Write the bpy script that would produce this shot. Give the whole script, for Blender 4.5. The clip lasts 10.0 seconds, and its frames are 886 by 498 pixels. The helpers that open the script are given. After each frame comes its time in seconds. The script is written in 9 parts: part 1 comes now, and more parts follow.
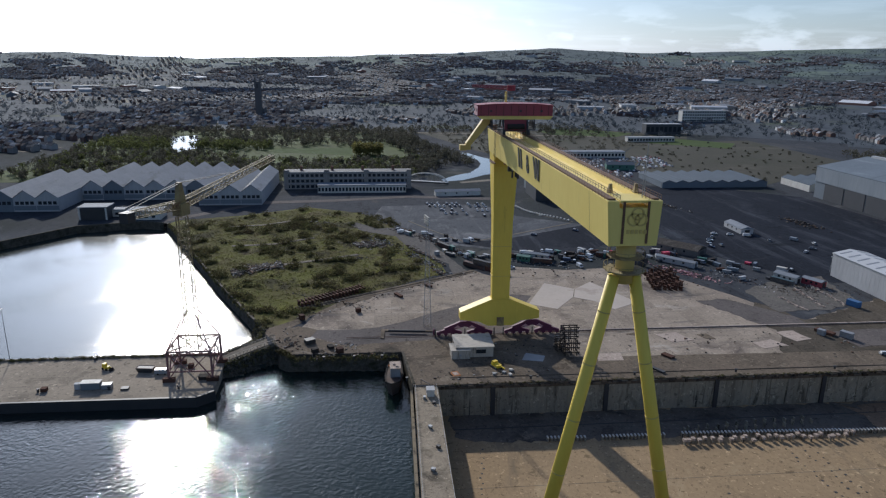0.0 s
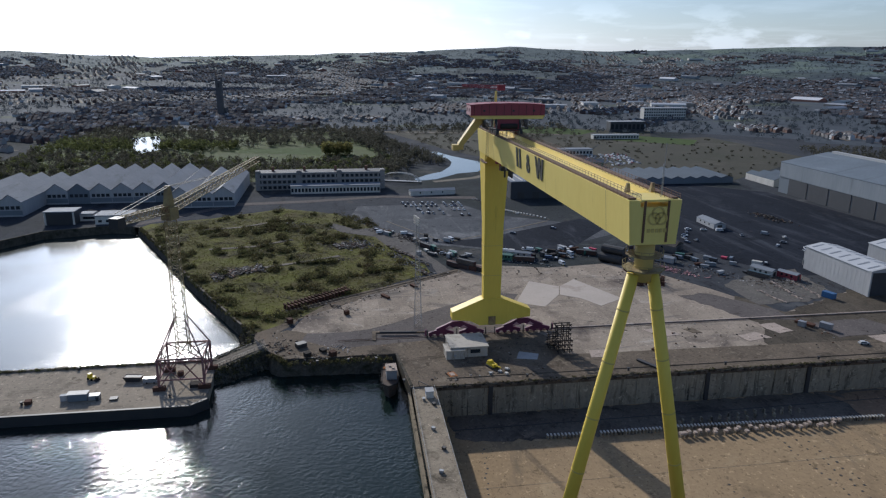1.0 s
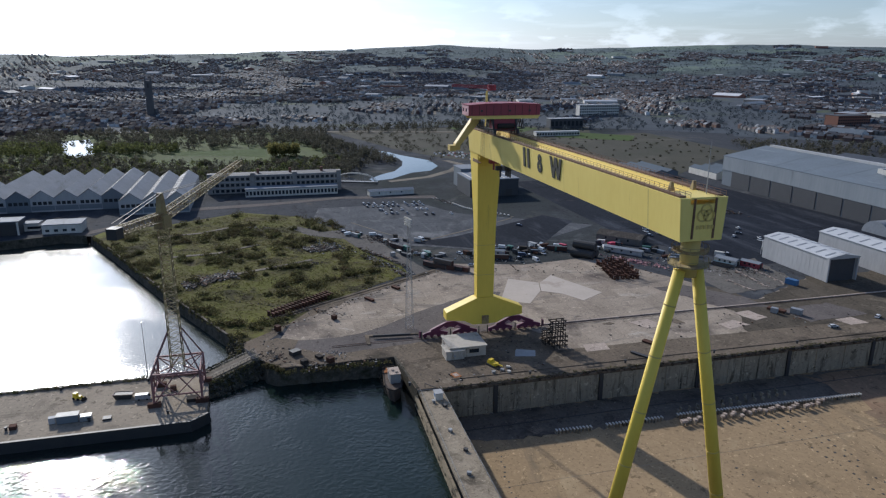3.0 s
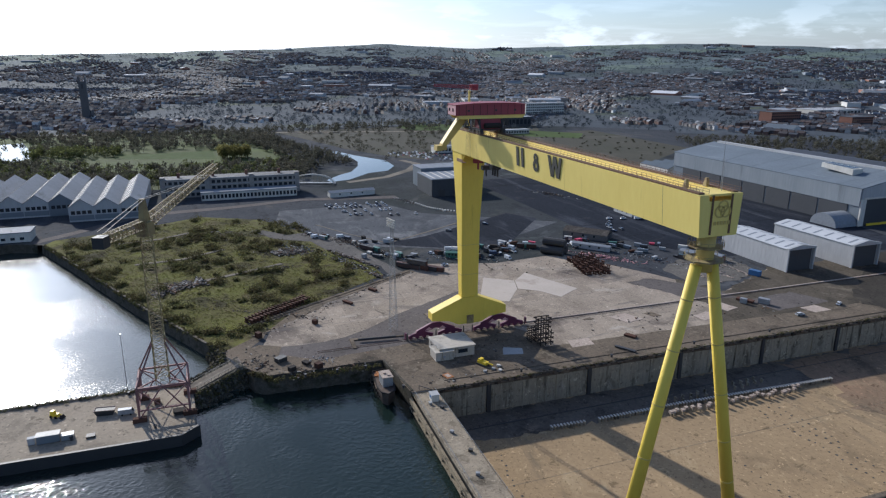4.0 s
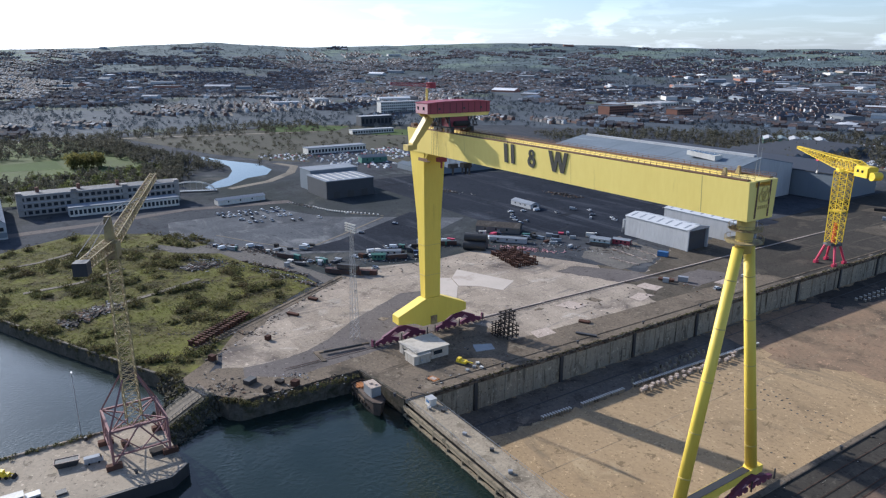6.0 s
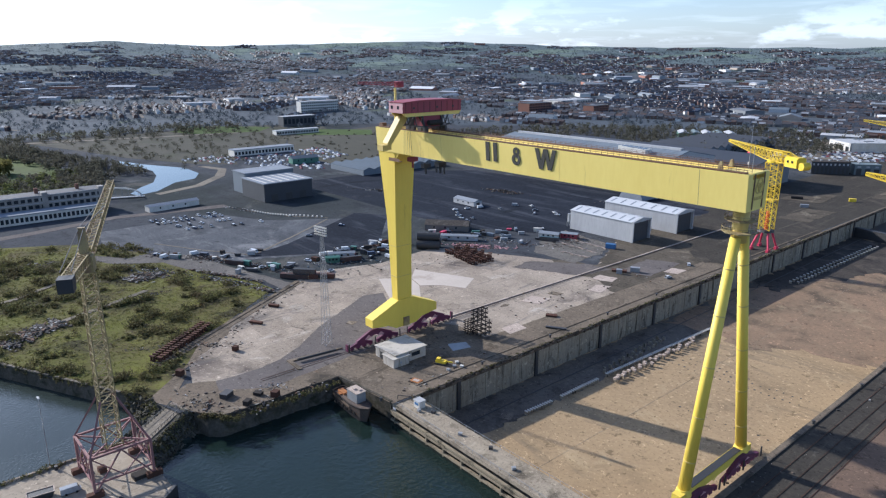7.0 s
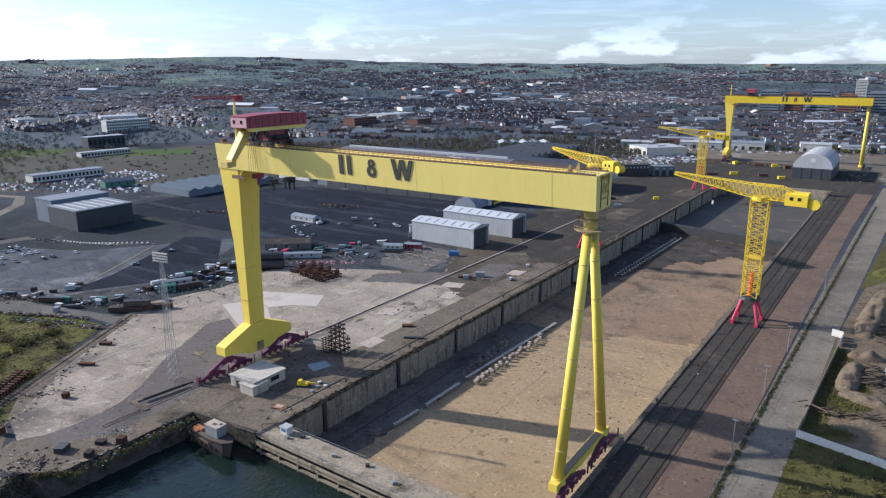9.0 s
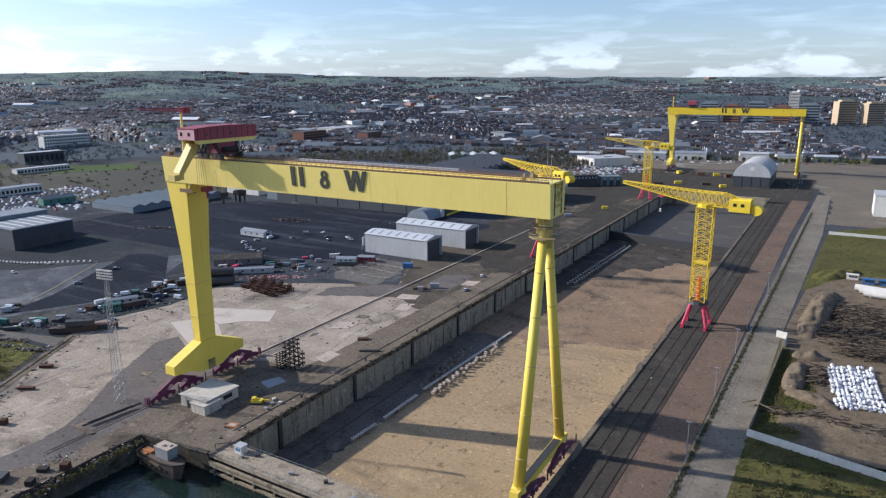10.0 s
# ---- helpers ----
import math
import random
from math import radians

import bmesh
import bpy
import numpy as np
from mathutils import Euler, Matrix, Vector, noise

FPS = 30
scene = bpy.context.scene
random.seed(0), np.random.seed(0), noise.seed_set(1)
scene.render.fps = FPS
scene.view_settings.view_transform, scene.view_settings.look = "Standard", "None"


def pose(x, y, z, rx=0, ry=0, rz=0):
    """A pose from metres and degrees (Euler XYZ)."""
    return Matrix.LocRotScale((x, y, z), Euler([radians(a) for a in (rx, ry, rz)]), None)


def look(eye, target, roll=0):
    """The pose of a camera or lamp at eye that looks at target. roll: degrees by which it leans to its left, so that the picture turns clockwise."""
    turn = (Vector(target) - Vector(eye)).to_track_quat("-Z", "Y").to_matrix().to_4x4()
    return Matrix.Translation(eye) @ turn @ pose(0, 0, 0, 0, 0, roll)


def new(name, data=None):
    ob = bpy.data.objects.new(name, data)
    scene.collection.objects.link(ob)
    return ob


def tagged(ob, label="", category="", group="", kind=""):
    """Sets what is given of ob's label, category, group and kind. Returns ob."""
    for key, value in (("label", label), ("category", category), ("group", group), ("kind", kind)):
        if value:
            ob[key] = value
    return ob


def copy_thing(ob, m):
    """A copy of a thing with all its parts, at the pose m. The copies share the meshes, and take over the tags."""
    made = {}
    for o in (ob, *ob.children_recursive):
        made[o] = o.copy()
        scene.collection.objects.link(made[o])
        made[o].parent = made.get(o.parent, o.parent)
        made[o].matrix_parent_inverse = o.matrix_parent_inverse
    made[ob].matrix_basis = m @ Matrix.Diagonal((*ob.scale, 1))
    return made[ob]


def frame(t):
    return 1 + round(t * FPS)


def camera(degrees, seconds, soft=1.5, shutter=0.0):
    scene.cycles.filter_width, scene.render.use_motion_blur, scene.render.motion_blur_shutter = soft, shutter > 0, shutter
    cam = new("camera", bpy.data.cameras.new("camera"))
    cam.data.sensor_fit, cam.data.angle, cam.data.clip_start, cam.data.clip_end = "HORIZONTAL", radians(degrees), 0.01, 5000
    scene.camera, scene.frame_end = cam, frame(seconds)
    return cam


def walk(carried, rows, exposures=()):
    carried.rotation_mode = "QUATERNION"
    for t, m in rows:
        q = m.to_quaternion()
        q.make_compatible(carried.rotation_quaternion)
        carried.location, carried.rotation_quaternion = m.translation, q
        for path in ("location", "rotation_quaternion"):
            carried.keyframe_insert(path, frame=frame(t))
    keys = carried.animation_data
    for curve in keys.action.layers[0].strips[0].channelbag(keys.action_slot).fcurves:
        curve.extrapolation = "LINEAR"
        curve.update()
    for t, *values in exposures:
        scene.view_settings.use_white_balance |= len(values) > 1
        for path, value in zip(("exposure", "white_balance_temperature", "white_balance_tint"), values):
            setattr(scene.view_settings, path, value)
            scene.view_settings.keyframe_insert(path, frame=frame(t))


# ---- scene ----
from mathutils import geometry

cam = camera(66.0, 10.0, soft=1.25)
PATH = [
    (0, (203.12, -45.91, 114.85), (107.22, -36.42, 88.14), 0.54),
    (0.5, (201.79, -52.02, 115.08), (106.28, -39.39, 88.26), 0.51),
    (1, (200.62, -58.13, 115.24), (105.49, -43.06, 88.37), 0.45),
    (1.5, (199.00, -64.09, 115.43), (104.22, -47.08, 88.46), 0.40),
    (2, (197.65, -70.16, 115.52), (103.26, -51.12, 88.53), 0.43),
    (2.5, (196.11, -76.78, 115.69), (102.35, -54.89, 88.69), 0.37),
    (4, (188.00, -99.54, 116.07), (97.56, -66.63, 88.92), 0.25),
    (4.5, (182.41, -111.12, 115.87), (94.17, -72.69, 88.74), 0.19),
    (5, (176.36, -122.33, 115.73), (90.44, -78.96, 88.58), 0.13),
    (5.5, (169.64, -132.39, 115.46), (86.55, -83.83, 88.29), 0.14),
    (7, (146.34, -160.06, 115.37), (73.95, -96.73, 88.00), 0.04),
    (7.5, (141.65, -163.35, 115.56), (73.74, -95.29, 88.06), -0.06),
    (8, (139.53, -164.93, 114.96), (76.30, -92.41, 87.69), 0.03),
    (8.5, (138.50, -165.29, 114.60), (79.99, -88.66, 88.04), 0.04),
    (9, (137.93, -165.43, 114.27), (83.72, -85.30, 88.95), -0.03),
    (9.5, (137.41, -165.52, 113.51), (86.57, -82.91, 89.21), -0.12),
    (10, (136.74, -165.57, 113.27), (88.24, -81.33, 89.79), -0.14),
]
walk(cam, [(t, look(eye, target, roll)) for t, eye, target, roll in PATH],
     exposures=[(0, -0.40, 6200, 10), (2.5, -0.30, 6200, 10), (4.5, 0.14, 6200, 10), (5.5, 0.36, 6200, 10), (7, 0.54, 6080, 11), (8.5, 0.50, 6100, 11), (10, 0.36, 6250, 11)])

# ---- light ----
SUN_ELEV, SUN_AZ = radians(26.4), radians(197.0)  # azimuth anticlockwise from +x
sun_way = Vector((math.cos(SUN_ELEV) * math.cos(SUN_AZ), math.cos(SUN_ELEV) * math.sin(SUN_AZ), math.sin(SUN_ELEV)))
sun = new("sun", bpy.data.lights.new("sun", "SUN"))
sun.data.energy, sun.data.angle, sun.data.color = 4.6, radians(0.6), (1.0, 0.95, 0.88)
sun.matrix_world = look(sun_way * 500, (0, 0, 0))

world = bpy.data.worlds.new("world")
scene.world = world
world.use_nodes = True
wt = world.node_tree
wt.nodes.clear()


def node(tree, kind, **inputs):
    n = tree.nodes.new(kind)
    for key, value in inputs.items():
        n.inputs[key.replace("_", " ")].default_value = value
    return n


sky = wt.nodes.new("ShaderNodeTexSky")
sky.sky_type, sky.sun_disc = "NISHITA", False
sky.sun_elevation, sky.sun_rotation = SUN_ELEV, math.pi / 2 - SUN_AZ
sky.altitude, sky.air_density, sky.dust_density, sky.ozone_density = 100, 1.0, 0.7, 1.5
# clouds: streaks and heaps that get flatter towards the horizon
coord = wt.nodes.new("ShaderNodeTexCoord")
split = wt.nodes.new("ShaderNodeSeparateXYZ")
wt.links.new(coord.outputs["Generated"], split.inputs[0])


def wmath(op, a, b=None):
    n = wt.nodes.new("ShaderNodeMath")
    n.operation = op
    for k, v in enumerate((a, b)):
        if v is None:
            continue
        if isinstance(v, (int, float)):
            n.inputs[k].default_value = v
        else:
            wt.links.new(v, n.inputs[k])
    return n.outputs[0]


height = wmath("ADD", wmath("MAXIMUM", split.outputs[2], 0.0), 0.045)
flat = wt.nodes.new("ShaderNodeCombineXYZ")
wt.links.new(wmath("DIVIDE", split.outputs[0], height), flat.inputs[0])
wt.links.new(wmath("DIVIDE", split.outputs[1], height), flat.inputs[1])
cloud = node(wt, "ShaderNodeTexNoise", Scale=0.85, Detail=9.0, Roughness=0.55, Distortion=0.3)
wt.links.new(flat.outputs[0], cloud.inputs["Vector"])
cover = wt.nodes.new("ShaderNodeValToRGB")
cover.color_ramp.elements[0].position, cover.color_ramp.elements[1].position = 0.50, 0.68
wt.links.new(cloud.outputs["Fac"], cover.inputs[0])
heaps = node(wt, "ShaderNodeTexNoise", Scale=10.0, Detail=9.0, Roughness=0.56)
squash = wt.nodes.new("ShaderNodeVectorMath")
squash.operation = "MULTIPLY"
squash.inputs[1].default_value = (1.0, 1.0, 3.0)
wt.links.new(coord.outputs["Generated"], squash.inputs[0])
wt.links.new(squash.outputs[0], heaps.inputs["Vector"])
band = wt.nodes.new("ShaderNodeMapRange")
band.inputs["From Min"].default_value, band.inputs["From Max"].default_value = 0.085, 0.03
wt.links.new(split.outputs[2], band.inputs["Value"])
pile = wt.nodes.new("ShaderNodeMapRange")
pile.inputs["From Min"].default_value, pile.inputs["From Max"].default_value = 0.535, 0.62
wt.links.new(heaps.outputs["Fac"], pile.inputs["Value"])
heap_fac = wmath("MULTIPLY", wmath("MULTIPLY", pile.outputs[0], band.outputs[0]), 0.85)
rise = wt.nodes.new("ShaderNodeMapRange")
rise.inputs["From Min"].default_value, rise.inputs["From Max"].default_value = 0.06, 0.22
rise.inputs["To Min"].default_value, rise.inputs["To Max"].default_value = 0.25, 0.85
wt.links.new(split.outputs[2], rise.inputs["Value"])
low = wmath("MAXIMUM", heap_fac, wmath("MULTIPLY", cover.outputs[0], rise.outputs[0]))
mix = wt.nodes.new("ShaderNodeMix")
mix.data_type = "RGBA"
wt.links.new(low, mix.inputs["Factor"])
# haze whitens the sky towards the horizon
pale = wt.nodes.new("ShaderNodeHueSaturation")
pale.inputs["Saturation"].default_value = 0.12
wt.links.new(sky.outputs[0], pale.inputs["Color"])
tint = wt.nodes.new("ShaderNodeMix")
tint.data_type, tint.blend_type = "RGBA", "MULTIPLY"
tint.inputs["Factor"].default_value = 1.0
tint.inputs["B"].default_value = (0.94, 1.0, 1.08, 1)
wt.links.new(pale.outputs[0], tint.inputs["A"])
fade = wmath("MULTIPLY", wmath("POWER", 2.718, wmath("MULTIPLY", wmath("MAXIMUM", split.outputs[2], 0.0), -11.0)), 0.62)
hazy = wt.nodes.new("ShaderNodeMix")
hazy.data_type = "RGBA"
wt.links.new(fade, hazy.inputs["Factor"])
wt.links.new(sky.outputs[0], hazy.inputs["A"])
wt.links.new(tint.outputs["Result"], hazy.inputs["B"])
veil = wt.nodes.new("ShaderNodeMix")
veil.data_type, veil.blend_type = "RGBA", "ADD"
veil.inputs["Factor"].default_value = 1.0
wt.links.new(hazy.outputs["Result"], veil.inputs["A"])
wt.links.new(veil.outputs["Result"], mix.inputs["A"])
# a cloud is lit by the sky behind it and by the sun
lit = wt.nodes.new("ShaderNodeMix")
lit.data_type, lit.blend_type = "RGBA", "ADD"
lit.inputs["Factor"].default_value = 1.0
toward = wt.nodes.new("ShaderNodeVectorMath")
toward.operation = "DOT_PRODUCT"
toward.inputs[1].default_value = sun_way
wt.links.new(coord.outputs["Generated"], toward.inputs[0])
glow = wmath("ADD", wmath("MULTIPLY", wmath("POWER", wmath("MAXIMUM", toward.outputs["Value"], 0.0), 14.0), 9.0), 3.2)
wt.links.new(glow, lit.inputs["B"])
# glare round the sun, and the bright haze beneath it along the horizon
facing = wmath("MAXIMUM", toward.outputs["Value"], 0.0)
veiled = wt.nodes.new("ShaderNodeVectorMath")
veiled.operation = "DOT_PRODUCT"
veiled.inputs[1].default_value = (Vector((math.cos(radians(201)), math.sin(radians(201)), math.tan(radians(21))))).normalized()
wt.links.new(coord.outputs["Generated"], veiled.inputs[0])
glare = wmath("MULTIPLY", wmath("POWER", wmath("MAXIMUM", veiled.outputs["Value"], 0.0), 42.0), 34.0)
murk = wmath("MULTIPLY", wmath("MULTIPLY", wmath("POWER", facing, 10.0), wmath("POWER", 2.718, wmath("MULTIPLY", wmath("MAXIMUM", split.outputs[2], 0.0), -5.0))), 18.0)
wt.links.new(wmath("ADD", glare, murk), veil.inputs["B"])
wt.links.new(veil.outputs["Result"], lit.inputs["A"])
wt.links.new(lit.outputs["Result"], mix.inputs["B"])
cool = wt.nodes.new("ShaderNodeMix")
cool.data_type, cool.blend_type = "RGBA", "MULTIPLY"
cool.inputs["Factor"].default_value = 1.0
cool.inputs["B"].default_value = (0.88, 0.98, 1.17, 1)
wt.links.new(mix.outputs["Result"], cool.inputs["A"])
back = node(wt, "ShaderNodeBackground", Strength=0.105)
wt.links.new(cool.outputs["Result"], back.inputs["Color"])
out = wt.nodes.new("ShaderNodeOutputWorld")
wt.links.new(back.outputs[0], out.inputs["Surface"])


# ---- materials ----
def material(name, color, other=None, rough=0.8, metal=0.0, scale=0.2, fine=4.0, amount=0.5, bump=0.0, bump_scale=None,
             stain=None, stain_at=(0.55, 0.7), stain_scale=0.06, random=0.0, island=0.0, streak=None, spec=None, thin=0.0, layers=(), joint=None):
    """Principled paint of two colours mixed by a broad and a fine noise in metres, with stains, relief and a shift per object or island."""
    m = bpy.data.materials.new(name)
    m.use_nodes = True
    t = m.node_tree
    p = t.nodes["Principled BSDF"]
    p.inputs["Roughness"].default_value, p.inputs["Metallic"].default_value = rough, metal
    if spec is None and rough >= 0.85:
        spec = 0.12
    if spec is not None:
        p.inputs["Specular IOR Level"].default_value = spec
    geo = t.nodes.new("ShaderNodeNewGeometry")
    place = geo.outputs["Position"]
    if streak:
        sc = t.nodes.new("ShaderNodeVectorMath")
        sc.operation = "MULTIPLY"
        sc.inputs[1].default_value = streak
        t.links.new(place, sc.inputs[0])
        place = sc.outputs[0]
    n1 = node(t, "ShaderNodeTexNoise", Scale=scale, Detail=5.0, Roughness=0.6)
    n2 = node(t, "ShaderNodeTexNoise", Scale=fine, Detail=3.0, Roughness=0.6)
    t.links.new(place, n1.inputs["Vector"])
    t.links.new(place, n2.inputs["Vector"])
    add = t.nodes.new("ShaderNodeMix")
    add.inputs["Factor"].default_value = 0.4
    t.links.new(n1.outputs["Fac"], add.inputs["A"])
    t.links.new(n2.outputs["Fac"], add.inputs["B"])
    ramp = t.nodes.new("ShaderNodeMapRange")
    ramp.inputs["From Min"].default_value, ramp.inputs["From Max"].default_value = 0.38, 0.62
    ramp.inputs["To Max"].default_value = amount
    t.links.new(add.outputs["Result"], ramp.inputs["Value"])
    other = other or tuple(c * 0.6 for c in color)
    c1 = t.nodes.new("ShaderNodeMix")
    c1.data_type = "RGBA"
    c1.inputs["A"].default_value, c1.inputs["B"].default_value = (*color, 1), (*other, 1)
    t.links.new(ramp.outputs[0], c1.inputs["Factor"])
    shade = c1.outputs["Result"]
    if stain:
        n3 = node(t, "ShaderNodeTexNoise", Scale=stain_scale, Detail=6.0, Roughness=0.65, Distortion=0.4)
        t.links.new(place, n3.inputs["Vector"])
        r3 = t.nodes.new("ShaderNodeMapRange")
        r3.inputs["From Min"].default_value, r3.inputs["From Max"].default_value = stain_at
        t.links.new(n3.outputs["Fac"], r3.inputs["Value"])
        c2 = t.nodes.new("ShaderNodeMix")
        c2.data_type = "RGBA"
        c2.inputs["B"].default_value = (*stain, 1)
        t.links.new(shade, c2.inputs["A"])
        t.links.new(r3.outputs[0], c2.inputs["Factor"])
        shade = c2.outputs["Result"]
    if layers and rough >= 0.84:
        layers = list(layers) + [(tuple(v * 0.38 for v in color), 0.8, 0.58, 0.65, (1, 1, 1)), (tuple(min(0.8, v * 1.6) for v in color), 0.6, 0.59, 0.67, (1, 1, 1)), (tuple(v * 0.45 for v in color), 0.25, 0.60, 0.64, (1, 1, 1))]
    for tone, size, lo, hi, drag in layers:
        # further stains or scuffs, each drawn out by its own factors
        dv = t.nodes.new("ShaderNodeVectorMath")
        dv.operation = "MULTIPLY"
        dv.inputs[1].default_value = drag
        t.links.new(geo.outputs["Position"], dv.inputs[0])
        nl = node(t, "ShaderNodeTexNoise", Scale=size, Detail=7.0, Roughness=0.68, Distortion=0.5)
        t.links.new(dv.outputs[0], nl.inputs["Vector"])
        rl = t.nodes.new("ShaderNodeMapRange")
        rl.inputs["From Min"].default_value, rl.inputs["From Max"].default_value = lo, hi
        rl.inputs["To Max"].default_value = 0.85
        t.links.new(nl.outputs["Fac"], rl.inputs["Value"])
        cl = t.nodes.new("ShaderNodeMix")
        cl.data_type = "RGBA"
        cl.inputs["B"].default_value = (*tone, 1)
        t.links.new(shade, cl.inputs["A"])
        t.links.new(rl.outputs[0], cl.inputs["Factor"])
        shade = cl.outputs["Result"]
    if joint:
        # poured bays: each a little lighter or darker, with tarred joints
        jx, jy, jw, tone = joint
        bays = node(t, "ShaderNodeTexBrick", Scale=1.0)
        bays.offset, bays.squash = 0.0, 1.0
        bays.inputs["Color1"].default_value, bays.inputs["Color2"].default_value = (0.86, 0.86, 0.86, 1), (1.1, 1.1, 1.1, 1)
        bays.inputs["Mortar"].default_value = (*tone, 1)
        bays.inputs["Mortar Size"].default_value, bays.inputs["Mortar Smooth"].default_value = jw, 0.3
        bays.inputs["Brick Width"].default_value, bays.inputs["Row Height"].default_value = jx, jy
        t.links.new(geo.outputs["Position"], bays.inputs["Vector"])
        cj = t.nodes.new("ShaderNodeMix")
        cj.data_type, cj.blend_type = "RGBA", "MULTIPLY"
        cj.inputs["Factor"].default_value = 1.0
        t.links.new(shade, cj.inputs["A"])
        t.links.new(bays.outputs["Color"], cj.inputs["B"])
        shade = cj.outputs["Result"]
    if random or island:
        src = geo.outputs["Random Per Island"] if island else t.nodes.new("ShaderNodeObjectInfo").outputs["Random"]
        hsv = t.nodes.new("ShaderNodeHueSaturation")
        v = t.nodes.new("ShaderNodeMapRange")
        v.inputs["To Min"].default_value, v.inputs["To Max"].default_value = 1 - (random or island), 1 + (random or island)
        t.links.new(src, v.inputs["Value"])
        t.links.new(v.outputs[0], hsv.inputs["Value"])
        t.links.new(shade, hsv.inputs["Color"])
        shade = hsv.outputs["Color"]
    t.links.new(shade, p.inputs["Base Color"])
    if bump:
        b = node(t, "ShaderNodeBump", Strength=min(1.0, bump), Distance=1.0 if bump > 1 else 0.3)
        nb = n2
        if bump_scale:
            nb = node(t, "ShaderNodeTexNoise", Scale=bump_scale, Detail=4.0)
            t.links.new(place, nb.inputs["Vector"])
        t.links.new(nb.outputs["Fac"], b.inputs["Height"])
        t.links.new(b.outputs[0], p.inputs["Normal"])
    if thin:
        # leaves let some light through
        tr = t.nodes.new("ShaderNodeBsdfTranslucent")
        t.links.new(shade, tr.inputs["Color"])
        mx = t.nodes.new("ShaderNodeMixShader")
        mx.inputs[0].default_value = thin
        t.links.new(p.outputs[0], mx.inputs[1])
        t.links.new(tr.outputs[0], mx.inputs[2])
        t.links.new(mx.outputs[0], t.nodes["Material Output"].inputs["Surface"])
    return m


def palette(name, colors, rough=0.8, by_island=True, fine=1.5):
    """A material that picks one of several colours for each island (or object), with some grain."""
    m = bpy.data.materials.new(name)
    m.use_nodes = True
    t = m.node_tree
    p = t.nodes["Principled BSDF"]
    p.inputs["Roughness"].default_value = rough
    if rough > 0.5:
        p.inputs["Specular IOR Level"].default_value = 0.2
    geo = t.nodes.new("ShaderNodeNewGeometry")
    src = geo.outputs["Random Per Island"] if by_island else t.nodes.new("ShaderNodeObjectInfo").outputs["Random"]
    r = t.nodes.new("ShaderNodeValToRGB")
    r.color_ramp.interpolation = "CONSTANT"
    e = r.color_ramp.elements
    for k, c in enumerate(colors):
        at = k / len(colors)
        one = e[k] if k < 2 else e.new(at)
        one.position, one.color = at, (*c, 1)
    t.links.new(src, r.inputs[0])
    n = node(t, "ShaderNodeTexNoise", Scale=fine, Detail=3.0)
    t.links.new(geo.outputs["Position"], n.inputs["Vector"])
    v = t.nodes.new("ShaderNodeMapRange")
    v.inputs["To Min"].default_value, v.inputs["To Max"].default_value = 0.6, 1.35
    t.links.new(n.outputs["Fac"], v.inputs["Value"])
    h = t.nodes.new("ShaderNodeHueSaturation")
    t.links.new(r.outputs[0], h.inputs["Color"])
    t.links.new(v.outputs[0], h.inputs["Value"])
    t.links.new(h.outputs[0], p.inputs["Base Color"])
    return m


def water_material(name, color, ripple, size, rough):
    m = bpy.data.materials.new(name)
    m.use_nodes = True
    t = m.node_tree
    p = t.nodes["Principled BSDF"]
    p.inputs["Base Color"].default_value = (*color, 1)
    p.inputs["Roughness"].default_value, p.inputs["IOR"].default_value = rough, 1.33
    geo = t.nodes.new("ShaderNodeNewGeometry")
    fine = node(t, "ShaderNodeTexNoise", Scale=size, Detail=3.0, Roughness=0.55)
    patch = node(t, "ShaderNodeTexNoise", Scale=0.018, Detail=4.0, Roughness=0.55, Distortion=0.6)
    t.links.new(geo.outputs["Position"], fine.inputs["Vector"])
    t.links.new(geo.outputs["Position"], patch.inputs["Vector"])
    r = t.nodes.new("ShaderNodeMapRange")
    r.inputs["From Min"].default_value, r.inputs["From Max"].default_value = 0.38, 0.62
    r.inputs["To Min"].default_value, r.inputs["To Max"].default_value = ripple * 0.2, ripple
    t.links.new(patch.outputs["Fac"], r.inputs["Value"])
    b = node(t, "ShaderNodeBump", Distance=0.5)
    t.links.new(r.outputs[0], b.inputs["Strength"])
    t.links.new(fine.outputs["Fac"], b.inputs["Height"])
    t.links.new(b.outputs[0], p.inputs["Normal"])
    return m


YELLOW = material("crane_yellow", (0.84, 0.66, 0.185), (0.78, 0.59, 0.15), rough=0.5, scale=0.08, fine=1.2, amount=0.7,
                  stain=(0.20, 0.12, 0.04), stain_at=(0.64, 0.86), stain_scale=0.25, streak=(1, 1, 0.18), layers=[((0.40, 0.24, 0.06), 0.5, 0.66, 0.8, (1, 1, 0.06))])
YELLOW2 = material("jib_yellow", (0.76, 0.54, 0.03), (0.62, 0.42, 0.03), rough=0.5, fine=2.0, stain=(0.25, 0.10, 0.03), stain_at=(0.62, 0.8), stain_scale=0.3)
OLDYELLOW = material("old_yellow", (0.34, 0.265, 0.11), (0.20, 0.145, 0.08), rough=0.7, fine=2.0, stain=(0.16, 0.08, 0.05), stain_at=(0.5, 0.7), stain_scale=0.3)
PINKOLD = material("faded_red", (0.25, 0.115, 0.11), (0.16, 0.09, 0.08), rough=0.75, fine=1.5)
RED = material("trolley_red", (0.30, 0.045, 0.06), (0.22, 0.035, 0.05), rough=0.55, fine=1.0, streak=(1, 1, 0.3))
PALEPINK = material("faded_pink", (0.55, 0.30, 0.30), (0.42, 0.2, 0.2), rough=0.6, fine=1.0)
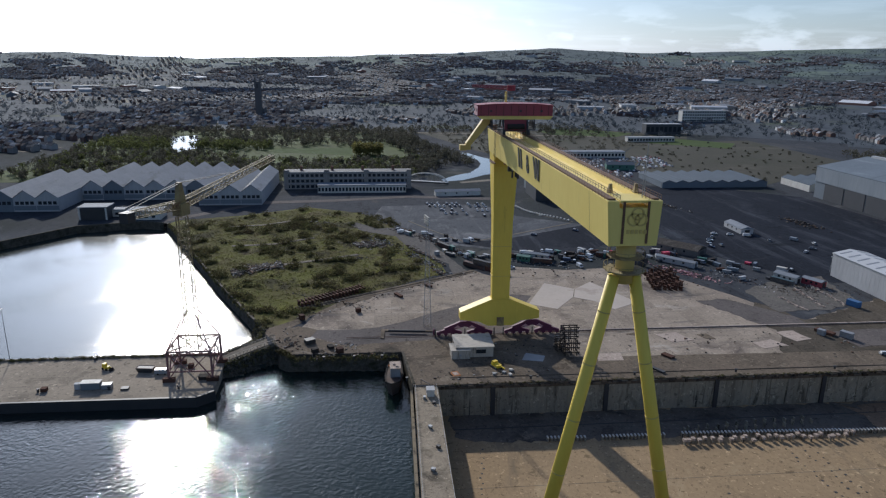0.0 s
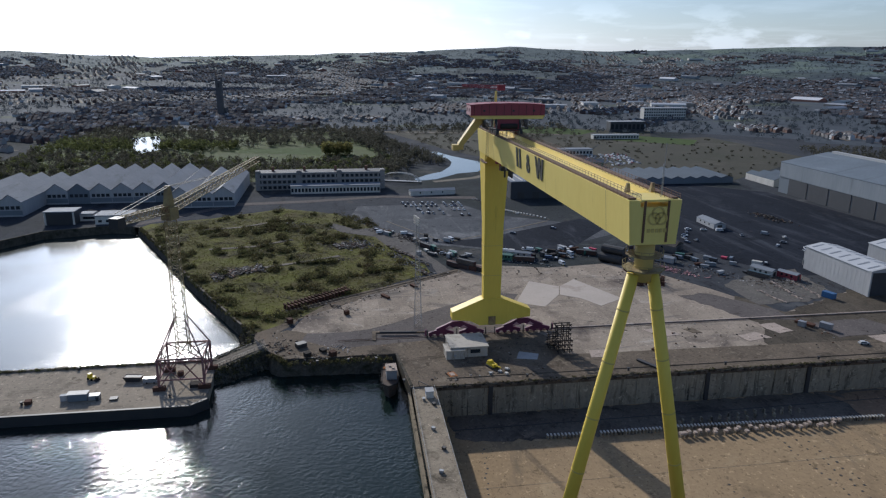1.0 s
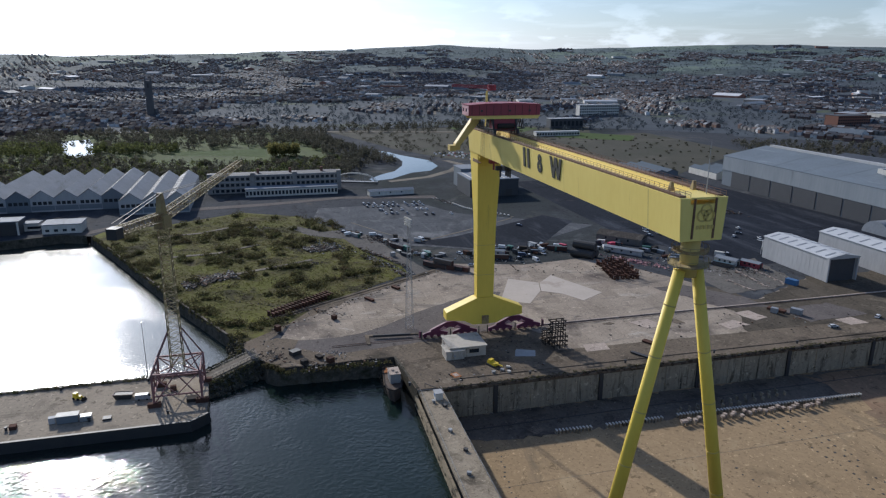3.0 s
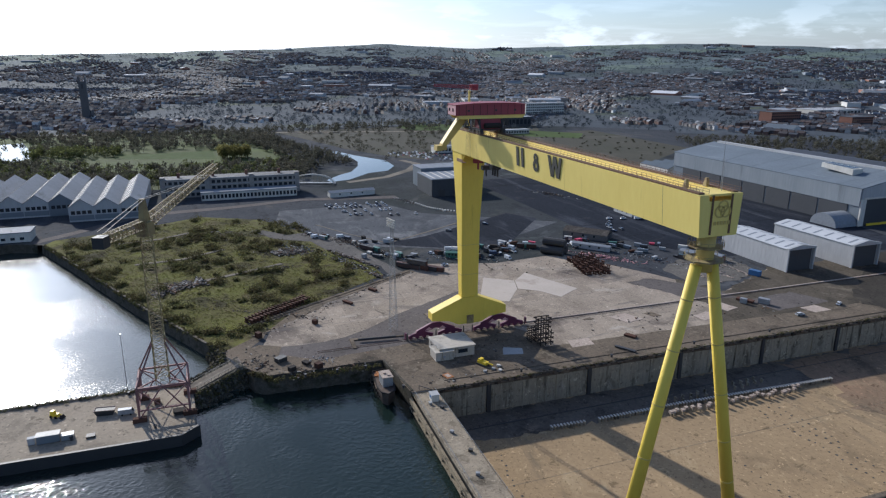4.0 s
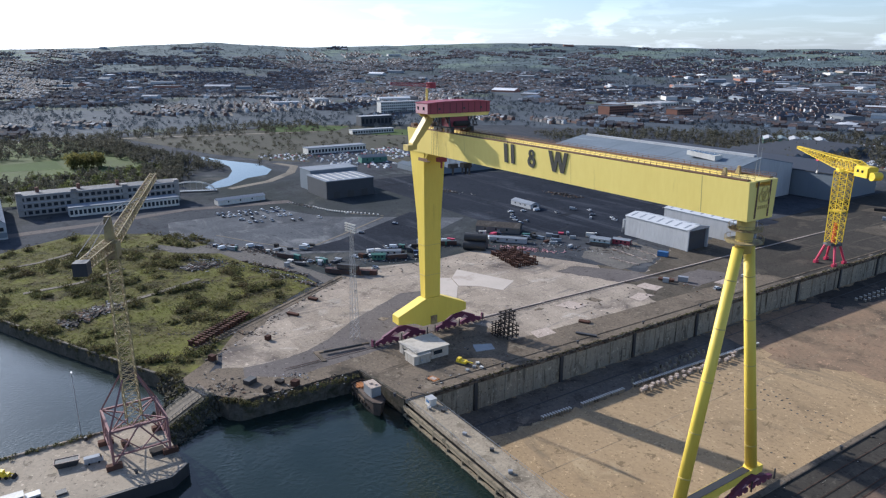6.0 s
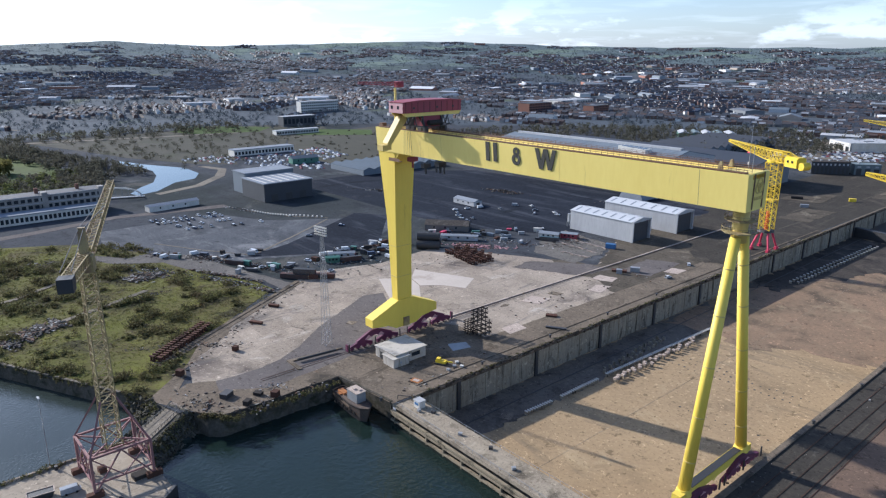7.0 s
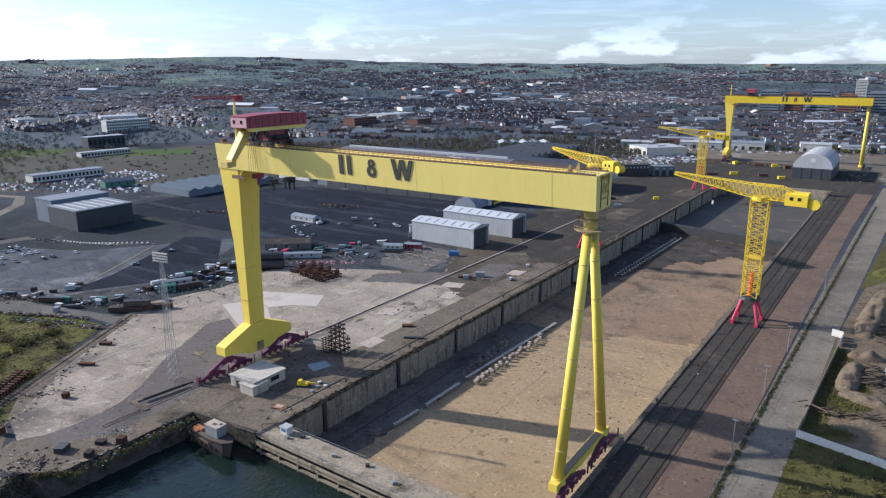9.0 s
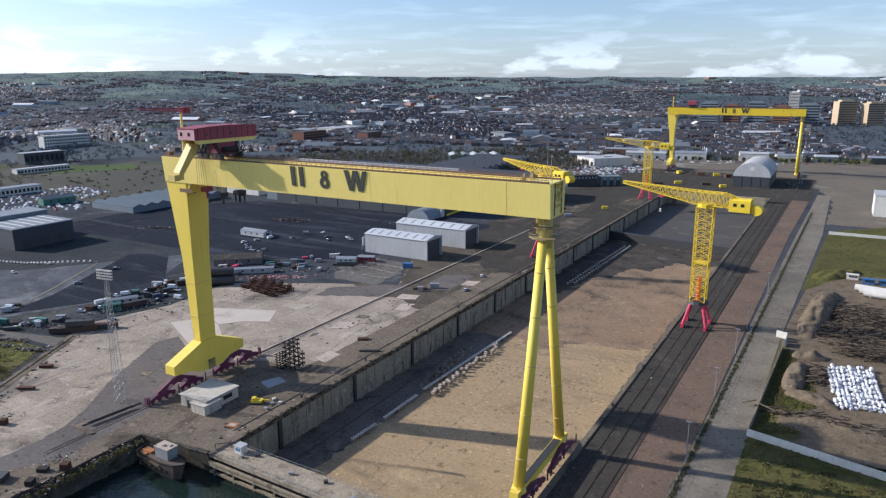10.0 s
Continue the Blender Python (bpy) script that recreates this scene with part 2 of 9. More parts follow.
MAGENTA = material("bogie_magenta", (0.13, 0.022, 0.06), (0.065, 0.014, 0.032), rough=0.65, fine=1.5)
CRANERED = material("jib_red", (0.55, 0.04, 0.09), (0.42, 0.03, 0.06), rough=0.55, fine=1.5)
ORANGERED = material("orange_red", (0.70, 0.11, 0.03), rough=0.55, fine=1.5)
RUST = material("rust", (0.105, 0.052, 0.036), (0.055, 0.033, 0.028), rough=0.9, fine=2.0, random=0.35, bump=0.3)
BROWNRAIL = material("walkway_brown", (0.17, 0.09, 0.05), (0.09, 0.05, 0.03), rough=0.8, fine=2.0)
DARK = material("dark_steel", (0.03, 0.03, 0.032), (0.05, 0.045, 0.04), rough=0.6, fine=2.0)
LETTER = material("letter_black", (0.045, 0.043, 0.034), (0.03, 0.028, 0.024), rough=0.6)
GREYSTEEL = material("grey_steel", (0.32, 0.33, 0.34), (0.2, 0.2, 0.2), rough=0.55, metal=0.4, fine=2.0)
GLASS = material("dark_glass", (0.02, 0.025, 0.03), (0.03, 0.035, 0.045), rough=0.08, fine=0.5)
CONCRETE = material("quay_concrete", (0.372, 0.308, 0.242), (0.252, 0.207, 0.164), spec=0.03, rough=0.9, scale=0.05, fine=0.9, amount=0.9, bump=0.15,
                    stain=(0.129, 0.106, 0.092), stain_at=(0.54, 0.68), stain_scale=0.035, joint=(12.0, 8.0, 0.06, (0.742, 0.727, 0.730)),
                    layers=[((0.084, 0.073, 0.066), 0.11, 0.63, 0.70, (1, 1, 1)), ((0.455, 0.404, 0.345), 0.09, 0.58, 0.72, (1, 0.5, 1)), ((0.158, 0.139, 0.124), 0.03, 0.56, 0.66, (3, 0.5, 1)), ((0.099, 0.085, 0.076), 0.5, 0.64, 0.72, (1, 1, 1))])
DIRTYQUAY = material("dirty_quay", (0.189, 0.150, 0.112), (0.112, 0.092, 0.071), spec=0.03, rough=0.9, scale=0.06, fine=0.9, amount=0.95, bump=0.15,
                     stain=(0.056, 0.048, 0.039), stain_at=(0.56, 0.70), stain_scale=0.06,
                     layers=[((0.306, 0.255, 0.193), 0.12, 0.58, 0.72, (1, 1, 1)), ((0.194, 0.105, 0.060), 0.14, 0.65, 0.74, (1, 1, 1)), ((0.051, 0.044, 0.035), 0.06, 0.58, 0.70, (4, 0.4, 1)), ((0.046, 0.040, 0.033), 0.45, 0.62, 0.72, (1, 1, 1))])
NORTHQUAY = material("north_quay_concrete", (0.119, 0.100, 0.077), (0.077, 0.066, 0.053), spec=0.03, rough=0.9, scale=0.05, fine=0.8, amount=0.9, bump=0.15,
                     stain=(0.057, 0.050, 0.041), stain_at=(0.53, 0.68), stain_scale=0.04, joint=(12.0, 8.0, 0.06, (0.658, 0.619, 0.554)),
                     layers=[((0.290, 0.245, 0.186), 0.05, 0.58, 0.70, (1, 0.6, 1)), ((0.044, 0.039, 0.032), 0.1, 0.62, 0.72, (1, 1, 1))])
GATEDECK = material("gate_deck", (0.347, 0.290, 0.216), (0.224, 0.185, 0.138), spec=0.05, rough=0.9, scale=0.15, fine=1.2, amount=0.95, bump=0.15,
                    stain=(0.102, 0.085, 0.064), stain_at=(0.54, 0.68), stain_scale=0.12, layers=[((0.428, 0.370, 0.285), 0.2, 0.6, 0.72, (1, 1, 1)), ((0.071, 0.060, 0.046), 0.3, 0.62, 0.7, (1, 1, 1))])
PIERDECK = material("pier_deck", (0.365, 0.305, 0.233), (0.265, 0.224, 0.173), spec=0.05, rough=0.9, scale=0.06, fine=0.9, amount=0.9, bump=0.15,
                    stain=(0.173, 0.146, 0.114), stain_at=(0.54, 0.7), stain_scale=0.06, layers=[((0.133, 0.114, 0.091), 0.06, 0.58, 0.7, (4, 0.2, 1)), ((0.099, 0.086, 0.069), 0.2, 0.64, 0.72, (1, 1, 1))])
PALETIMBER = material("bleached_timber", (0.26, 0.215, 0.15), (0.15, 0.12, 0.085), rough=0.95, fine=2.0, island=0.3, stain=(0.05, 0.045, 0.035), stain_at=(0.52, 0.66), stain_scale=0.4)
STRIP = material("grey_haul_strip", (0.153, 0.133, 0.122), (0.112, 0.098, 0.091), spec=0.03, rough=0.88, scale=0.05, fine=0.9, amount=0.9,
                 stain=(0.082, 0.073, 0.067), stain_at=(0.58, 0.74), stain_scale=0.05, layers=[((0.214, 0.186, 0.163), 0.06, 0.60, 0.74, (1, 1, 1)), ((0.071, 0.063, 0.057), 0.35, 0.63, 0.72, (1, 1, 1))])
EASTTAR = material("old_apron_tarmac", (0.067, 0.060, 0.050), (0.045, 0.040, 0.035), spec=0.03, rough=0.88, scale=0.04, fine=0.8, amount=0.9,
                   stain=(0.113, 0.095, 0.076), stain_at=(0.56, 0.74), stain_scale=0.04, layers=[((0.126, 0.107, 0.085), 0.05, 0.58, 0.72, (4, 0.25, 1)), ((0.027, 0.026, 0.023), 0.1, 0.60, 0.72, (1, 1, 1)), ((0.143, 0.123, 0.097), 0.4, 0.68, 0.76, (1, 1, 1))])
PALECON = material("pale_concrete", (0.449, 0.363, 0.301), (0.352, 0.284, 0.236), rough=0.9, scale=0.08, fine=0.9, amount=0.8,
                   stain=(0.235, 0.186, 0.153), stain_at=(0.56, 0.73), stain_scale=0.09, layers=[((0.153, 0.122, 0.104), 0.16, 0.62, 0.74, (1, 1, 1))])
DOCKWALL = material("dock_wall_concrete", (0.324, 0.280, 0.207), (0.206, 0.176, 0.132), rough=0.9, scale=0.10, fine=0.9, amount=0.9, bump=0.2,
                    stain=(0.048, 0.040, 0.030), stain_at=(0.56, 0.70), stain_scale=0.18, streak=(1, 1, 0.25), layers=[((0.088, 0.073, 0.055), 0.10, 0.60, 0.7, (1, 1, 0.12)), ((0.061, 0.052, 0.040), 0.25, 0.6, 0.68, (1, 1, 1.5)), ((0.030, 0.026, 0.021), 0.35, 0.57, 0.64, (1, 1, 0.05)), ((0.42, 0.37, 0.29), 0.3, 0.61, 0.7, (1, 1, 0.3))])
DOCKFLOOR = material("dock_floor_sand", (0.367, 0.262, 0.152), (0.275, 0.195, 0.115), rough=0.95, scale=0.03, fine=0.7, amount=0.9, bump=0.12,
                     stain=(0.163, 0.120, 0.074), stain_at=(0.56, 0.74), stain_scale=0.03,
                     layers=[((0.439, 0.335, 0.202), 0.06, 0.57, 0.72, (1, 1, 1)), ((0.087, 0.066, 0.046), 0.12, 0.66, 0.73, (1, 1, 1)), ((0.153, 0.118, 0.078), 0.4, 0.64, 0.74, (1, 1, 1)), ((0.173, 0.135, 0.092), 0.02, 0.55, 0.66, (0.5, 3, 1))])
WETFLOOR = material("dock_floor_wet", (0.076, 0.064, 0.052), (0.046, 0.040, 0.034), rough=0.75, scale=0.05, fine=0.7, amount=0.9, layers=[((0.163, 0.130, 0.092), 0.06, 0.58, 0.7, (1, 1, 1))])
LOT = material("car_park_asphalt", (0.112, 0.116, 0.124), (0.072, 0.076, 0.083), spec=0.03, rough=0.85, scale=0.04, fine=0.7, amount=0.9,
               stain=(0.200, 0.200, 0.200), stain_at=(0.53, 0.70), stain_scale=0.025, layers=[((0.250, 0.245, 0.240), 0.03, 0.55, 0.70, (0.35, 1.8, 1)), ((0.046, 0.048, 0.053), 0.05, 0.57, 0.70, (1, 1, 1)), ((0.065, 0.068, 0.074), 0.015, 0.52, 0.60, (1, 1, 1))])
REDGRAVEL = material("red_gravel", (0.168, 0.112, 0.079), (0.120, 0.084, 0.063), rough=0.95, scale=0.05, fine=0.9, amount=0.9, bump=0.1,
                     stain=(0.102, 0.082, 0.064), stain_at=(0.54, 0.72), stain_scale=0.03, layers=[((0.204, 0.155, 0.115), 0.07, 0.6, 0.75, (1, 0.3, 1)), ((0.063, 0.052, 0.042), 0.05, 0.58, 0.72, (4, 0.3, 1))])
ROAD = material("road_concrete", (0.209, 0.178, 0.138), (0.153, 0.130, 0.101), rough=0.9, scale=0.06, fine=0.9, amount=0.85,
                stain=(0.117, 0.100, 0.079), stain_at=(0.56, 0.74), stain_scale=0.06, layers=[((0.270, 0.232, 0.179), 0.06, 0.58, 0.74, (3, 0.3, 1)), ((0.092, 0.078, 0.062), 0.14, 0.60, 0.72, (1, 1, 1)), ((0.122, 0.105, 0.083), 0.012, 0.5, 0.6, (1, 1, 1))])
GROUND = material("yard_ground", (0.048, 0.052, 0.060), (0.076, 0.079, 0.085), spec=0.03, rough=0.95, scale=0.012, fine=0.15, amount=0.95, bump=0.1,
                  stain=(0.036, 0.042, 0.041), stain_at=(0.5, 0.62), stain_scale=0.005, layers=[((0.119, 0.122, 0.124), 0.02, 0.58, 0.70, (1, 1, 1)), ((0.028, 0.030, 0.034), 0.03, 0.56, 0.68, (0.5, 2, 1)), ((0.103, 0.097, 0.086), 0.012, 0.58, 0.66, (1, 1, 1))])
SCRUB = material("scrub_grass", (0.201, 0.207, 0.055), (0.159, 0.128, 0.067), rough=0.95, scale=0.03, fine=0.6, amount=1.0, bump=0.6,
                 stain=(0.159, 0.128, 0.079), stain_at=(0.56, 0.68), stain_scale=0.05, thin=0.4,
                 layers=[((0.066, 0.058, 0.036), 0.035, 0.52, 0.60, (1, 1, 1)), ((0.256, 0.256, 0.067), 0.03, 0.56, 0.66, (1, 1, 1)), ((0.110, 0.085, 0.061), 0.2, 0.60, 0.68, (1, 1, 1))])
GRASS = material("meadow_grass", (0.105, 0.15, 0.05), (0.085, 0.12, 0.042), rough=0.95, scale=0.05, fine=0.5, amount=0.9, thin=0.3)
ROUGHGRASS = material("rough_grass", (0.175, 0.165, 0.055), (0.12, 0.10, 0.045), rough=0.95, scale=0.03, fine=0.5, amount=1.0, bump=0.3, thin=0.4,
                      layers=[((0.10, 0.115, 0.03), 0.06, 0.54, 0.66, (1, 1, 1)), ((0.07, 0.058, 0.035), 0.1, 0.6, 0.7, (1, 1, 1))])
WASTE = material("brown_waste_ground", (0.074, 0.068, 0.050), (0.058, 0.056, 0.042), rough=0.95, scale=0.02, fine=0.3, amount=1.0, layers=[((0.098, 0.088, 0.068), 0.012, 0.57, 0.66, (1, 1, 1)), ((0.055, 0.058, 0.034), 0.02, 0.54, 0.66, (1, 1, 1))])
EARTH = material("earth", (0.178, 0.135, 0.090), (0.112, 0.085, 0.060), rough=0.95, scale=0.2, fine=1.2, amount=1.0, bump=0.8, layers=[((0.061, 0.050, 0.039), 0.12, 0.58, 0.68, (1, 1, 1))])
QUAYSTONE = material("quay_stone", (0.115, 0.10, 0.08), (0.055, 0.049, 0.038), rough=0.95, scale=0.25, fine=1.2, amount=1.0, bump=0.5, stain=(0.035, 0.036, 0.022), stain_at=(0.5, 0.66), stain_scale=0.2)
ROCK = material("rock", (0.105, 0.095, 0.078), (0.05, 0.048, 0.034), rough=0.95, scale=0.3, fine=1.5, amount=1.0, bump=0.8, island=0.5)
LEAF = material("foliage", (0.125, 0.135, 0.050), (0.085, 0.095, 0.038), rough=0.85, scale=0.03, fine=0.4, amount=1.0, island=0.45, thin=0.4)
GOLD = material("golden_foliage", (0.20, 0.175, 0.06), (0.14, 0.13, 0.045), rough=0.85, scale=0.05, fine=0.4, amount=1.0, island=0.4, thin=0.4)
BARE = material("bare_twigs", (0.115, 0.105, 0.080), (0.078, 0.078, 0.056), rough=0.9, scale=0.03, fine=0.4, amount=1.0, island=0.4, thin=0.35)
BUSH = material("bush", (0.108, 0.112, 0.042), (0.112, 0.088, 0.050), rough=0.9, scale=0.1, fine=0.6, amount=1.0, island=0.45, thin=0.3)
WHITE = material("white_paint", (0.62, 0.59, 0.53), (0.46, 0.43, 0.38), rough=0.65, scale=0.15, fine=1.2, amount=0.8, streak=(1, 1, 0.4))
PALECLAD = material("pale_cladding", (0.42, 0.42, 0.42), (0.34, 0.34, 0.34), rough=0.65, spec=0.15, scale=0.1, fine=0.8, amount=0.8, streak=(1, 1, 0.2))
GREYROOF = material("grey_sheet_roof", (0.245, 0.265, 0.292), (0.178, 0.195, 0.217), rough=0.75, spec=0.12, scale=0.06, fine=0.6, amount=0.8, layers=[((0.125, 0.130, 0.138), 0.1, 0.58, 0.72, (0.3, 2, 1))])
DARKCLAD = material("dark_cladding", (0.035, 0.038, 0.045), (0.05, 0.053, 0.06), rough=0.6, scale=0.1, fine=0.8)
BLUEGREYCLAD = material("blue_grey_cladding", (0.15, 0.175, 0.20), (0.12, 0.145, 0.165), rough=0.5, scale=0.05, fine=0.5, streak=(1, 1, 0.2))
BLUEROOF = material("blue_grey_roof", (0.088, 0.112, 0.138), (0.065, 0.084, 0.104), rough=0.75, spec=0.15, scale=0.04, fine=0.4, layers=[((0.07, 0.085, 0.1), 0.03, 0.55, 0.7, (3, 0.3, 1))])
GREYWALL = material("grey_render", (0.17, 0.155, 0.145), (0.11, 0.10, 0.095), rough=0.85, scale=0.1, fine=1.0)
BRICK = material("brick_wall", (0.20, 0.10, 0.075), (0.15, 0.08, 0.06), rough=0.9, scale=0.1, fine=1.0)
SLATE = material("slate_roof", (0.055, 0.057, 0.065), (0.04, 0.04, 0.045), rough=0.8, fine=1.0)
HOUSEWALL = palette("house_walls", [(0.13, 0.08, 0.066), (0.20, 0.19, 0.185), (0.11, 0.072, 0.064), (0.50, 0.50, 0.50), (0.15, 0.095, 0.08), (0.10, 0.07, 0.064), (0.36, 0.345, 0.33), (0.12, 0.08, 0.07), (0.15, 0.145, 0.145), (0.66, 0.66, 0.65), (0.11, 0.075, 0.068), (0.27, 0.25, 0.235)], rough=0.85)
# slate and tile tones, with the slates pushed bluer for distance haze
HOUSEROOF = palette("house_roofs", [(0.052, 0.059, 0.073), (0.080, 0.062, 0.060), (0.046, 0.053, 0.067), (0.100, 0.072, 0.066), (0.065, 0.071, 0.085), (0.24, 0.25, 0.27), (0.05, 0.056, 0.07), (0.074, 0.066, 0.068)], rough=0.85)
# bare far trees; the blue cast of distance haze is put into their colour
TOWNTREE = material("hazed_winter_trees", (0.079, 0.094, 0.105), (0.059, 0.073, 0.086), rough=0.9, scale=0.01, fine=0.1, amount=1.0, island=0.3, thin=0.4)
LEGYELLOW = material("leg_yellow", (0.80, 0.59, 0.085), (0.72, 0.51, 0.07), rough=0.55, scale=0.08, fine=1.2, amount=0.7,
                     stain=(0.22, 0.12, 0.03), stain_at=(0.66, 0.84), stain_scale=0.3, streak=(1, 1, 0.18), layers=[((0.42, 0.24, 0.05), 0.5, 0.66, 0.8, (1, 1, 0.06))])
YARDGRAVEL = material("yard_gravel", (0.155, 0.140, 0.122), (0.105, 0.096, 0.086), rough=0.95, scale=0.08, fine=0.9, amount=1.0, bump=0.2, layers=[((0.23, 0.21, 0.185), 0.12, 0.58, 0.7, (1, 1, 1)), ((0.06, 0.055, 0.05), 0.2, 0.6, 0.7, (1, 1, 1))])
SLABPALE = material("new_slab_concrete", (0.500, 0.430, 0.365), (0.430, 0.368, 0.310), rough=0.9, scale=0.08, fine=0.9, amount=0.8, stain=(0.337, 0.274, 0.227), stain_at=(0.56, 0.73), stain_scale=0.07)
BROWNFLOOR = material("stained_dock_floor", (0.275, 0.178, 0.115), (0.168, 0.127, 0.085), rough=0.95, scale=0.04, fine=0.7, amount=0.9, stain=(0.092, 0.072, 0.052), stain_at=(0.54, 0.68), stain_scale=0.04, layers=[((0.316, 0.240, 0.152), 0.05, 0.56, 0.7, (1, 1, 1)), ((0.061, 0.050, 0.039), 0.12, 0.62, 0.72, (1, 1, 1))])
BLACKFLOOR = material("dock_floor_black", (0.075, 0.063, 0.052), (0.045, 0.039, 0.034), rough=0.85, spec=0.1, scale=0.05, fine=0.7, amount=0.9, layers=[((0.15, 0.122, 0.094), 0.06, 0.56, 0.68, (1, 1, 1)), ((0.02, 0.018, 0.017), 0.1, 0.56, 0.66, (1, 1, 1))])
GREYFLOOR = material("grey_dock_floor", (0.165, 0.138, 0.112), (0.105, 0.090, 0.076), rough=0.9, spec=0.08, scale=0.05, fine=0.7, amount=0.9, stain=(0.060, 0.052, 0.046), stain_at=(0.54, 0.68), stain_scale=0.05, layers=[((0.24, 0.19, 0.145), 0.06, 0.60, 0.72, (1, 1, 1)), ((0.045, 0.040, 0.036), 0.1, 0.60, 0.70, (1, 1, 1))])
WORKSHOP = palette("works_walls", [(0.45, 0.46, 0.47), (0.22, 0.25, 0.28), (0.30, 0.15, 0.11), (0.55, 0.53, 0.50), (0.16, 0.17, 0.18), (0.36, 0.30, 0.25)], rough=0.7)
WORKROOF = palette("works_roofs", [(0.30, 0.31, 0.33), (0.15, 0.16, 0.175), (0.62, 0.62, 0.63), (0.20, 0.215, 0.23), (0.12, 0.145, 0.17), (0.46, 0.46, 0.47)], rough=0.75)
CARPAINT = palette("car_paint", [(0.62, 0.63, 0.63), (0.05, 0.05, 0.055), (0.70, 0.70, 0.69), (0.14, 0.15, 0.17), (0.66, 0.66, 0.66), (0.035, 0.05, 0.09), (0.3, 0.31, 0.32), (0.58, 0.59, 0.60)], rough=0.28, by_island=False)
CARSTUFF = palette("far_car_paint", [(0.50, 0.51, 0.52), (0.05, 0.05, 0.055), (0.58, 0.58, 0.58), (0.14, 0.15, 0.17), (0.20, 0.05, 0.05), (0.06, 0.08, 0.13), (0.3, 0.31, 0.32), (0.66, 0.66, 0.66)], rough=0.4)
CONTAINER = palette("container_paint", [(0.085, 0.045, 0.038), (0.11, 0.055, 0.042), (0.06, 0.04, 0.036), (0.05, 0.085, 0.10), (0.15, 0.145, 0.135), (0.05, 0.05, 0.052)], rough=0.6, by_island=False)
DARKRUST = material("dark_rust", (0.045, 0.038, 0.034), (0.028, 0.025, 0.024), rough=0.9, fine=2.0)
SCRAPMIX = palette("scrap_mix", [(0.55, 0.54, 0.52), (0.07, 0.065, 0.06), (0.16, 0.15, 0.14), (0.10, 0.06, 0.045), (0.35, 0.34, 0.33), (0.05, 0.05, 0.05), (0.05, 0.09, 0.13)], rough=0.7)
TYRE = material("tyre_rubber", (0.02, 0.02, 0.02), rough=0.9)
TIMBER = material("weathered_timber", (0.12, 0.09, 0.065), (0.055, 0.044, 0.036), rough=0.95, fine=2.0, island=0.6)
BAGWHITE = material("white_bag", (0.66, 0.66, 0.68), (0.52, 0.52, 0.55), rough=0.6, fine=2.0)
PATCHRED = material("faded_orange_paint", (0.36, 0.15, 0.06), (0.28, 0.14, 0.08), rough=0.9, fine=2.0)
GREENSHED = material("green_sheet", (0.05, 0.16, 0.12), rough=0.5)
BLUEPAINT = material("blue_paint", (0.04, 0.14, 0.30), rough=0.5)
DIRTROAD = material("dirt_road", (0.150, 0.136, 0.122), (0.112, 0.104, 0.096), spec=0.03, rough=0.95, scale=0.04, fine=0.8, amount=1.0, layers=[((0.20, 0.185, 0.165), 0.05, 0.56, 0.68, (0.5, 2.0, 1)), ((0.05, 0.047, 0.043), 0.08, 0.58, 0.70, (1, 1, 1))])
DARKTAR = material("dark_tarmac", (0.026, 0.030, 0.040), (0.017, 0.020, 0.027), spec=0.03, rough=0.9, scale=0.02, fine=0.5, amount=0.95,
                   stain=(0.056, 0.062, 0.076), stain_at=(0.54, 0.72), stain_scale=0.025, streak=(0.5, 1, 1), layers=[((0.073, 0.080, 0.095), 0.022, 0.54, 0.70, (0.3, 2.8, 1)), ((0.049, 0.049, 0.053), 0.06, 0.6, 0.72, (1, 1, 1)), ((0.011, 0.013, 0.016), 0.03, 0.58, 0.7, (2.2, 0.4, 1))])
GREYTARP = material("grey_green_sheeting", (0.16, 0.20, 0.20), (0.11, 0.14, 0.145), rough=0.7, scale=0.1, fine=0.8, amount=0.9)
HULL = material("hull_rust", (0.13, 0.095, 0.075), (0.07, 0.06, 0.055), rough=0.85, scale=0.3, fine=1.5, amount=1.0, stain=(0.17, 0.08, 0.045), stain_at=(0.6, 0.75), stain_scale=0.4)
WATER = water_material("basin_water", (0.016, 0.022, 0.020), 0.60, 0.62, 0.03)
STILL = water_material("still_water", (0.030, 0.040, 0.036), 0.30, 1.1, 0.16)
CALM = water_material("sheltered_water", (0.011, 0.021, 0.018), 0.70, 0.66, 0.02)
RIVER = water_material("river_water", (0.02, 0.028, 0.03), 0.06, 0.3, 0.05)


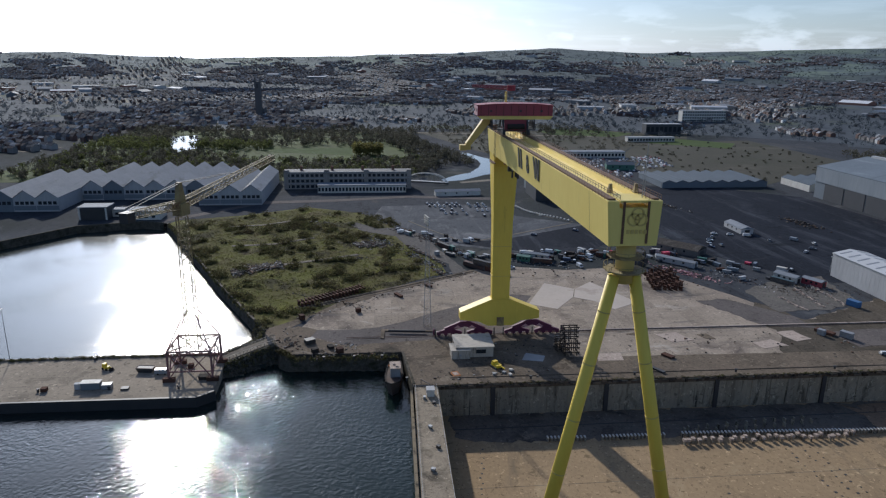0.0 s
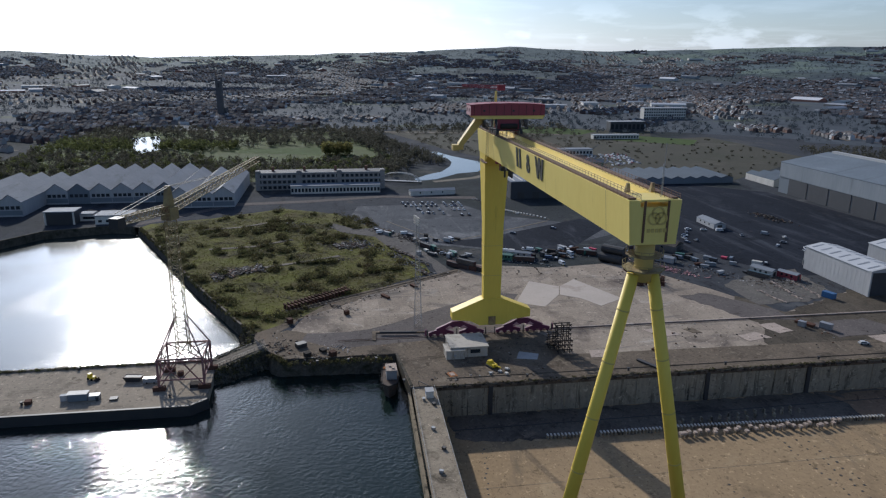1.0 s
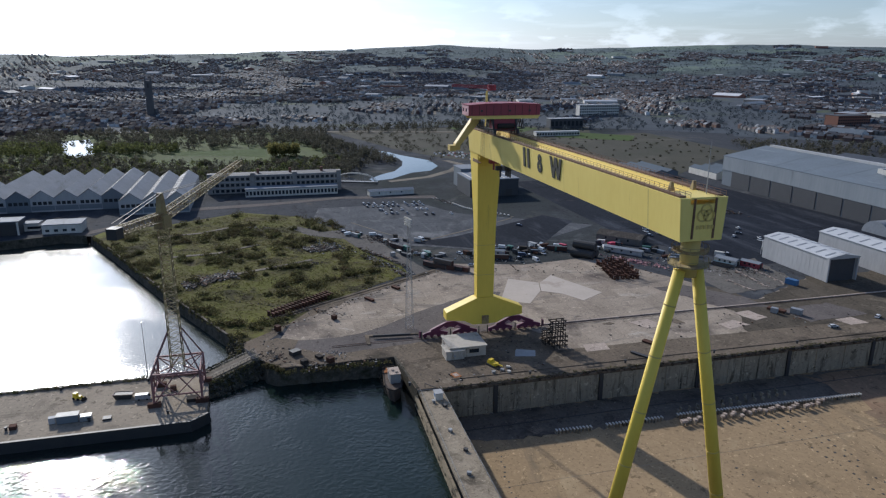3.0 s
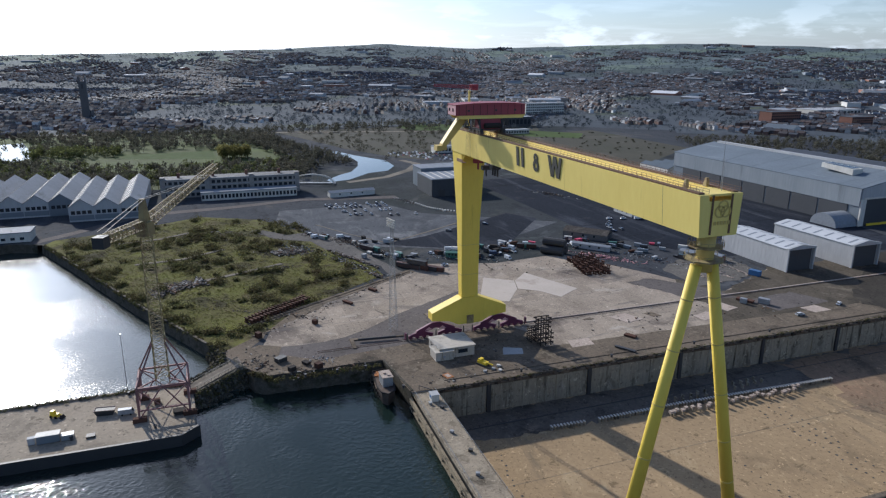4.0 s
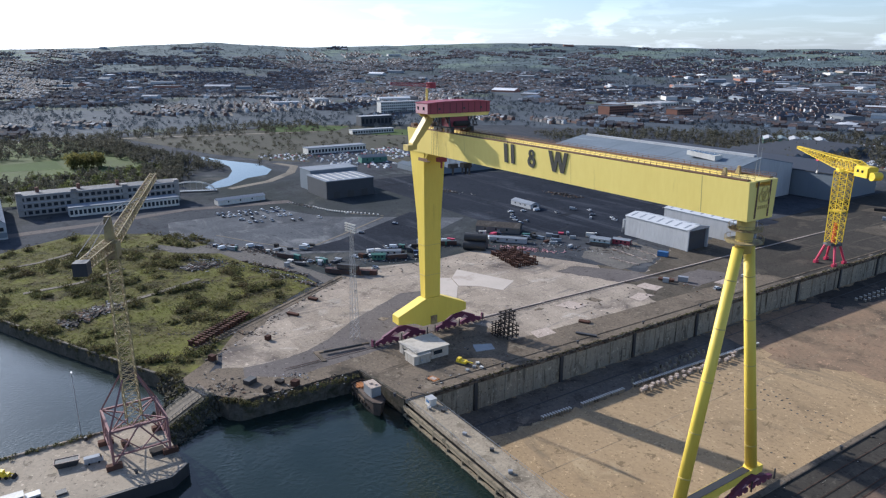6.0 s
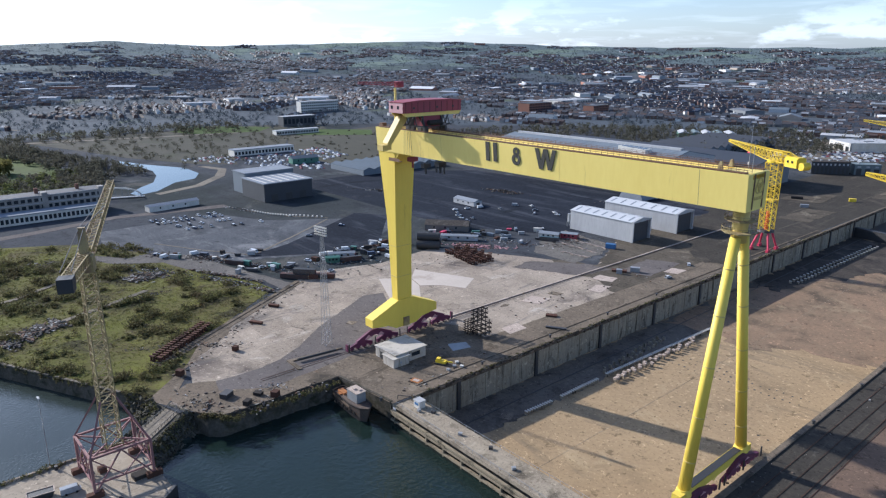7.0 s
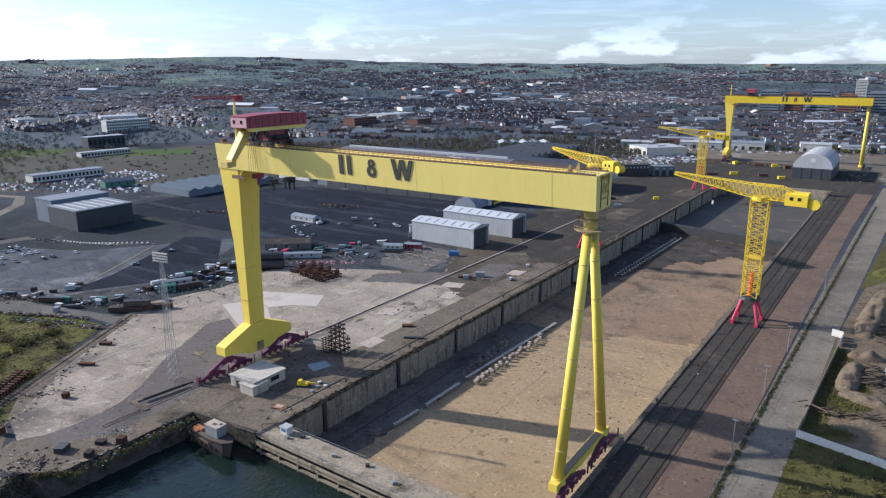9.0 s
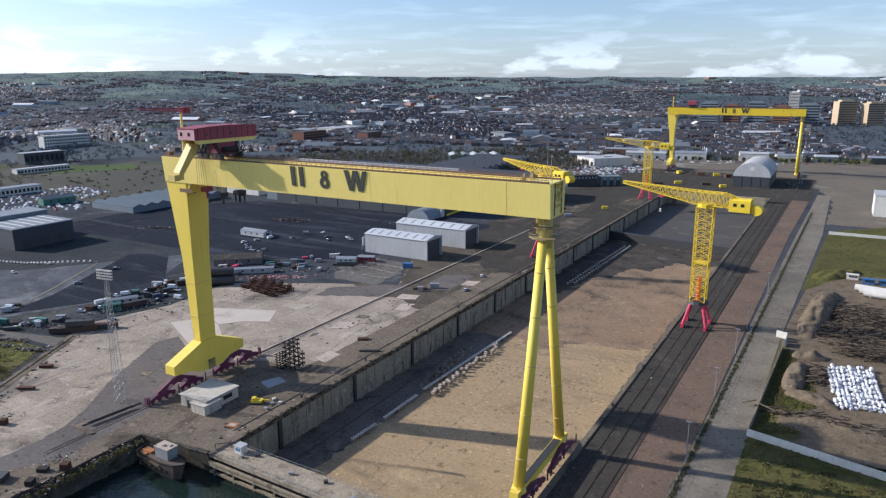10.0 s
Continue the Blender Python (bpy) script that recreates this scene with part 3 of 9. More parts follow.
# ---- building blocks ----
class Shape:
    """Collects vertices and faces of one mesh."""

    def __init__(self):
        self.v, self.f = [], []

    def add(self, verts, faces):
        k = len(self.v)
        self.v += [tuple(p) for p in verts]
        self.f += [tuple(k + i for i in face) for face in faces]
        return self

    def box(self, x0, x1, y0, y1, z0, z1, m=None):
        pts = [Vector((x, y, z)) for z in (z0, z1) for x, y in ((x0, y0), (x1, y0), (x1, y1), (x0, y1))]
        if m is not None:
            pts = [m @ p for p in pts]
        return self.add(pts, [(0, 3, 2, 1), (4, 5, 6, 7), (0, 1, 5, 4), (1, 2, 6, 5), (2, 3, 7, 6), (3, 0, 4, 7)])

    def hexa(self, low, high):
        """A solid between two rings of points."""
        n = len(low)
        faces = [tuple(reversed(range(n))), tuple(range(n, 2 * n))]
        faces += [(i, (i + 1) % n, n + (i + 1) % n, n + i) for i in range(n)]
        return self.add(list(low) + list(high), faces)

    def tube(self, a, b, r0, r1=None, n=6):
        a, b = Vector(a), Vector(b)
        r1 = r0 if r1 is None else r1
        way = (b - a).normalized()
        side = way.cross(Vector((0, 0, 1)) if abs(way.z) < 0.95 else Vector((1, 0, 0))).normalized()
        up = way.cross(side)
        ring = [side * math.cos(2 * math.pi * (k + 0.5) / n) + up * math.sin(2 * math.pi * (k + 0.5) / n) for k in range(n)]
        return self.hexa([a + d * r0 for d in ring], [b + d * r1 for d in ring])

    def bar(self, a, b, w, h=None):
        """A square bar between two points."""
        return self.tube(a, b, w * 0.7071, w * 0.7071, 4)

    def prism(self, outline, y0, y1, m=None):
        """An outline of (x, z) drawn out along y."""
        low = [Vector((x, y0, z)) for x, z in outline]
        high = [Vector((x, y1, z)) for x, z in outline]
        if m is not None:
            low, high = [m @ p for p in low], [m @ p for p in high]
        return self.hexa(low, high)

    def prism_x(self, outline, x0, x1):
        """An outline of (y, z) drawn out along x."""
        return self.hexa([Vector((x0, y, z)) for y, z in outline], [Vector((x1, y, z)) for y, z in outline])

    def slab(self, outline, z0, z1):
        return self.hexa([Vector((x, y, z0)) for x, y in outline], [Vector((x, y, z1)) for x, y in outline])

    def mesh(self, name):
        me = bpy.data.meshes.new(name)
        me.from_pydata(self.v, [], self.f)
        me.update()
        bm = bmesh.new()
        bm.from_mesh(me)
        if len(bm.faces) < 20000:
            bmesh.ops.recalc_face_normals(bm, faces=bm.faces[:])
        bm.to_mesh(me)
        bm.free()
        return me


def part(name, shape, mat, parent=None, label="", smooth=False):
    me = shape.mesh(name) if isinstance(shape, Shape) else shape
    if not me.materials:
        me.materials.append(mat)
    if smooth:
        me.shade_smooth()
    ob = new(name, me)
    ob.parent = parent
    if label:
        ob["label"] = label
    return ob


def thing(name, m, label, category, group="", kind=""):
    ob = new(name)
    ob.matrix_world = m
    return tagged(ob, label, category, group, kind)


def setting(name, shape, mat, label="", category="", smooth=False):
    return tagged(part(name, shape, mat, None, smooth=smooth), label, category, kind="structure")


def lattice(shape, a, b, wa, wb, bays, post=0.35, brace=0.2, up=(0, 0, 1)):
    """A four-legged lattice between a and b, wa and wb wide."""
    a, b = Vector(a), Vector(b)
    way = (b - a).normalized()
    s1 = way.cross(Vector(up)).normalized() if abs(way.dot(Vector(up))) < 0.95 else Vector((1, 0, 0))
    s2 = way.cross(s1).normalized()
    rings = []
    for k in range(bays + 1):
        u = k / bays
        w = wa + (wb - wa) * u
        w1, w2 = (w, w) if isinstance(w, float) else (w[0], w[1])
        rings.append([a.lerp(b, u) + s1 * (sx * w1 / 2) + s2 * (sy * w2 / 2) for sx, sy in ((-1, -1), (1, -1), (1, 1), (-1, 1))])
    for i in range(4):
        shape.bar(rings[0][i], rings[-1][i], post)
    for k in range(bays):
        for i in range(4):
            j = (i + 1) % 4
            shape.bar(rings[k][i], rings[k + 1][j] if k % 2 == i % 2 else rings[k + 1][j], brace)
            shape.bar(rings[k + 1][i], rings[k + 1][j], brace)
            shape.bar(rings[k][j], rings[k + 1][i], brace)
    return shape


# ---- land and water ----
tessellate = geometry.tessellate_polygon
HUB = Vector((160.0, -110.0))
SHORE = [(75, -700), (75, -34), (82, 590), (-18, 590), (-23, -34), (-53.5, -37), (-54, -82), (-62, -86), (-66, -92), (-80, -95.6), (-90.5, -101.2), (-122, -117), (-154.2, -133.1), (-240.1, -172.3), (-290, -196), (-296, -214), (-284, -256), (-236, -292), (-150, -700)]
CREST = [(60, 0.35), (87, 0.45), (103, 0.52), (116, 0.58), (126, 0.64), (132, 0.82), (138, 1.06), (143.6, 1.05), (150, 0.9), (157, 0.68), (165, 1.0), (174, 0.55), (183, 0.25), (192, 0.02), (197, 0.1), (202, 0.38), (210, 0.1), (230, 0.2)]


def land_height(x, y):
    """Flat by the harbour, rising to a ring of hills."""
    dx, dy = x - HUB.x, y - HUB.y
    r = math.hypot(dx, dy)
    if r < 1400:
        return 0.0
    az = math.degrees(math.atan2(dy, dx)) % 360
    el = float(np.interp(az, [a for a, _ in CREST], [e for _, e in CREST])) if 60 <= az <= 230 else 0.3
    top = 114 + 4350 * math.tan(radians(el)) + 7 * noise.noise(Vector((az * 0.35, 3, 0))) + 3 * noise.noise(Vector((az * 1.3, 7, 0)))
    u = min(1.0, (r - 1400) / 2950)
    rise = 0.22 * u + 0.78 * max(0.0, (u - 0.35) / 0.65) ** 1.6
    z = top * rise
    if 0.15 < u < 0.97:
        z += 14 * math.sin(math.pi * u) * noise.noise(Vector((x * 0.0011, y * 0.0011, 2)))
    if r > 4350:
        z -= (r - 4350) * 0.12
    return max(0.0, z)


def make_ground():
    from_ring = 360
    ring = [(HUB.x + 1400 * math.cos(2 * math.pi * k / from_ring), HUB.y + 1400 * math.sin(2 * math.pi * k / from_ring)) for k in range(from_ring)]
    loops = [ring, SHORE]
    flat = [[Vector((x, y, 0)) for x, y in lp] for lp in loops]
    verts = [v for lp in flat for v in lp]
    faces = [tuple(f) for f in tessellate(flat)]
    prev = list(range(from_ring))
    radii = [1400 + 3600 * (k / 40) for k in range(1, 41)]
    for r in radii:
        row = []
        for k in range(from_ring):
            a = 2 * math.pi * k / from_ring
            x, y = HUB.x + r * math.cos(a), HUB.y + r * math.sin(a)
            row.append(len(verts))
            verts.append(Vector((x, y, land_height(x, y))))
        for k in range(from_ring):
            n = (k + 1) % from_ring
            faces.append((prev[k], prev[n], row[n], row[k]))
        prev = row
    s = Shape()
    s.v, s.f = [tuple(v) for v in verts], faces
    return setting("ground", s, GROUND, "dark harbour ground rising to far green hills", "ground", smooth=True)


make_ground()
# these three land colours have blue-grey distance haze mixed into them
HILL = material("hazed_hill_slopes", (0.073, 0.093, 0.102), (0.053, 0.070, 0.079), rough=0.95, scale=0.004, fine=0.02, amount=1.0,
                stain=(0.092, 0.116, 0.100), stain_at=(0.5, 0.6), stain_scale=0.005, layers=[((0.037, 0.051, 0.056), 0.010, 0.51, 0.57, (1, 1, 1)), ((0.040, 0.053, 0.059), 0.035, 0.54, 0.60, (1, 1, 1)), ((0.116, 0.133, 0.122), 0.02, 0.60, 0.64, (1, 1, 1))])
FIELDS = material("hazed_hill_fields", (0.118, 0.148, 0.146), (0.098, 0.128, 0.134), rough=0.95, scale=0.003, fine=0.012, amount=1.0,
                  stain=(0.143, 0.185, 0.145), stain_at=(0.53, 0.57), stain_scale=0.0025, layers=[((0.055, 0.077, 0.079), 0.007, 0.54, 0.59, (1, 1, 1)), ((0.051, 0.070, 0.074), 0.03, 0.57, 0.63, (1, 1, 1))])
TOWNGROUND = material("hazed_town_gardens", (0.077, 0.089, 0.102), (0.058, 0.070, 0.083), rough=0.95, scale=0.01, fine=0.08, amount=1.0,
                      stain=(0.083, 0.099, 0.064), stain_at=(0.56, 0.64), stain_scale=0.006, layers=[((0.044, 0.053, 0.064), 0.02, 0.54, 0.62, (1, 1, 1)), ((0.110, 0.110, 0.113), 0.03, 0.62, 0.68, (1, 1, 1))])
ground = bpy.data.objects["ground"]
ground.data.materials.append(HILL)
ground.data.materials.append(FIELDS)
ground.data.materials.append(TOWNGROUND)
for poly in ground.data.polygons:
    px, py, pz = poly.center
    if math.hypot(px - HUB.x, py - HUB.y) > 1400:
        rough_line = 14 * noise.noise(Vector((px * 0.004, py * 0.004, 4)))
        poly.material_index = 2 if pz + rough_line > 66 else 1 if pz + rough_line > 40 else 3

# water sheet under the basin, and the quay walls round it
s = Shape().slab([(-330, -720), (90, -720), (90, -30), (-330, -30)], -14.0, -6.5)
setting("water", s, WATER, "dark harbour water with fine ripples", "water")
setting("water_sheltered", Shape().slab([(-64, -720), (-64, -108), (-56, -92), (-330, -92), (-330, -720)], -6.9, -5.2), STILL, "pale still water between the pier and the scrub", "water")
setting("water_inlet", Shape().slab([(-64, -94), (-46, -105.5), (-26, -105.5), (76, -100), (76, -36), (-64, -36)], -6.9, -6.47), CALM, "calm dark green water before the dock gate", "water")


def wall_along(points, z0, z1, thick, shape):
    for (xa, ya), (xb, yb) in zip(points, points[1:]):
        d = Vector((xb - xa, yb - ya))
        n = Vector((d.y, -d.x)).normalized() * thick
        shape.slab([(xa, ya), (xb, yb), (xb + n.x, yb + n.y), (xa + n.x, ya + n.y)], z0, z1)
    return shape


setting("quay_wall", wall_along([(-25, -34), (-53.5, -37)], -14, 0.35, 0.9, Shape()), QUAYSTONE, "stained old quay wall above the water", "quay wall")
setting("bank_wall", wall_along([(-290, -199), (-296, -214), (-284, -256), (-236, -292), (-150, -700)], -14, 0.5, 1.2, Shape()), QUAYSTONE, "old stone bank wall along the basin", "quay wall")

# old stone face of the quay corner, leaning back from the water, with a broken top
def leaning_face(name, line, foot, cols, label, rows=7, top=0.25):
    """A rough stone face between a top line and its foot under water."""
    face = Shape()
    for i in range(rows + 1):
        for j in range(cols + 1):
            u = j / cols * (len(line) - 1)
            k = min(int(u), len(line) - 2)
            a = Vector((*line[k], top)).lerp(Vector((*line[k + 1], top)), u - k)
            b = Vector((*foot[k], -7.4)).lerp(Vector((*foot[k + 1], -7.4)), u - k)
            p = a.lerp(b, (i / rows) ** 0.8)
            q = 0.55 * noise.noise(p * 0.5) + 0.3 * noise.noise(p * 1.4)
            face.v.append((p.x + q, p.y + 0.4 * q, p.z + (0.3 * q if i else 0.0)))
    for i in range(rows):
        for j in range(cols):
            a = i * (cols + 1) + j
            face.f.append((a, a + 1, a + cols + 2, a + cols + 1))
    return setting(name, face, QUAYSTONE, label, "quay wall")


leaning_face("quay_face", [(-53.6, -37.0), (-53.8, -46), (-53.9, -55), (-53.4, -64), (-54.0, -73), (-54.6, -81), (-57.5, -85.5), (-63, -87.5)],
             [(-49.2, -37.6), (-50.0, -48), (-51.0, -57), (-51.2, -64), (-51.6, -73), (-52.0, -83), (-55.2, -86.6), (-62.6, -88.8)], 56, "dark leaning stone face of the old quay corner")
BANK = [(-80, -95.4), (-90.5, -101), (-122, -116.8), (-154.2, -132.9), (-240.1, -172.1), (-289, -195.6)]
leaning_face("bank_face", BANK, [(x + 0.4, y - 0.9) for x, y in BANK], 170, "dark old stone wall falling to the basin", 6)
coping = Shape()
chip = np.random.default_rng(3)
for (xa, ya), (xb, yb) in zip(BANK[1:], BANK[2:]):
    n = int(math.hypot(xb - xa, yb - ya) / 3.2)
    for k in range(n):
        if chip.random() < (0.12 if xb > -160 else 0.55):
            continue
        u, tilt = (k + 0.5) / n, chip.normal() * 1.5
        coping.box(-1.5, 1.5, -0.5, 0.5, -0.2, 0.3, pose(xa + (xb - xa) * u, ya + (yb - ya) * u + 0.3, 0.3, tilt, tilt, math.degrees(math.atan2(yb - ya, xb - xa)) + tilt))
tagged(part("coping_stone", coping, ROAD), "broken row of pale coping stones on the basin wall", "coping", kind="stuff")

# dry dock: floor, side walls, head wall, cross wall
setting("dock_floor", Shape().slab([(-24, -27), (76, -27), (83, 591), (-19, 591)], -14.0, -12.5), DOCKFLOOR, "brown sandy floor of an empty dry dock", "floor")


def dock_wall(name, x0, x1, side):
    """One long side of the dock with its pilasters, drains, ledge and coping."""
    wall = setting(name, Shape().hexa([Vector((x0 - side, -26, -14)), Vector((x0, -26, -14)), Vector((x1, 590, -14)), Vector((x1 - side, 590, -14))],
                                      [Vector((x0 - side, -26, 0.1)), Vector((x0, -26, 0.1)), Vector((x1, 590, 0.1)), Vector((x1 - side, 590, 0.1))]), DOCKWALL,
                   "stained concrete side wall of the dry dock", "dock wall")
    for k in range(43):
        u = (k + 0.5) / 43
        y, x = -26 + 616 * u, x0 + (x1 - x0) * u
        big = k % 3 == 1
        w = 0.5 if not big else 1.6
        depth = 0.25 if not big else 0.7
        lo, hi = sorted((x - 0.05 * side, x + depth * side))
        part("drain" if big else "pilaster", Shape().box(lo, hi, y - w / 2, y + w / 2, -14, -0.9 if big else -0.4), DARK if big else DOCKWALL, wall, "dark wet drain channel" if big else "")
    lo, hi = x0 + 0.02 * side, x0 + 0.42 * side
    part("fender_strip", Shape().hexa([Vector((x0 - 0.1 * side, -26, -1.5)), Vector((hi, -26, -1.5)), Vector((x1 + 0.42 * side, 590, -1.5)), Vector((x1 - 0.1 * side, 590, -1.5))],
                                      [Vector((x0 - 0.1 * side, -26, -0.5)), Vector((hi, -26, -0.5)), Vector((x1 + 0.42 * side, 590, -0.5)), Vector((x1 - 0.1 * side, 590, -0.5))]), TIMBER, wall, "dark timber fender strip")
    cop = Shape()
    for k in range(43):
        ya, yb = -26 + 616 * k / 43 + 0.06, -26 + 616 * (k + 1) / 43 - 0.06
        xa, xb = x0 + (x1 - x0) * k / 43, x0 + (x1 - x0) * (k + 1) / 43
        piece = Shape().hexa([Vector((xa - 1.2 * side, ya, 0.1)), Vector((xa + 0.35 * side, ya, 0.1)), Vector((xb + 0.35 * side, yb, 0.1)), Vector((xb - 1.2 * side, yb, 0.1))],
                             [Vector((xa - 1.2 * side, ya, 0.5)), Vector((xa + 0.35 * side, ya, 0.5)), Vector((xb + 0.35 * side, yb, 0.5)), Vector((xb - 1.2 * side, yb, 0.5))])
        part("coping_stone", piece, DIRTYQUAY, wall)
    return wall


dock_wall("wall_west", -23.0, -18.0, 1)
edge = Shape()
chip = random.Random(5)
for _ in range(420):
    yy = chip.uniform(-24, 420)
    xx = -23.0 + 5.0 * (yy + 26) / 616
    ln = chip.uniform(0.3, 2.6)
    edge.box(-0.2, 0.35 + 0.5 * chip.random(), -ln / 2, ln / 2, -chip.uniform(0.2, 0.9), 0.12, pose(xx + 0.35, yy, chip.uniform(-0.6, 0.25), 0, chip.uniform(-12, 12), chip.uniform(-4, 4)))
tagged(part("edge_timber", edge, TIMBER), "broken dark timbers and debris along the dock edge", "timber", kind="stuff")
dock_wall("wall_east", 75.0, 82.0, -1)
setting("wall_head", Shape().box(-20, 84, 589, 591, -14, 0.4), DOCKWALL, "concrete head wall of the dock", "dock wall")
setting("wall_cross", Shape().slab([(-20.5, 384), (79, 366), (79, 370), (-20.5, 388)], -14, -5.6), DARK, "dark steel cross wall in the dock", "dock wall")

PARKGRASS = material("park_grass", (0.085, 0.115, 0.03), (0.06, 0.07, 0.03), rough=0.95, scale=0.02, fine=0.3, amount=1.0)
# paving laid on the ground
P = 0.05


def ragged(outline, wobble, step=4.0):
    """The outline with broken, uneven edges."""
    pts = []
    for (xa, ya), (xb, yb) in zip(outline, outline[1:] + outline[:1]):
        n = max(1, int(math.hypot(xb - xa, yb - ya) / step))
        for k in range(n):
            x, y = xa + (xb - xa) * k / n, ya + (yb - ya) * k / n
            pts.append((x + wobble * 1.6 * noise.noise(Vector((x * 0.31, y * 0.31, 1))), y + wobble * 1.6 * noise.noise(Vector((x * 0.31, y * 0.31, 8)))))
    return pts


def paving(name, outline, mat, label, z=P, category="pavement", wobble=0.0):
    if wobble:
        outline = ragged(outline, wobble)
    return setting(name, Shape().slab(outline, z - 0.3, z), mat, label, category)


paving("quay_apron", [(-23.5, -26), (-23.5, 330), (-100, 330), (-100, 205), (-75, 150), (-112, 134), (-165, 105), (-160, 60), (-172, 20), (-152, -10), (-118, -62), (-100, -75), (-84, -80), (-74, -92), (-63, -87.3), (-54.4, -81), (-53.5, -37), (-25, -34)], CONCRETE, "worn stained concrete quay apron")
paving("quay_apron_north", [(-24, 118), (-23.6, 330), (-100, 330), (-100, 205), (-76, 152), (-100, 140), (-84, 126), (-60, 130), (-44, 120)], NORTHQUAY, "dark stained concrete of the northern quay", P + 0.03, wobble=2.5)
paving("corner_ground", [(-138, -44), (-112, -72), (-100, -84), (-84, -99), (-74, -93), (-86, -82), (-97, -78), (-118, -51), (-134, -40)], DIRTYQUAY, "trodden earth and broken concrete at the quay corner", P + 0.01, wobble=1.0)
paving("dark_apron", [(-46, 205), (-23.7, 205), (-22, 332), (-102, 332), (-102, 286), (-70, 240)], EASTTAR, "dark asphalt between sheds and dock", P + 0.08, wobble=3.0)
paving("quay_apron_far", [(-23.5, 330), (-18.5, 590), (-70, 640), (-120, 600), (-110, 330)], EASTTAR, "dark asphalt quay apron")
paving("haul_road", [(-62, 30), (-72, 24), (-66, -20), (-62, -60), (-72, -75), (-80, -73), (-84.6, -81.5), (-78, -92), (-63, -87.3), (-54.4, -81), (-53.5, -37), (-25, -34), (-25, 30)], DIRTYQUAY, "dirty brown-grey concrete of the quay corner", P + 0.05, wobble=0.5)
paving("haul_strip", [(-80, -73), (-72, -75), (-62, -60), (-66, -20), (-72, 24), (-88, 22), (-106, 25), (-118, 31), (-121, 21), (-110, 1), (-100, -17.5), (-87.4, -34.2), (-81.5, -46), (-79.2, -55), (-79, -64)], STRIP, "grey asphalt haul strip sweeping past the crane foot", P + 0.04, wobble=0.25)
paving("crane_road", [(-45, -34), (-23.7, -34), (-23.7, 205), (-39, 205)], DIRTYQUAY, "stained crane road along the dock edge", P + 0.07, wobble=0.3)
paving("concrete_slab", [(-126.6, 56.2), (-137.8, 67.6), (-104.5, 81.5), (-95.6, 66.9), (-107.4, 60.8), (-114.0, 52.0)], SLABPALE, "pale new concrete slab", P + 0.09)
paving("concrete_slab", [(-137.5, 42.5), (-126.8, 55.8), (-114.2, 51.6), (-98.0, 39.4), (-105.9, 27.0)], SLABPALE, "pale new concrete slab", P + 0.09)
paving("tar_patch", [(-104, 112), (-70, 128), (-66, 150), (-80, 148), (-106, 128)], STRIP, "grey tarred patch in the concrete", P + 0.08, wobble=1.5)
paving("tar_patch", [(-60, 150), (-44, 156), (-46, 190), (-64, 182)], STRIP, "grey tarred patch in the concrete", P + 0.08, wobble=1.5)
for pts in ([(-64, 74), (-55, 78), (-57, 88), (-66, 84)], [(-52, 112), (-46, 114), (-48, 126), (-55, 122)], [(-62, 128), (-52, 132), (-54, 140), (-64, 137)], [(-44, 168), (-36, 170), (-37, 180), (-45, 178)]):
    paving("worn_patch", pts, PALECON, "pale worn concrete patch", P + 0.10, wobble=0.7)
for pts in ([(-62, 92), (-57, 94), (-58, 98), (-63, 97)], [(-66, 62), (-63, 64), (-64, 67), (-67, 66)], [(-96, -6), (-92, -4), (-94, -1), (-97, -3)], [(-102, 12), (-98, 14), (-99, 17), (-103, 16)]):
    paving("oil_stain", pts, DIRTYQUAY, "black oil stain on the concrete", P + 0.12, wobble=0.9)
paving("rubble_yard", [(-137.9, 179.7), (-138.5, 200.5), (-96.7, 192.9), (-88.5, 172.5), (-86.7, 144.2), (-118.0, 144.3)], YARDGRAVEL, "brown gravel yard before the twin sheds", P + 0.06, "yard", wobble=1.5)
paving("concrete_patch", [(-46, 42), (-46, 52), (-39, 51), (-39.2, 40.6)], PALECON, "pale concrete patch", P + 0.11)
paving("steel_plate", [(-49, 13.2), (-45.5, 20.5), (-40.2, 18.4), (-42.3, 10.4)], GREYSTEEL, "grey steel plate on the quay", P + 0.12)
paving("east_apron", [(75.2, -34), (95, -34), (104, 590), (82.2, 590)], EASTTAR, "dark asphalt apron beside the dock")
paving("gravel_strip", [(91, -34), (106, -34), (112, 400), (118, 590), (103, 590)], REDGRAVEL, "reddish gravel strip beside the crane rails", P + 0.05)
paving("road", [(106, -60), (119, -60), (124.5, 180), (134, 420), (136, 640), (124, 640), (117, 420), (110, 180)], ROAD, "worn concrete harbour road", P + 0.06, "road")
paving("car_park", [(-342, -42), (-300, -50), (-225, -12), (-190, 60), (-240, 145), (-300, 60), (-345, 40)], LOT, "grey car park asphalt", P)
paving("dark_lot", [(-222, 6), (-192, 58), (-190, 80), (-255, 136), (-278, 122), (-232, 40)], DARKTAR, "dark bare lot", P + 0.05)
paving("east_yard", [(-420, 150), (-200, 150), (-130, 190), (-100, 330), (-160, 345), (-360, 330), (-420, 260)], DARKTAR, "dark asphalt yard before the great shed", P)
paving("bank_road", [(-300, -205), (-318, -186), (-366, -140), (-372, -78), (-385, -20), (-372, 60), (-360, 60), (-376, -20), (-362, -80), (-355, -140), (-310, -182), (-294, -200)], STRIP, "grey road along the works", P + 0.06, "road")
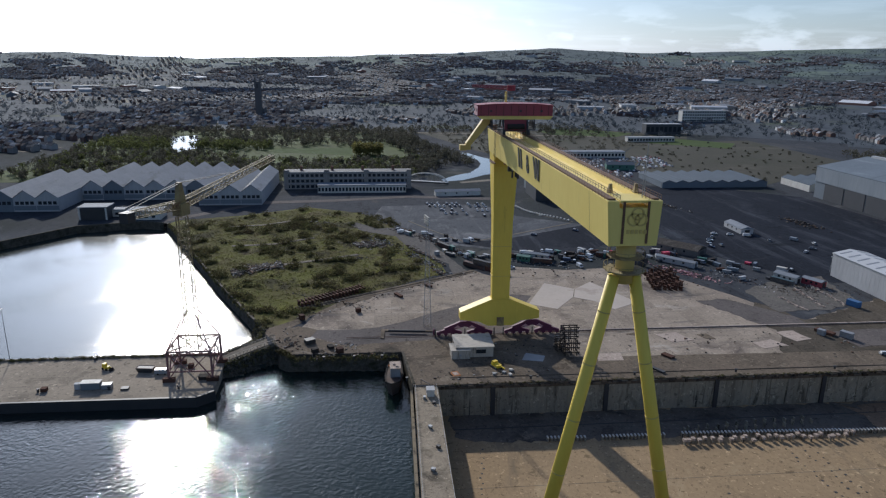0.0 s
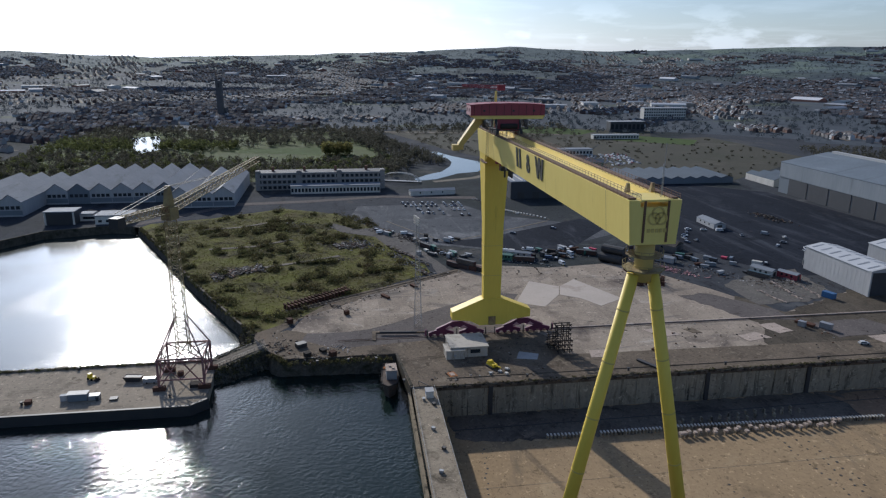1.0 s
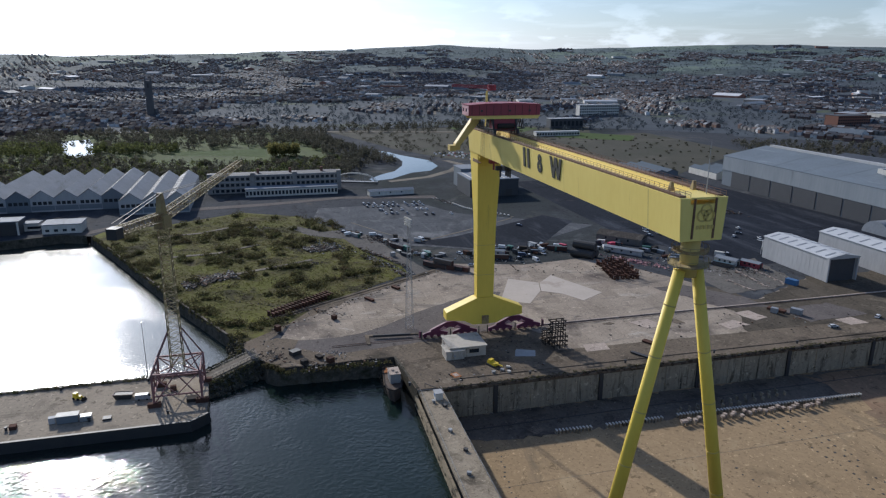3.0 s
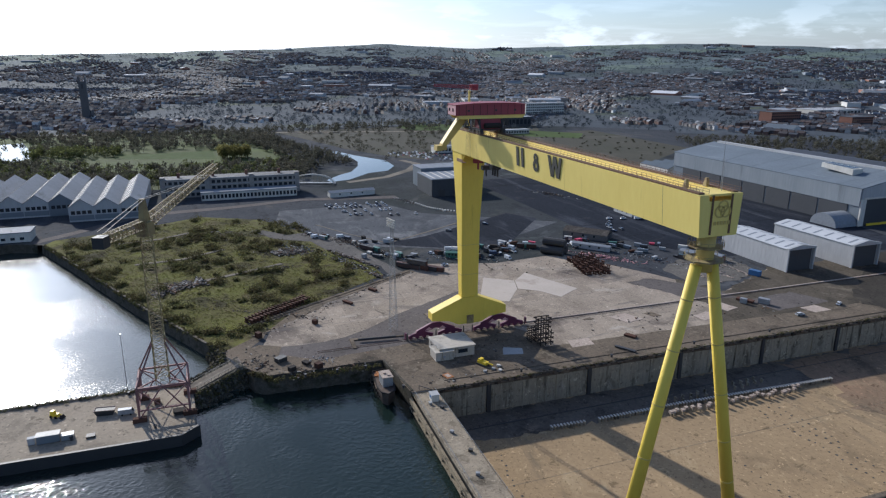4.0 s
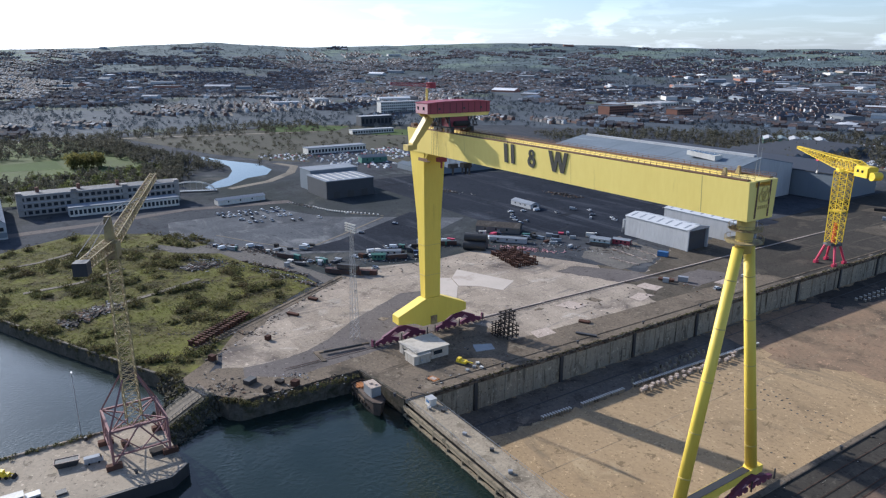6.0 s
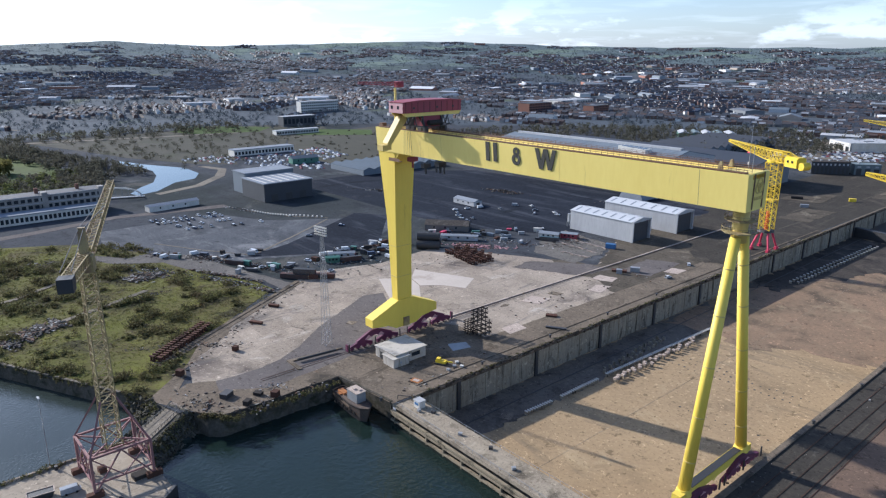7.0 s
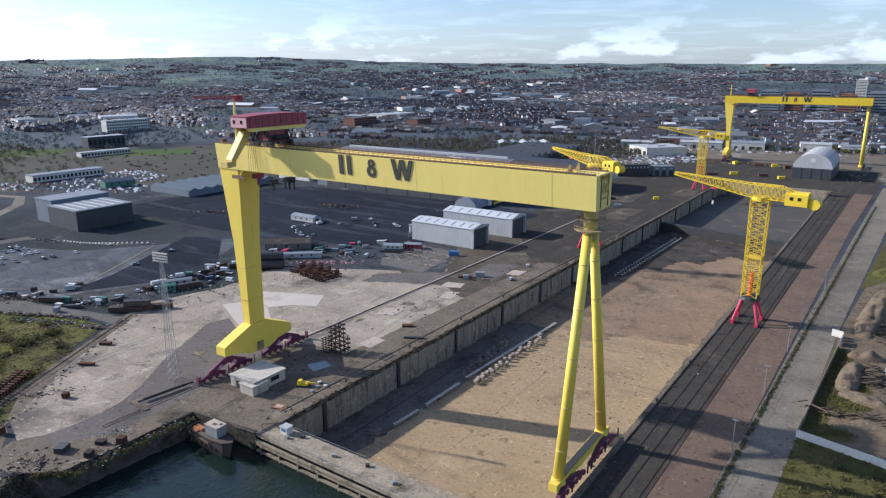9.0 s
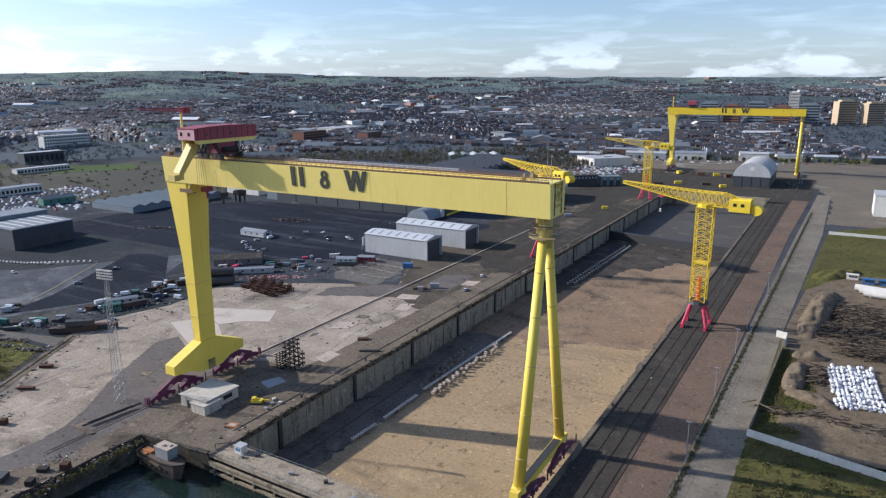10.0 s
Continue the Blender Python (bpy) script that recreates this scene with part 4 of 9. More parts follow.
paving("scrub", [(-300, -190), (-312, -150), (-340, -100), (-318, -60), (-232, -14), (-160, -8), (-120, -62), (-100, -76), (-84, -94), (-90.5, -100.6), (-122, -116.4), (-154.2, -132.4), (-240, -171.6), (-288, -195)], SCRUB, "rough scrub with grass and brambles", P + 0.02, "scrub")
paving("dirt_road", [(-149.6, -4.5), (-176, -5.1), (-198, -17), (-221, -28.5), (-243, -33.8), (-258.6, -56.7), (-285, -68), (-284, -60), (-265, -46), (-268.8, -28.7), (-244, -14.7), (-201, -5.9), (-158.3, 4.9)], DIRTROAD, "wide grey dirt road between scrub and lots", P + 0.06, "road", wobble=0.6)


def strip(name, pts, width, mat, label, z, category):
    """A band of even width along a line."""
    a, b = [], []
    for k, (x, y) in enumerate(pts):
        xa, ya = pts[max(0, k - 1)]
        xb, yb = pts[min(len(pts) - 1, k + 1)]
        n = Vector((ya - yb, xb - xa)).normalized() * width / 2
        a.append((x + n.x, y + n.y))
        b.append((x - n.x, y - n.y))
    return setting(name, Shape().slab(a + b[::-1], z - 0.3, z), mat, label, category)


strip("rail_track", [(-107.5, -85), (-131, -42), (-162, 9)], 5.0, DIRTYQUAY, "old dirty rail track between scrub and apron", P + 0.10, "track")
for pts, w in (([(-224.4, 14.5), (-245.0, 49.7), (-274.1, 95.6)], 2.4), ([(-287.8, -23.2), (-254.5, -6.8), (-221.7, 13.1)], 1.6), ([(-338.5, 64.4), (-302.2, 78.1), (-278.0, 98.1)], 2.2)):
    strip("lot_kerb", pts, w * 0.6, ROAD, "pale kerb strip round the car park", P + 0.14, "kerb")
for pts in ([(-276.3, -150.5), (-279.7, -127.7), (-291.9, -107.9)], [(-223.8, -137.8), (-226.8, -112.3), (-241.6, -88.0)], [(-181, -100), (-189, -80), (-199, -58)]):
    strip("track", pts, 3.0, ROAD, "pale concrete track through the scrub", P + 0.32, "track")
ring = lambda r, a: (HUB.x + r * math.cos(radians(a)), HUB.y + r * math.sin(radians(a)))
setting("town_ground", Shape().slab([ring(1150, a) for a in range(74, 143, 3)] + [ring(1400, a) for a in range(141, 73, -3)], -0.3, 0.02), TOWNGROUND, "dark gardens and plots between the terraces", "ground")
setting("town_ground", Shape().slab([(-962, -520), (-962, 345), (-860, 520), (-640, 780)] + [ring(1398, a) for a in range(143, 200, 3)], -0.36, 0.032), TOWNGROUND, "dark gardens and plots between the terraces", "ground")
paving("park_grass", [(-468, -430), (-466, -20), (-560, 15), (-860, -10), (-940, -20), (-955, -430)], PARKGRASS, "dull green park grass", P + 0.02, "grass")
paving("meadow", [(-680, -180), (-650, -76), (-724, -78), (-712, -178)], GRASS, "green meadow in the park", P + 0.1, "meadow")
paving("waste_ground", [(-620, 255), (-470, 235), (-420, 330), (-560, 520), (-800, 520), (-760, 330)], WASTE, "brown waste ground", P + 0.02, "ground")
paving("east_scrub", [(119.4, -60), (260, -60), (260, 56), (121.5, 62)], ROUGHGRASS, "rough grass beside the road", P + 0.02, "grass")
paving("tip_yard", [(121.5, 62), (260, 52), (260, 330), (135, 330), (125, 180)], EARTH, "earth yard with tipped spoil", P + 0.02, "yard")
paving("tip_grass", [(122, 63), (136, 66), (140, 110), (132, 140), (124.5, 158)], ROUGHGRASS, "rough grass bank", P + 0.06, "grass")
paving("north_grass", [(128, 250), (150, 300), (260, 330), (260, 560), (138, 440)], ROUGHGRASS, "rough grass field", P + 0.05, "grass")
FARLOT = material("bare_far_lots", (0.17, 0.14, 0.105), (0.125, 0.105, 0.082), rough=0.95, scale=0.01, fine=0.15, amount=1.0, layers=[((0.25, 0.225, 0.19), 0.008, 0.55, 0.64, (1, 1, 1)), ((0.09, 0.085, 0.062), 0.012, 0.56, 0.66, (1, 2, 1)), ((0.075, 0.072, 0.07), 0.02, 0.6, 0.7, (0.4, 2.5, 1))])
paving("dock_head_lot", [(136, 470), (300, 480), (300, 762), (150, 702), (122, 690), (138, 600)], FARLOT, "bare brown lot beside the dock head", P + 0.02, "ground", wobble=2.0)
paving("dock_head_yard", [(-150, 600), (-20, 592), (84, 592), (120, 592), (118, 770), (-120, 800)], EASTTAR, "dark worn yard at the dock head", P + 0.04, "yard", wobble=3.0)
paving("far_lot", [(-184, 640), (40, 650), (150, 700), (300, 760), (300, 1050), (-250, 1050)], FARLOT, "bare brown lots behind the dock head", P, "ground")
paving("river_meadow", [(-590, 128), (-560, 160), (-640, 190), (-640, 260), (-760, 330), (-790, 420), (-900, 470), (-955, 330), (-930, 20), (-780, 62), (-690, 84)], WASTE, "brown rough meadow beyond the river", P + 0.015, "ground")
paving("sports_pitch", [(-1000, 285), (-905, 380), (-850, 330), (-880, 240), (-940, 225)], GRASS, "green sports pitch beside the grandstand", P + 0.07, "pitch")
paving("sports_pitch", [(-840, 400), (-760, 480), (-700, 440), (-770, 350)], GRASS, "green sports pitch beside the grandstand", P + 0.07, "pitch")
paving("shore_road", [(-960, -700), (-975, -275), (-930, -10), (-860, 300), (-846, 300), (-916, -12), (-961, -275), (-946, -700)], ROAD, "raised shore road", P + 0.3, "road")
paving("pond", [(-862, -352), (-882, -318), (-800, -296), (-728, -279), (-684, -296), (-760, -325)], RIVER, "still park pond", P + 0.05, "water")
paving("river", [(-455, 20), (-463, 40), (-495, 67), (-504, 90), (-532, 105), (-575, 107), (-602, 94), (-628, 82), (-668, 70), (-668, 62), (-628, 66), (-605, 74), (-575, 74), (-544, 67), (-509, 52), (-490, 34), (-466, 18)], RIVER, "bright winding river", P + 0.05, "water")
paving("river_track", [(-445, 36), (-462, 80), (-500, 118), (-540, 138), (-574, 128), (-574, 120), (-540, 129), (-505, 110), (-470, 76), (-453, 34)], ROAD, "curved riverside track", P + 0.08, "road")


# ---- pier ----
pier = thing("pier", pose(0, 0, 0), "long concrete pier with a road on it", "pier", kind="structure")
part("deck", Shape().slab([(-64, -108), (-31, -107), (-27, -112), (-33, -700), (-62, -700)], -13.5, -3.0), PIERDECK, pier)
part("fender_wall", Shape().slab([(-31, -106.9), (-26.6, -112), (-32.6, -700), (-31.6, -700), (-25.6, -111.8), (-30.4, -106)], -13.5, -2.5), DARK, pier, "dark timber fender wall")
part("causeway", Shape().hexa([Vector((-76, -88, -12)), Vector((-66, -86, -12)), Vector((-50, -110, -12)), Vector((-66, -112, -12))], [Vector((-74, -91, 0.1)), Vector((-68, -89.5, 0.1)), Vector((-56, -109, -2.95)), Vector((-63, -110, -2.95))]), ROAD, pier, "pale concrete causeway")
part("kerb", Shape().slab([(-64.3, -108), (-63.6, -108), (-61.6, -700), (-62.3, -700)], -3.2, -2.4), CONCRETE, pier)

# ---- dock gate ----
gate = thing("dock_gate", pose(0, 0, 0), "long pale concrete and steel dock gate", "dock gate", kind="structure")
part("deck", Shape().slab([(-25.5, -33.5), (76, -36), (76, -26.5), (-23.2, -25)], -1.6, -0.2), GATEDECK, gate)
part("body", Shape().slab([(-24.5, -32.3), (76, -34.8), (76, -26.9), (-23.0, -25.6)], -14.0, -1.6), DARK, gate)
for k in range(12):
    x = -22 + 8.6 * k
    part("fender", Shape().box(x, x + 0.5, -34.9 - 0.025 * (x + 25), -34.2 - 0.025 * (x + 25), -10, -2.6), PALETIMBER, gate)
for z in (-2.3, -3.4, -5.6):
    part("waler", Shape().slab([(-24, -35.0), (76, -37.5), (76, -36.6), (-24, -34.1)], z - 0.32, z + 0.32), PALETIMBER, gate)
rail = Shape()
for yy, sl in ((-33.2, -0.025), (-25.6, -0.01)):
    for k in range(26):
        x = -23 + 3.9 * k
        rail.bar((x, yy + sl * (x + 25), -0.2), (x, yy + sl * (x + 25), 0.9), 0.08)
    rail.bar((-23, yy, 0.9), (75, yy + sl * 100, 0.9), 0.08)
part("railing", rail, GREYSTEEL, gate)


# ---- great gantry crane over the dock ----
DULLYELLOW = material("dull_yellow", (0.60, 0.44, 0.13), (0.50, 0.36, 0.10), rough=0.6, fine=1.5)

def bogie_set(parent, x, y0, y1, mat=None, f=1.0):
    """Balance beams, wheels and buffers of one corner, along y."""
    mat = mat or MAGENTA
    mid, half = (y0 + y1) / 2, (y1 - y0) / 2
    zs = lambda pts: [(y, 1.2 + (z - 1.2) * f) for y, z in pts]
    part("balance_beam", Shape().prism_x(zs([(mid - half * 0.7, 3.6), (mid - half * 0.16, 6.6), (mid + half * 0.16, 6.6), (mid + half * 0.7, 3.6), (mid + half * 0.66, 3.0), (mid + half * 0.3, 3.3), (mid, 4.4), (mid - half * 0.3, 3.3), (mid - half * 0.66, 3.0)]), x - 0.6, x + 0.6), mat, parent)
    for yy in (mid - half * 0.24, mid + half * 0.24):
        part("web_plate", Shape().prism_x(zs([(yy - half * 0.14, 3.6), (yy + half * 0.14, 3.6), (yy, 5.0)]), x - 0.66, x + 0.66), PALEPINK, parent, "sun-faded pink web plate")
    for yy in (mid - half, mid, mid + half):
        part("sand_pipe", Shape().tube((x + 0.9, yy, 0.4), (x + 0.9, yy, 3.6), 0.28, 0.22, 8), DARK, parent)
    for sgn in (-1, 1):
        c = mid + sgn * half * 0.52
        part("rocker", Shape().prism_x(zs([(c - half * 0.44, 1.9), (c - half * 0.12, 3.2), (c + half * 0.12, 3.2), (c + half * 0.44, 1.9), (c + half * 0.42, 1.3), (c - half * 0.42, 1.3)]), x - 0.55, x + 0.55), mat, parent)
        for k in range(4):
            yw = c + half * (-0.36 + 0.24 * k)
            truck = part("truck", Shape().box(x - 0.6, x + 0.6, yw - 0.75, yw + 0.75, 0.55, 1.5), mat, parent)
            part("wheel", Shape().tube((x - 0.3, yw, 0.62), (x + 0.3, yw, 0.62), 0.5, 0.5, 12), DARK, truck)


def letter_mark(parent, x0, z0):
    """Dark marks laid on the sloping girder face: two upright bars, a ring and four slanted bars."""
    face = lambda z: -0.2 + 0.8 * (88.0 - z) / 9.3

    def plate(name, pts, lift):
        low = [Vector((x, face(z) - lift, z)) for x, z in pts]
        part(name, Shape().hexa(low, [p + Vector((0, lift + 0.02, 0)) for p in low]), LETTER, parent)

    for x in (-0.6, 2.9):
        plate("mark_bar", [(x0 + x, z0), (x0 + x + 1.7, z0), (x0 + x + 1.7, z0 + 6.3), (x0 + x, z0 + 6.3)], 0.22)
    n = 20
    for cx, cz, ra, rb in ((x0 + 13.0, z0 + 1.75, 0.75, 1.85), (x0 + 13.1, z0 + 4.3, 0.5, 1.35)):
        loops = []
        for r, lift in ((ra, 0.2), (rb, 0.2), (rb, -0.02), (ra, -0.02)):
            spin = [(cx + r * math.cos(2 * math.pi * k / n), cz + r * math.sin(2 * math.pi * k / n)) for k in range(n)]
            loops += [Vector((x, face(z) - lift, z)) for x, z in spin]
        part("mark_ring", Shape().add(loops, [(q * n + k, q * n + (k + 1) % n, (q + 1) % 4 * n + (k + 1) % n, (q + 1) % 4 * n + k) for q in range(4) for k in range(n)]), LETTER, parent)
    for k, (xa, xb) in enumerate(((21.0, 22.6), (24.4, 22.7), (24.6, 26.1), (28.0, 26.2))):
        plate("mark_bar", [(x0 + xb, z0), (x0 + xb + 1.45, z0), (x0 + xa + 1.5, z0 + 6.3), (x0 + xa, z0 + 6.3)], 0.2 + 0.01 * k)


def gantry_crane(name, m, label, group, YELLOW=YELLOW, leg_paint=LEGYELLOW):
    """A portal crane: box girder, tapered stiff leg with a spread foot, A-shaped hinged leg, all along x."""
    g = thing(name, m, label, "gantry crane", group)
    ring = lambda x: [Vector((x, y, z)) for y, z in ((0.6, 78.7), (10.7, 78.7), (11.2, 88.0), (8.8, 88.0), (8.6, 86.6), (2.4, 86.6), (2.2, 88.0), (-0.2, 88.0))]
    girder = part("girder", Shape().hexa(ring(-77.0), ring(73.5)), YELLOW, g)
    for x in (-38, 16, 61.0):
        part("weld_seam", Shape().hexa([Vector((x, -0.21, 87.9)), Vector((x + 0.12, -0.21, 87.9)), Vector((x + 0.12, 0.57, 78.8)), Vector((x, 0.57, 78.8))],
                   [Vector((x, 0.1, 87.9)), Vector((x + 0.12, 0.1, 87.9)), Vector((x + 0.12, 0.9, 78.9)), Vector((x, 0.9, 78.9))]), OLDYELLOW if x > 60 else DULLYELLOW, girder)
    for y in (1.0, 10.0):
        part("crab_rail", Shape().box(-76, 72.5, y - 0.75, y + 0.75, 88.0, 88.35), BROWNRAIL, girder, "rusty brown rail and walkway")
    for y in (-0.05, 11.05, 2.5, 8.5):
        rl = Shape()
        for k in range(76):
            x = -76 + 149 * k / 75
            rl.bar((x, y, 88.0), (x, y, 89.1), 0.07)
        for z in (88.6, 89.1):
            rl.bar((-76, y, z), (73, y, z), 0.07)
        part("handrail", rl, BROWNRAIL, girder)
    part("end_deck", Shape().box(66, 73.4, 2.4, 9.6, 87.6, 88.1), YELLOW, girder)
    for y in (3.2, 8.8):
        part("buffer", Shape().hexa([Vector((64, y - 0.5, 88)), Vector((65.2, y - 0.5, 88)), Vector((65.2, y + 0.5, 88)), Vector((64, y + 0.5, 88))], [Vector((64.5, y - 0.3, 90)), Vector((65, y - 0.3, 90)), Vector((65, y + 0.3, 90)), Vector((64.5, y + 0.3, 90))]), OLDYELLOW, girder)
    for y in (3.3, 8.4):
        part("rust_strip", Shape().box(73.55, 73.66, y - 0.25, y + 0.25, 79.2, 87.9), BROWNRAIL, girder, "rust-streaked pipe")
    emblem = Shape()
    for c in ((-0.75, 0), (0.75, 0), (0, 1.2)):
        for k in range(14):
            a, b = 2 * math.pi * k / 14, 2 * math.pi * (k + 1) / 14
            emblem.prism_x([(6.2 + c[0] + r * math.cos(q), 84.2 + c[1] + r * math.sin(q)) for r, q in ((1.05, a), (1.4, a), (1.4, b), (1.05, b))], 73.58, 73.7)
    part("emblem", emblem, DULLYELLOW, girder, "dull raised three-ring badge")
    for k in range(5):
        part("badge_bar", Shape().box(73.58, 73.68, 4.1 + k * 0.9, 4.7 + k * 0.9, 81.3, 82.1), DULLYELLOW, girder)
    for k in range(2):
        part("mast", Shape().tube((69.0 + 1.5 * k, 9 - k, 88), (69.0 + 1.5 * k, 9 - k, 99 - 4 * k), 0.08, 0.05, 6), GREYSTEEL, girder)
    letter_mark(g, -14.4, 81.6)
    # stiff leg
    lo = [Vector(p) for p in ((-71, 2.0, 15), (-67.6, 2.0, 15), (-67.6, 9.4, 15), (-71, 9.4, 15))]
    mid = [Vector(p) for p in ((-73.2, 1.7, 50), (-67.6, 1.7, 50), (-67.6, 9.8, 50), (-73.2, 9.8, 50))]
    hi = [Vector(p) for p in ((-77.0, 0.9, 79.2), (-66.4, 0.9, 79.2), (-66.4, 11.1, 79.2), (-77.0, 11.1, 79.2))]
    leg = part("stiff_leg", Shape().hexa(lo, mid).hexa(mid, hi), leg_paint, g)
    part("knee", Shape().prism([(-67.6, 70), (-66.0, 76.0), (-63.5, 79.0), (-67.6, 79.0)], 1.2, 10.8), leg_paint, leg)
    for z in (27.0, 40.0, 63.0):
        w = 0.08
        xa = float(np.interp(z, [15, 50, 79.2], [-71, -73.2, -77]))
        part("flange", Shape().box(xa - w, -67.52, 1.62, 9.9, z, z + 0.18), DULLYELLOW, leg)
    part("leg_platform", Shape().box(-68.2, -61.5, -0.6, 0.9, 75.6, 75.8).box(-68.2, -61.5, -0.6, -0.5, 75.8, 76.9), BROWNRAIL, leg)
    foot = part("foot", Shape().prism_x([(-11.6, 11.6), (1.6, 17.0), (9.8, 17.0), (22.6, 11.6), (22.6, 8.2), (14.6, 7.2), (11.0, 5.2), (0.4, 5.2), (-3.6, 7.2), (-11.6, 8.2)], -71.8, -66.8), leg_paint, g)
    part("ladder", Shape().box(-66.8, -66.3, 4.2, 7.2, 5.2, 9.0), OLDYELLOW, foot)
    bogie_set(g, -69.3, -22, 3.5)
    bogie_set(g, -69.3, 7.5, 33)
    for y in (-22.6, 33.6):
        part("buffer", Shape().box(-70, -68.6, y - 0.3, y + 0.3, 0.6, 3.4), MAGENTA, g)
    # hinged leg
    part("hinge_column", Shape().tube((70.3, 5.6, 70.0), (70.3, 5.6, 79.2), 1.9, 2.1, 16), DULLYELLOW, g, smooth=True)
    for z, r in ((72.6, 4.4), (75.6, 3.9)):
        ring2 = Shape()
        ring2.tube((70.3, 5.6, z), (70.3, 5.6, z + 0.3), r, r, 8)
        for k in range(16):
            a, b = 2 * math.pi * (k + 0.5) / 16, 2 * math.pi * (k + 1.5) / 16
            pa, pb = [Vector((70.3 + r * math.cos(q), 5.6 + r * math.sin(q), z + 1.4)) for q in (a, b)]
            ring2.bar(pa, pb, 0.08)
            ring2.bar(pa, pa - Vector((0, 0, 1.3)), 0.08)
        part("platform", ring2, OLDYELLOW, g)
    for y0, y1 in ((3.4, -10.2), (7.8, 21.4)):
        a, b = Vector((70.5, y0, 71.5)), Vector((71.2, y1, 5.4))
        leg2 = part("tubular_leg", Shape().tube(a, b, 1.32, 1.62, 20), leg_paint, g, smooth=True)
        for u in (0.12, 0.3, 0.5, 0.7, 0.88):
            c = a.lerp(b, u)
            d = (b - a).normalized() * 0.15
            part("flange", Shape().tube(c - d, c + d, 1.38 + 0.31 * u, 1.38 + 0.31 * u, 20), DULLYELLOW, leg2)
        part("leg_shoe", Shape().tube(b - Vector((0, 0, 1.2)), b + Vector((0, 0, 0.6)), 2.2, 1.75, 14), leg_paint, g)
    sill = part("sill_beam", Shape().box(70.0, 72.6, -14, 25, 3.4, 5.6), leg_paint, g)
    part("walkway", Shape().box(70.2, 72.4, -8, 19, 5.6, 5.75), DARK, sill)
    for y in (-6, 5.6, 17):
        part("gusset", Shape().prism_x([(y - 3, 3.4), (y + 3, 3.4), (y, 1.2)], 70.8, 71.8), YELLOW, sill)
    bogie_set(g, 73.2, -18, 4.2, f=0.62)
    bogie_set(g, 73.2, 7.0, 29, f=0.62)
    # slewing service jib on the girder end
    jib = part("service_jib", Shape().tube((-72, 6, 88), (-72, 6, 103), 0.55, 0.45, 8), YELLOW, g, "yellow post")
    arm = Shape()
    lattice(arm, (-70.5, 9.0, 104.4), (-79.0, -6.5, 104.9), 1.3, 0.8, 11, 0.22, 0.12)
    part("jib_arm", arm, RED, jib, "dark red lattice arm")
    part("jib_cab", Shape().box(-73.3, -71, 6.5, 9.5, 103.2, 105.4), RED, jib)
    for b in ((-76, -74, 1, 3, 88, 89.6), (-74, -71, 8, 10.6, 88, 89.8), (-70, -69, 3, 5, 88, 89.2)):
        part("deck_box", Shape().box(*b), BROWNRAIL, girder)
    return g


gantry_crane("gantry_crane", pose(0, 0, 0), "huge yellow gantry crane with an A-shaped leg over the dock", "gantry cranes")


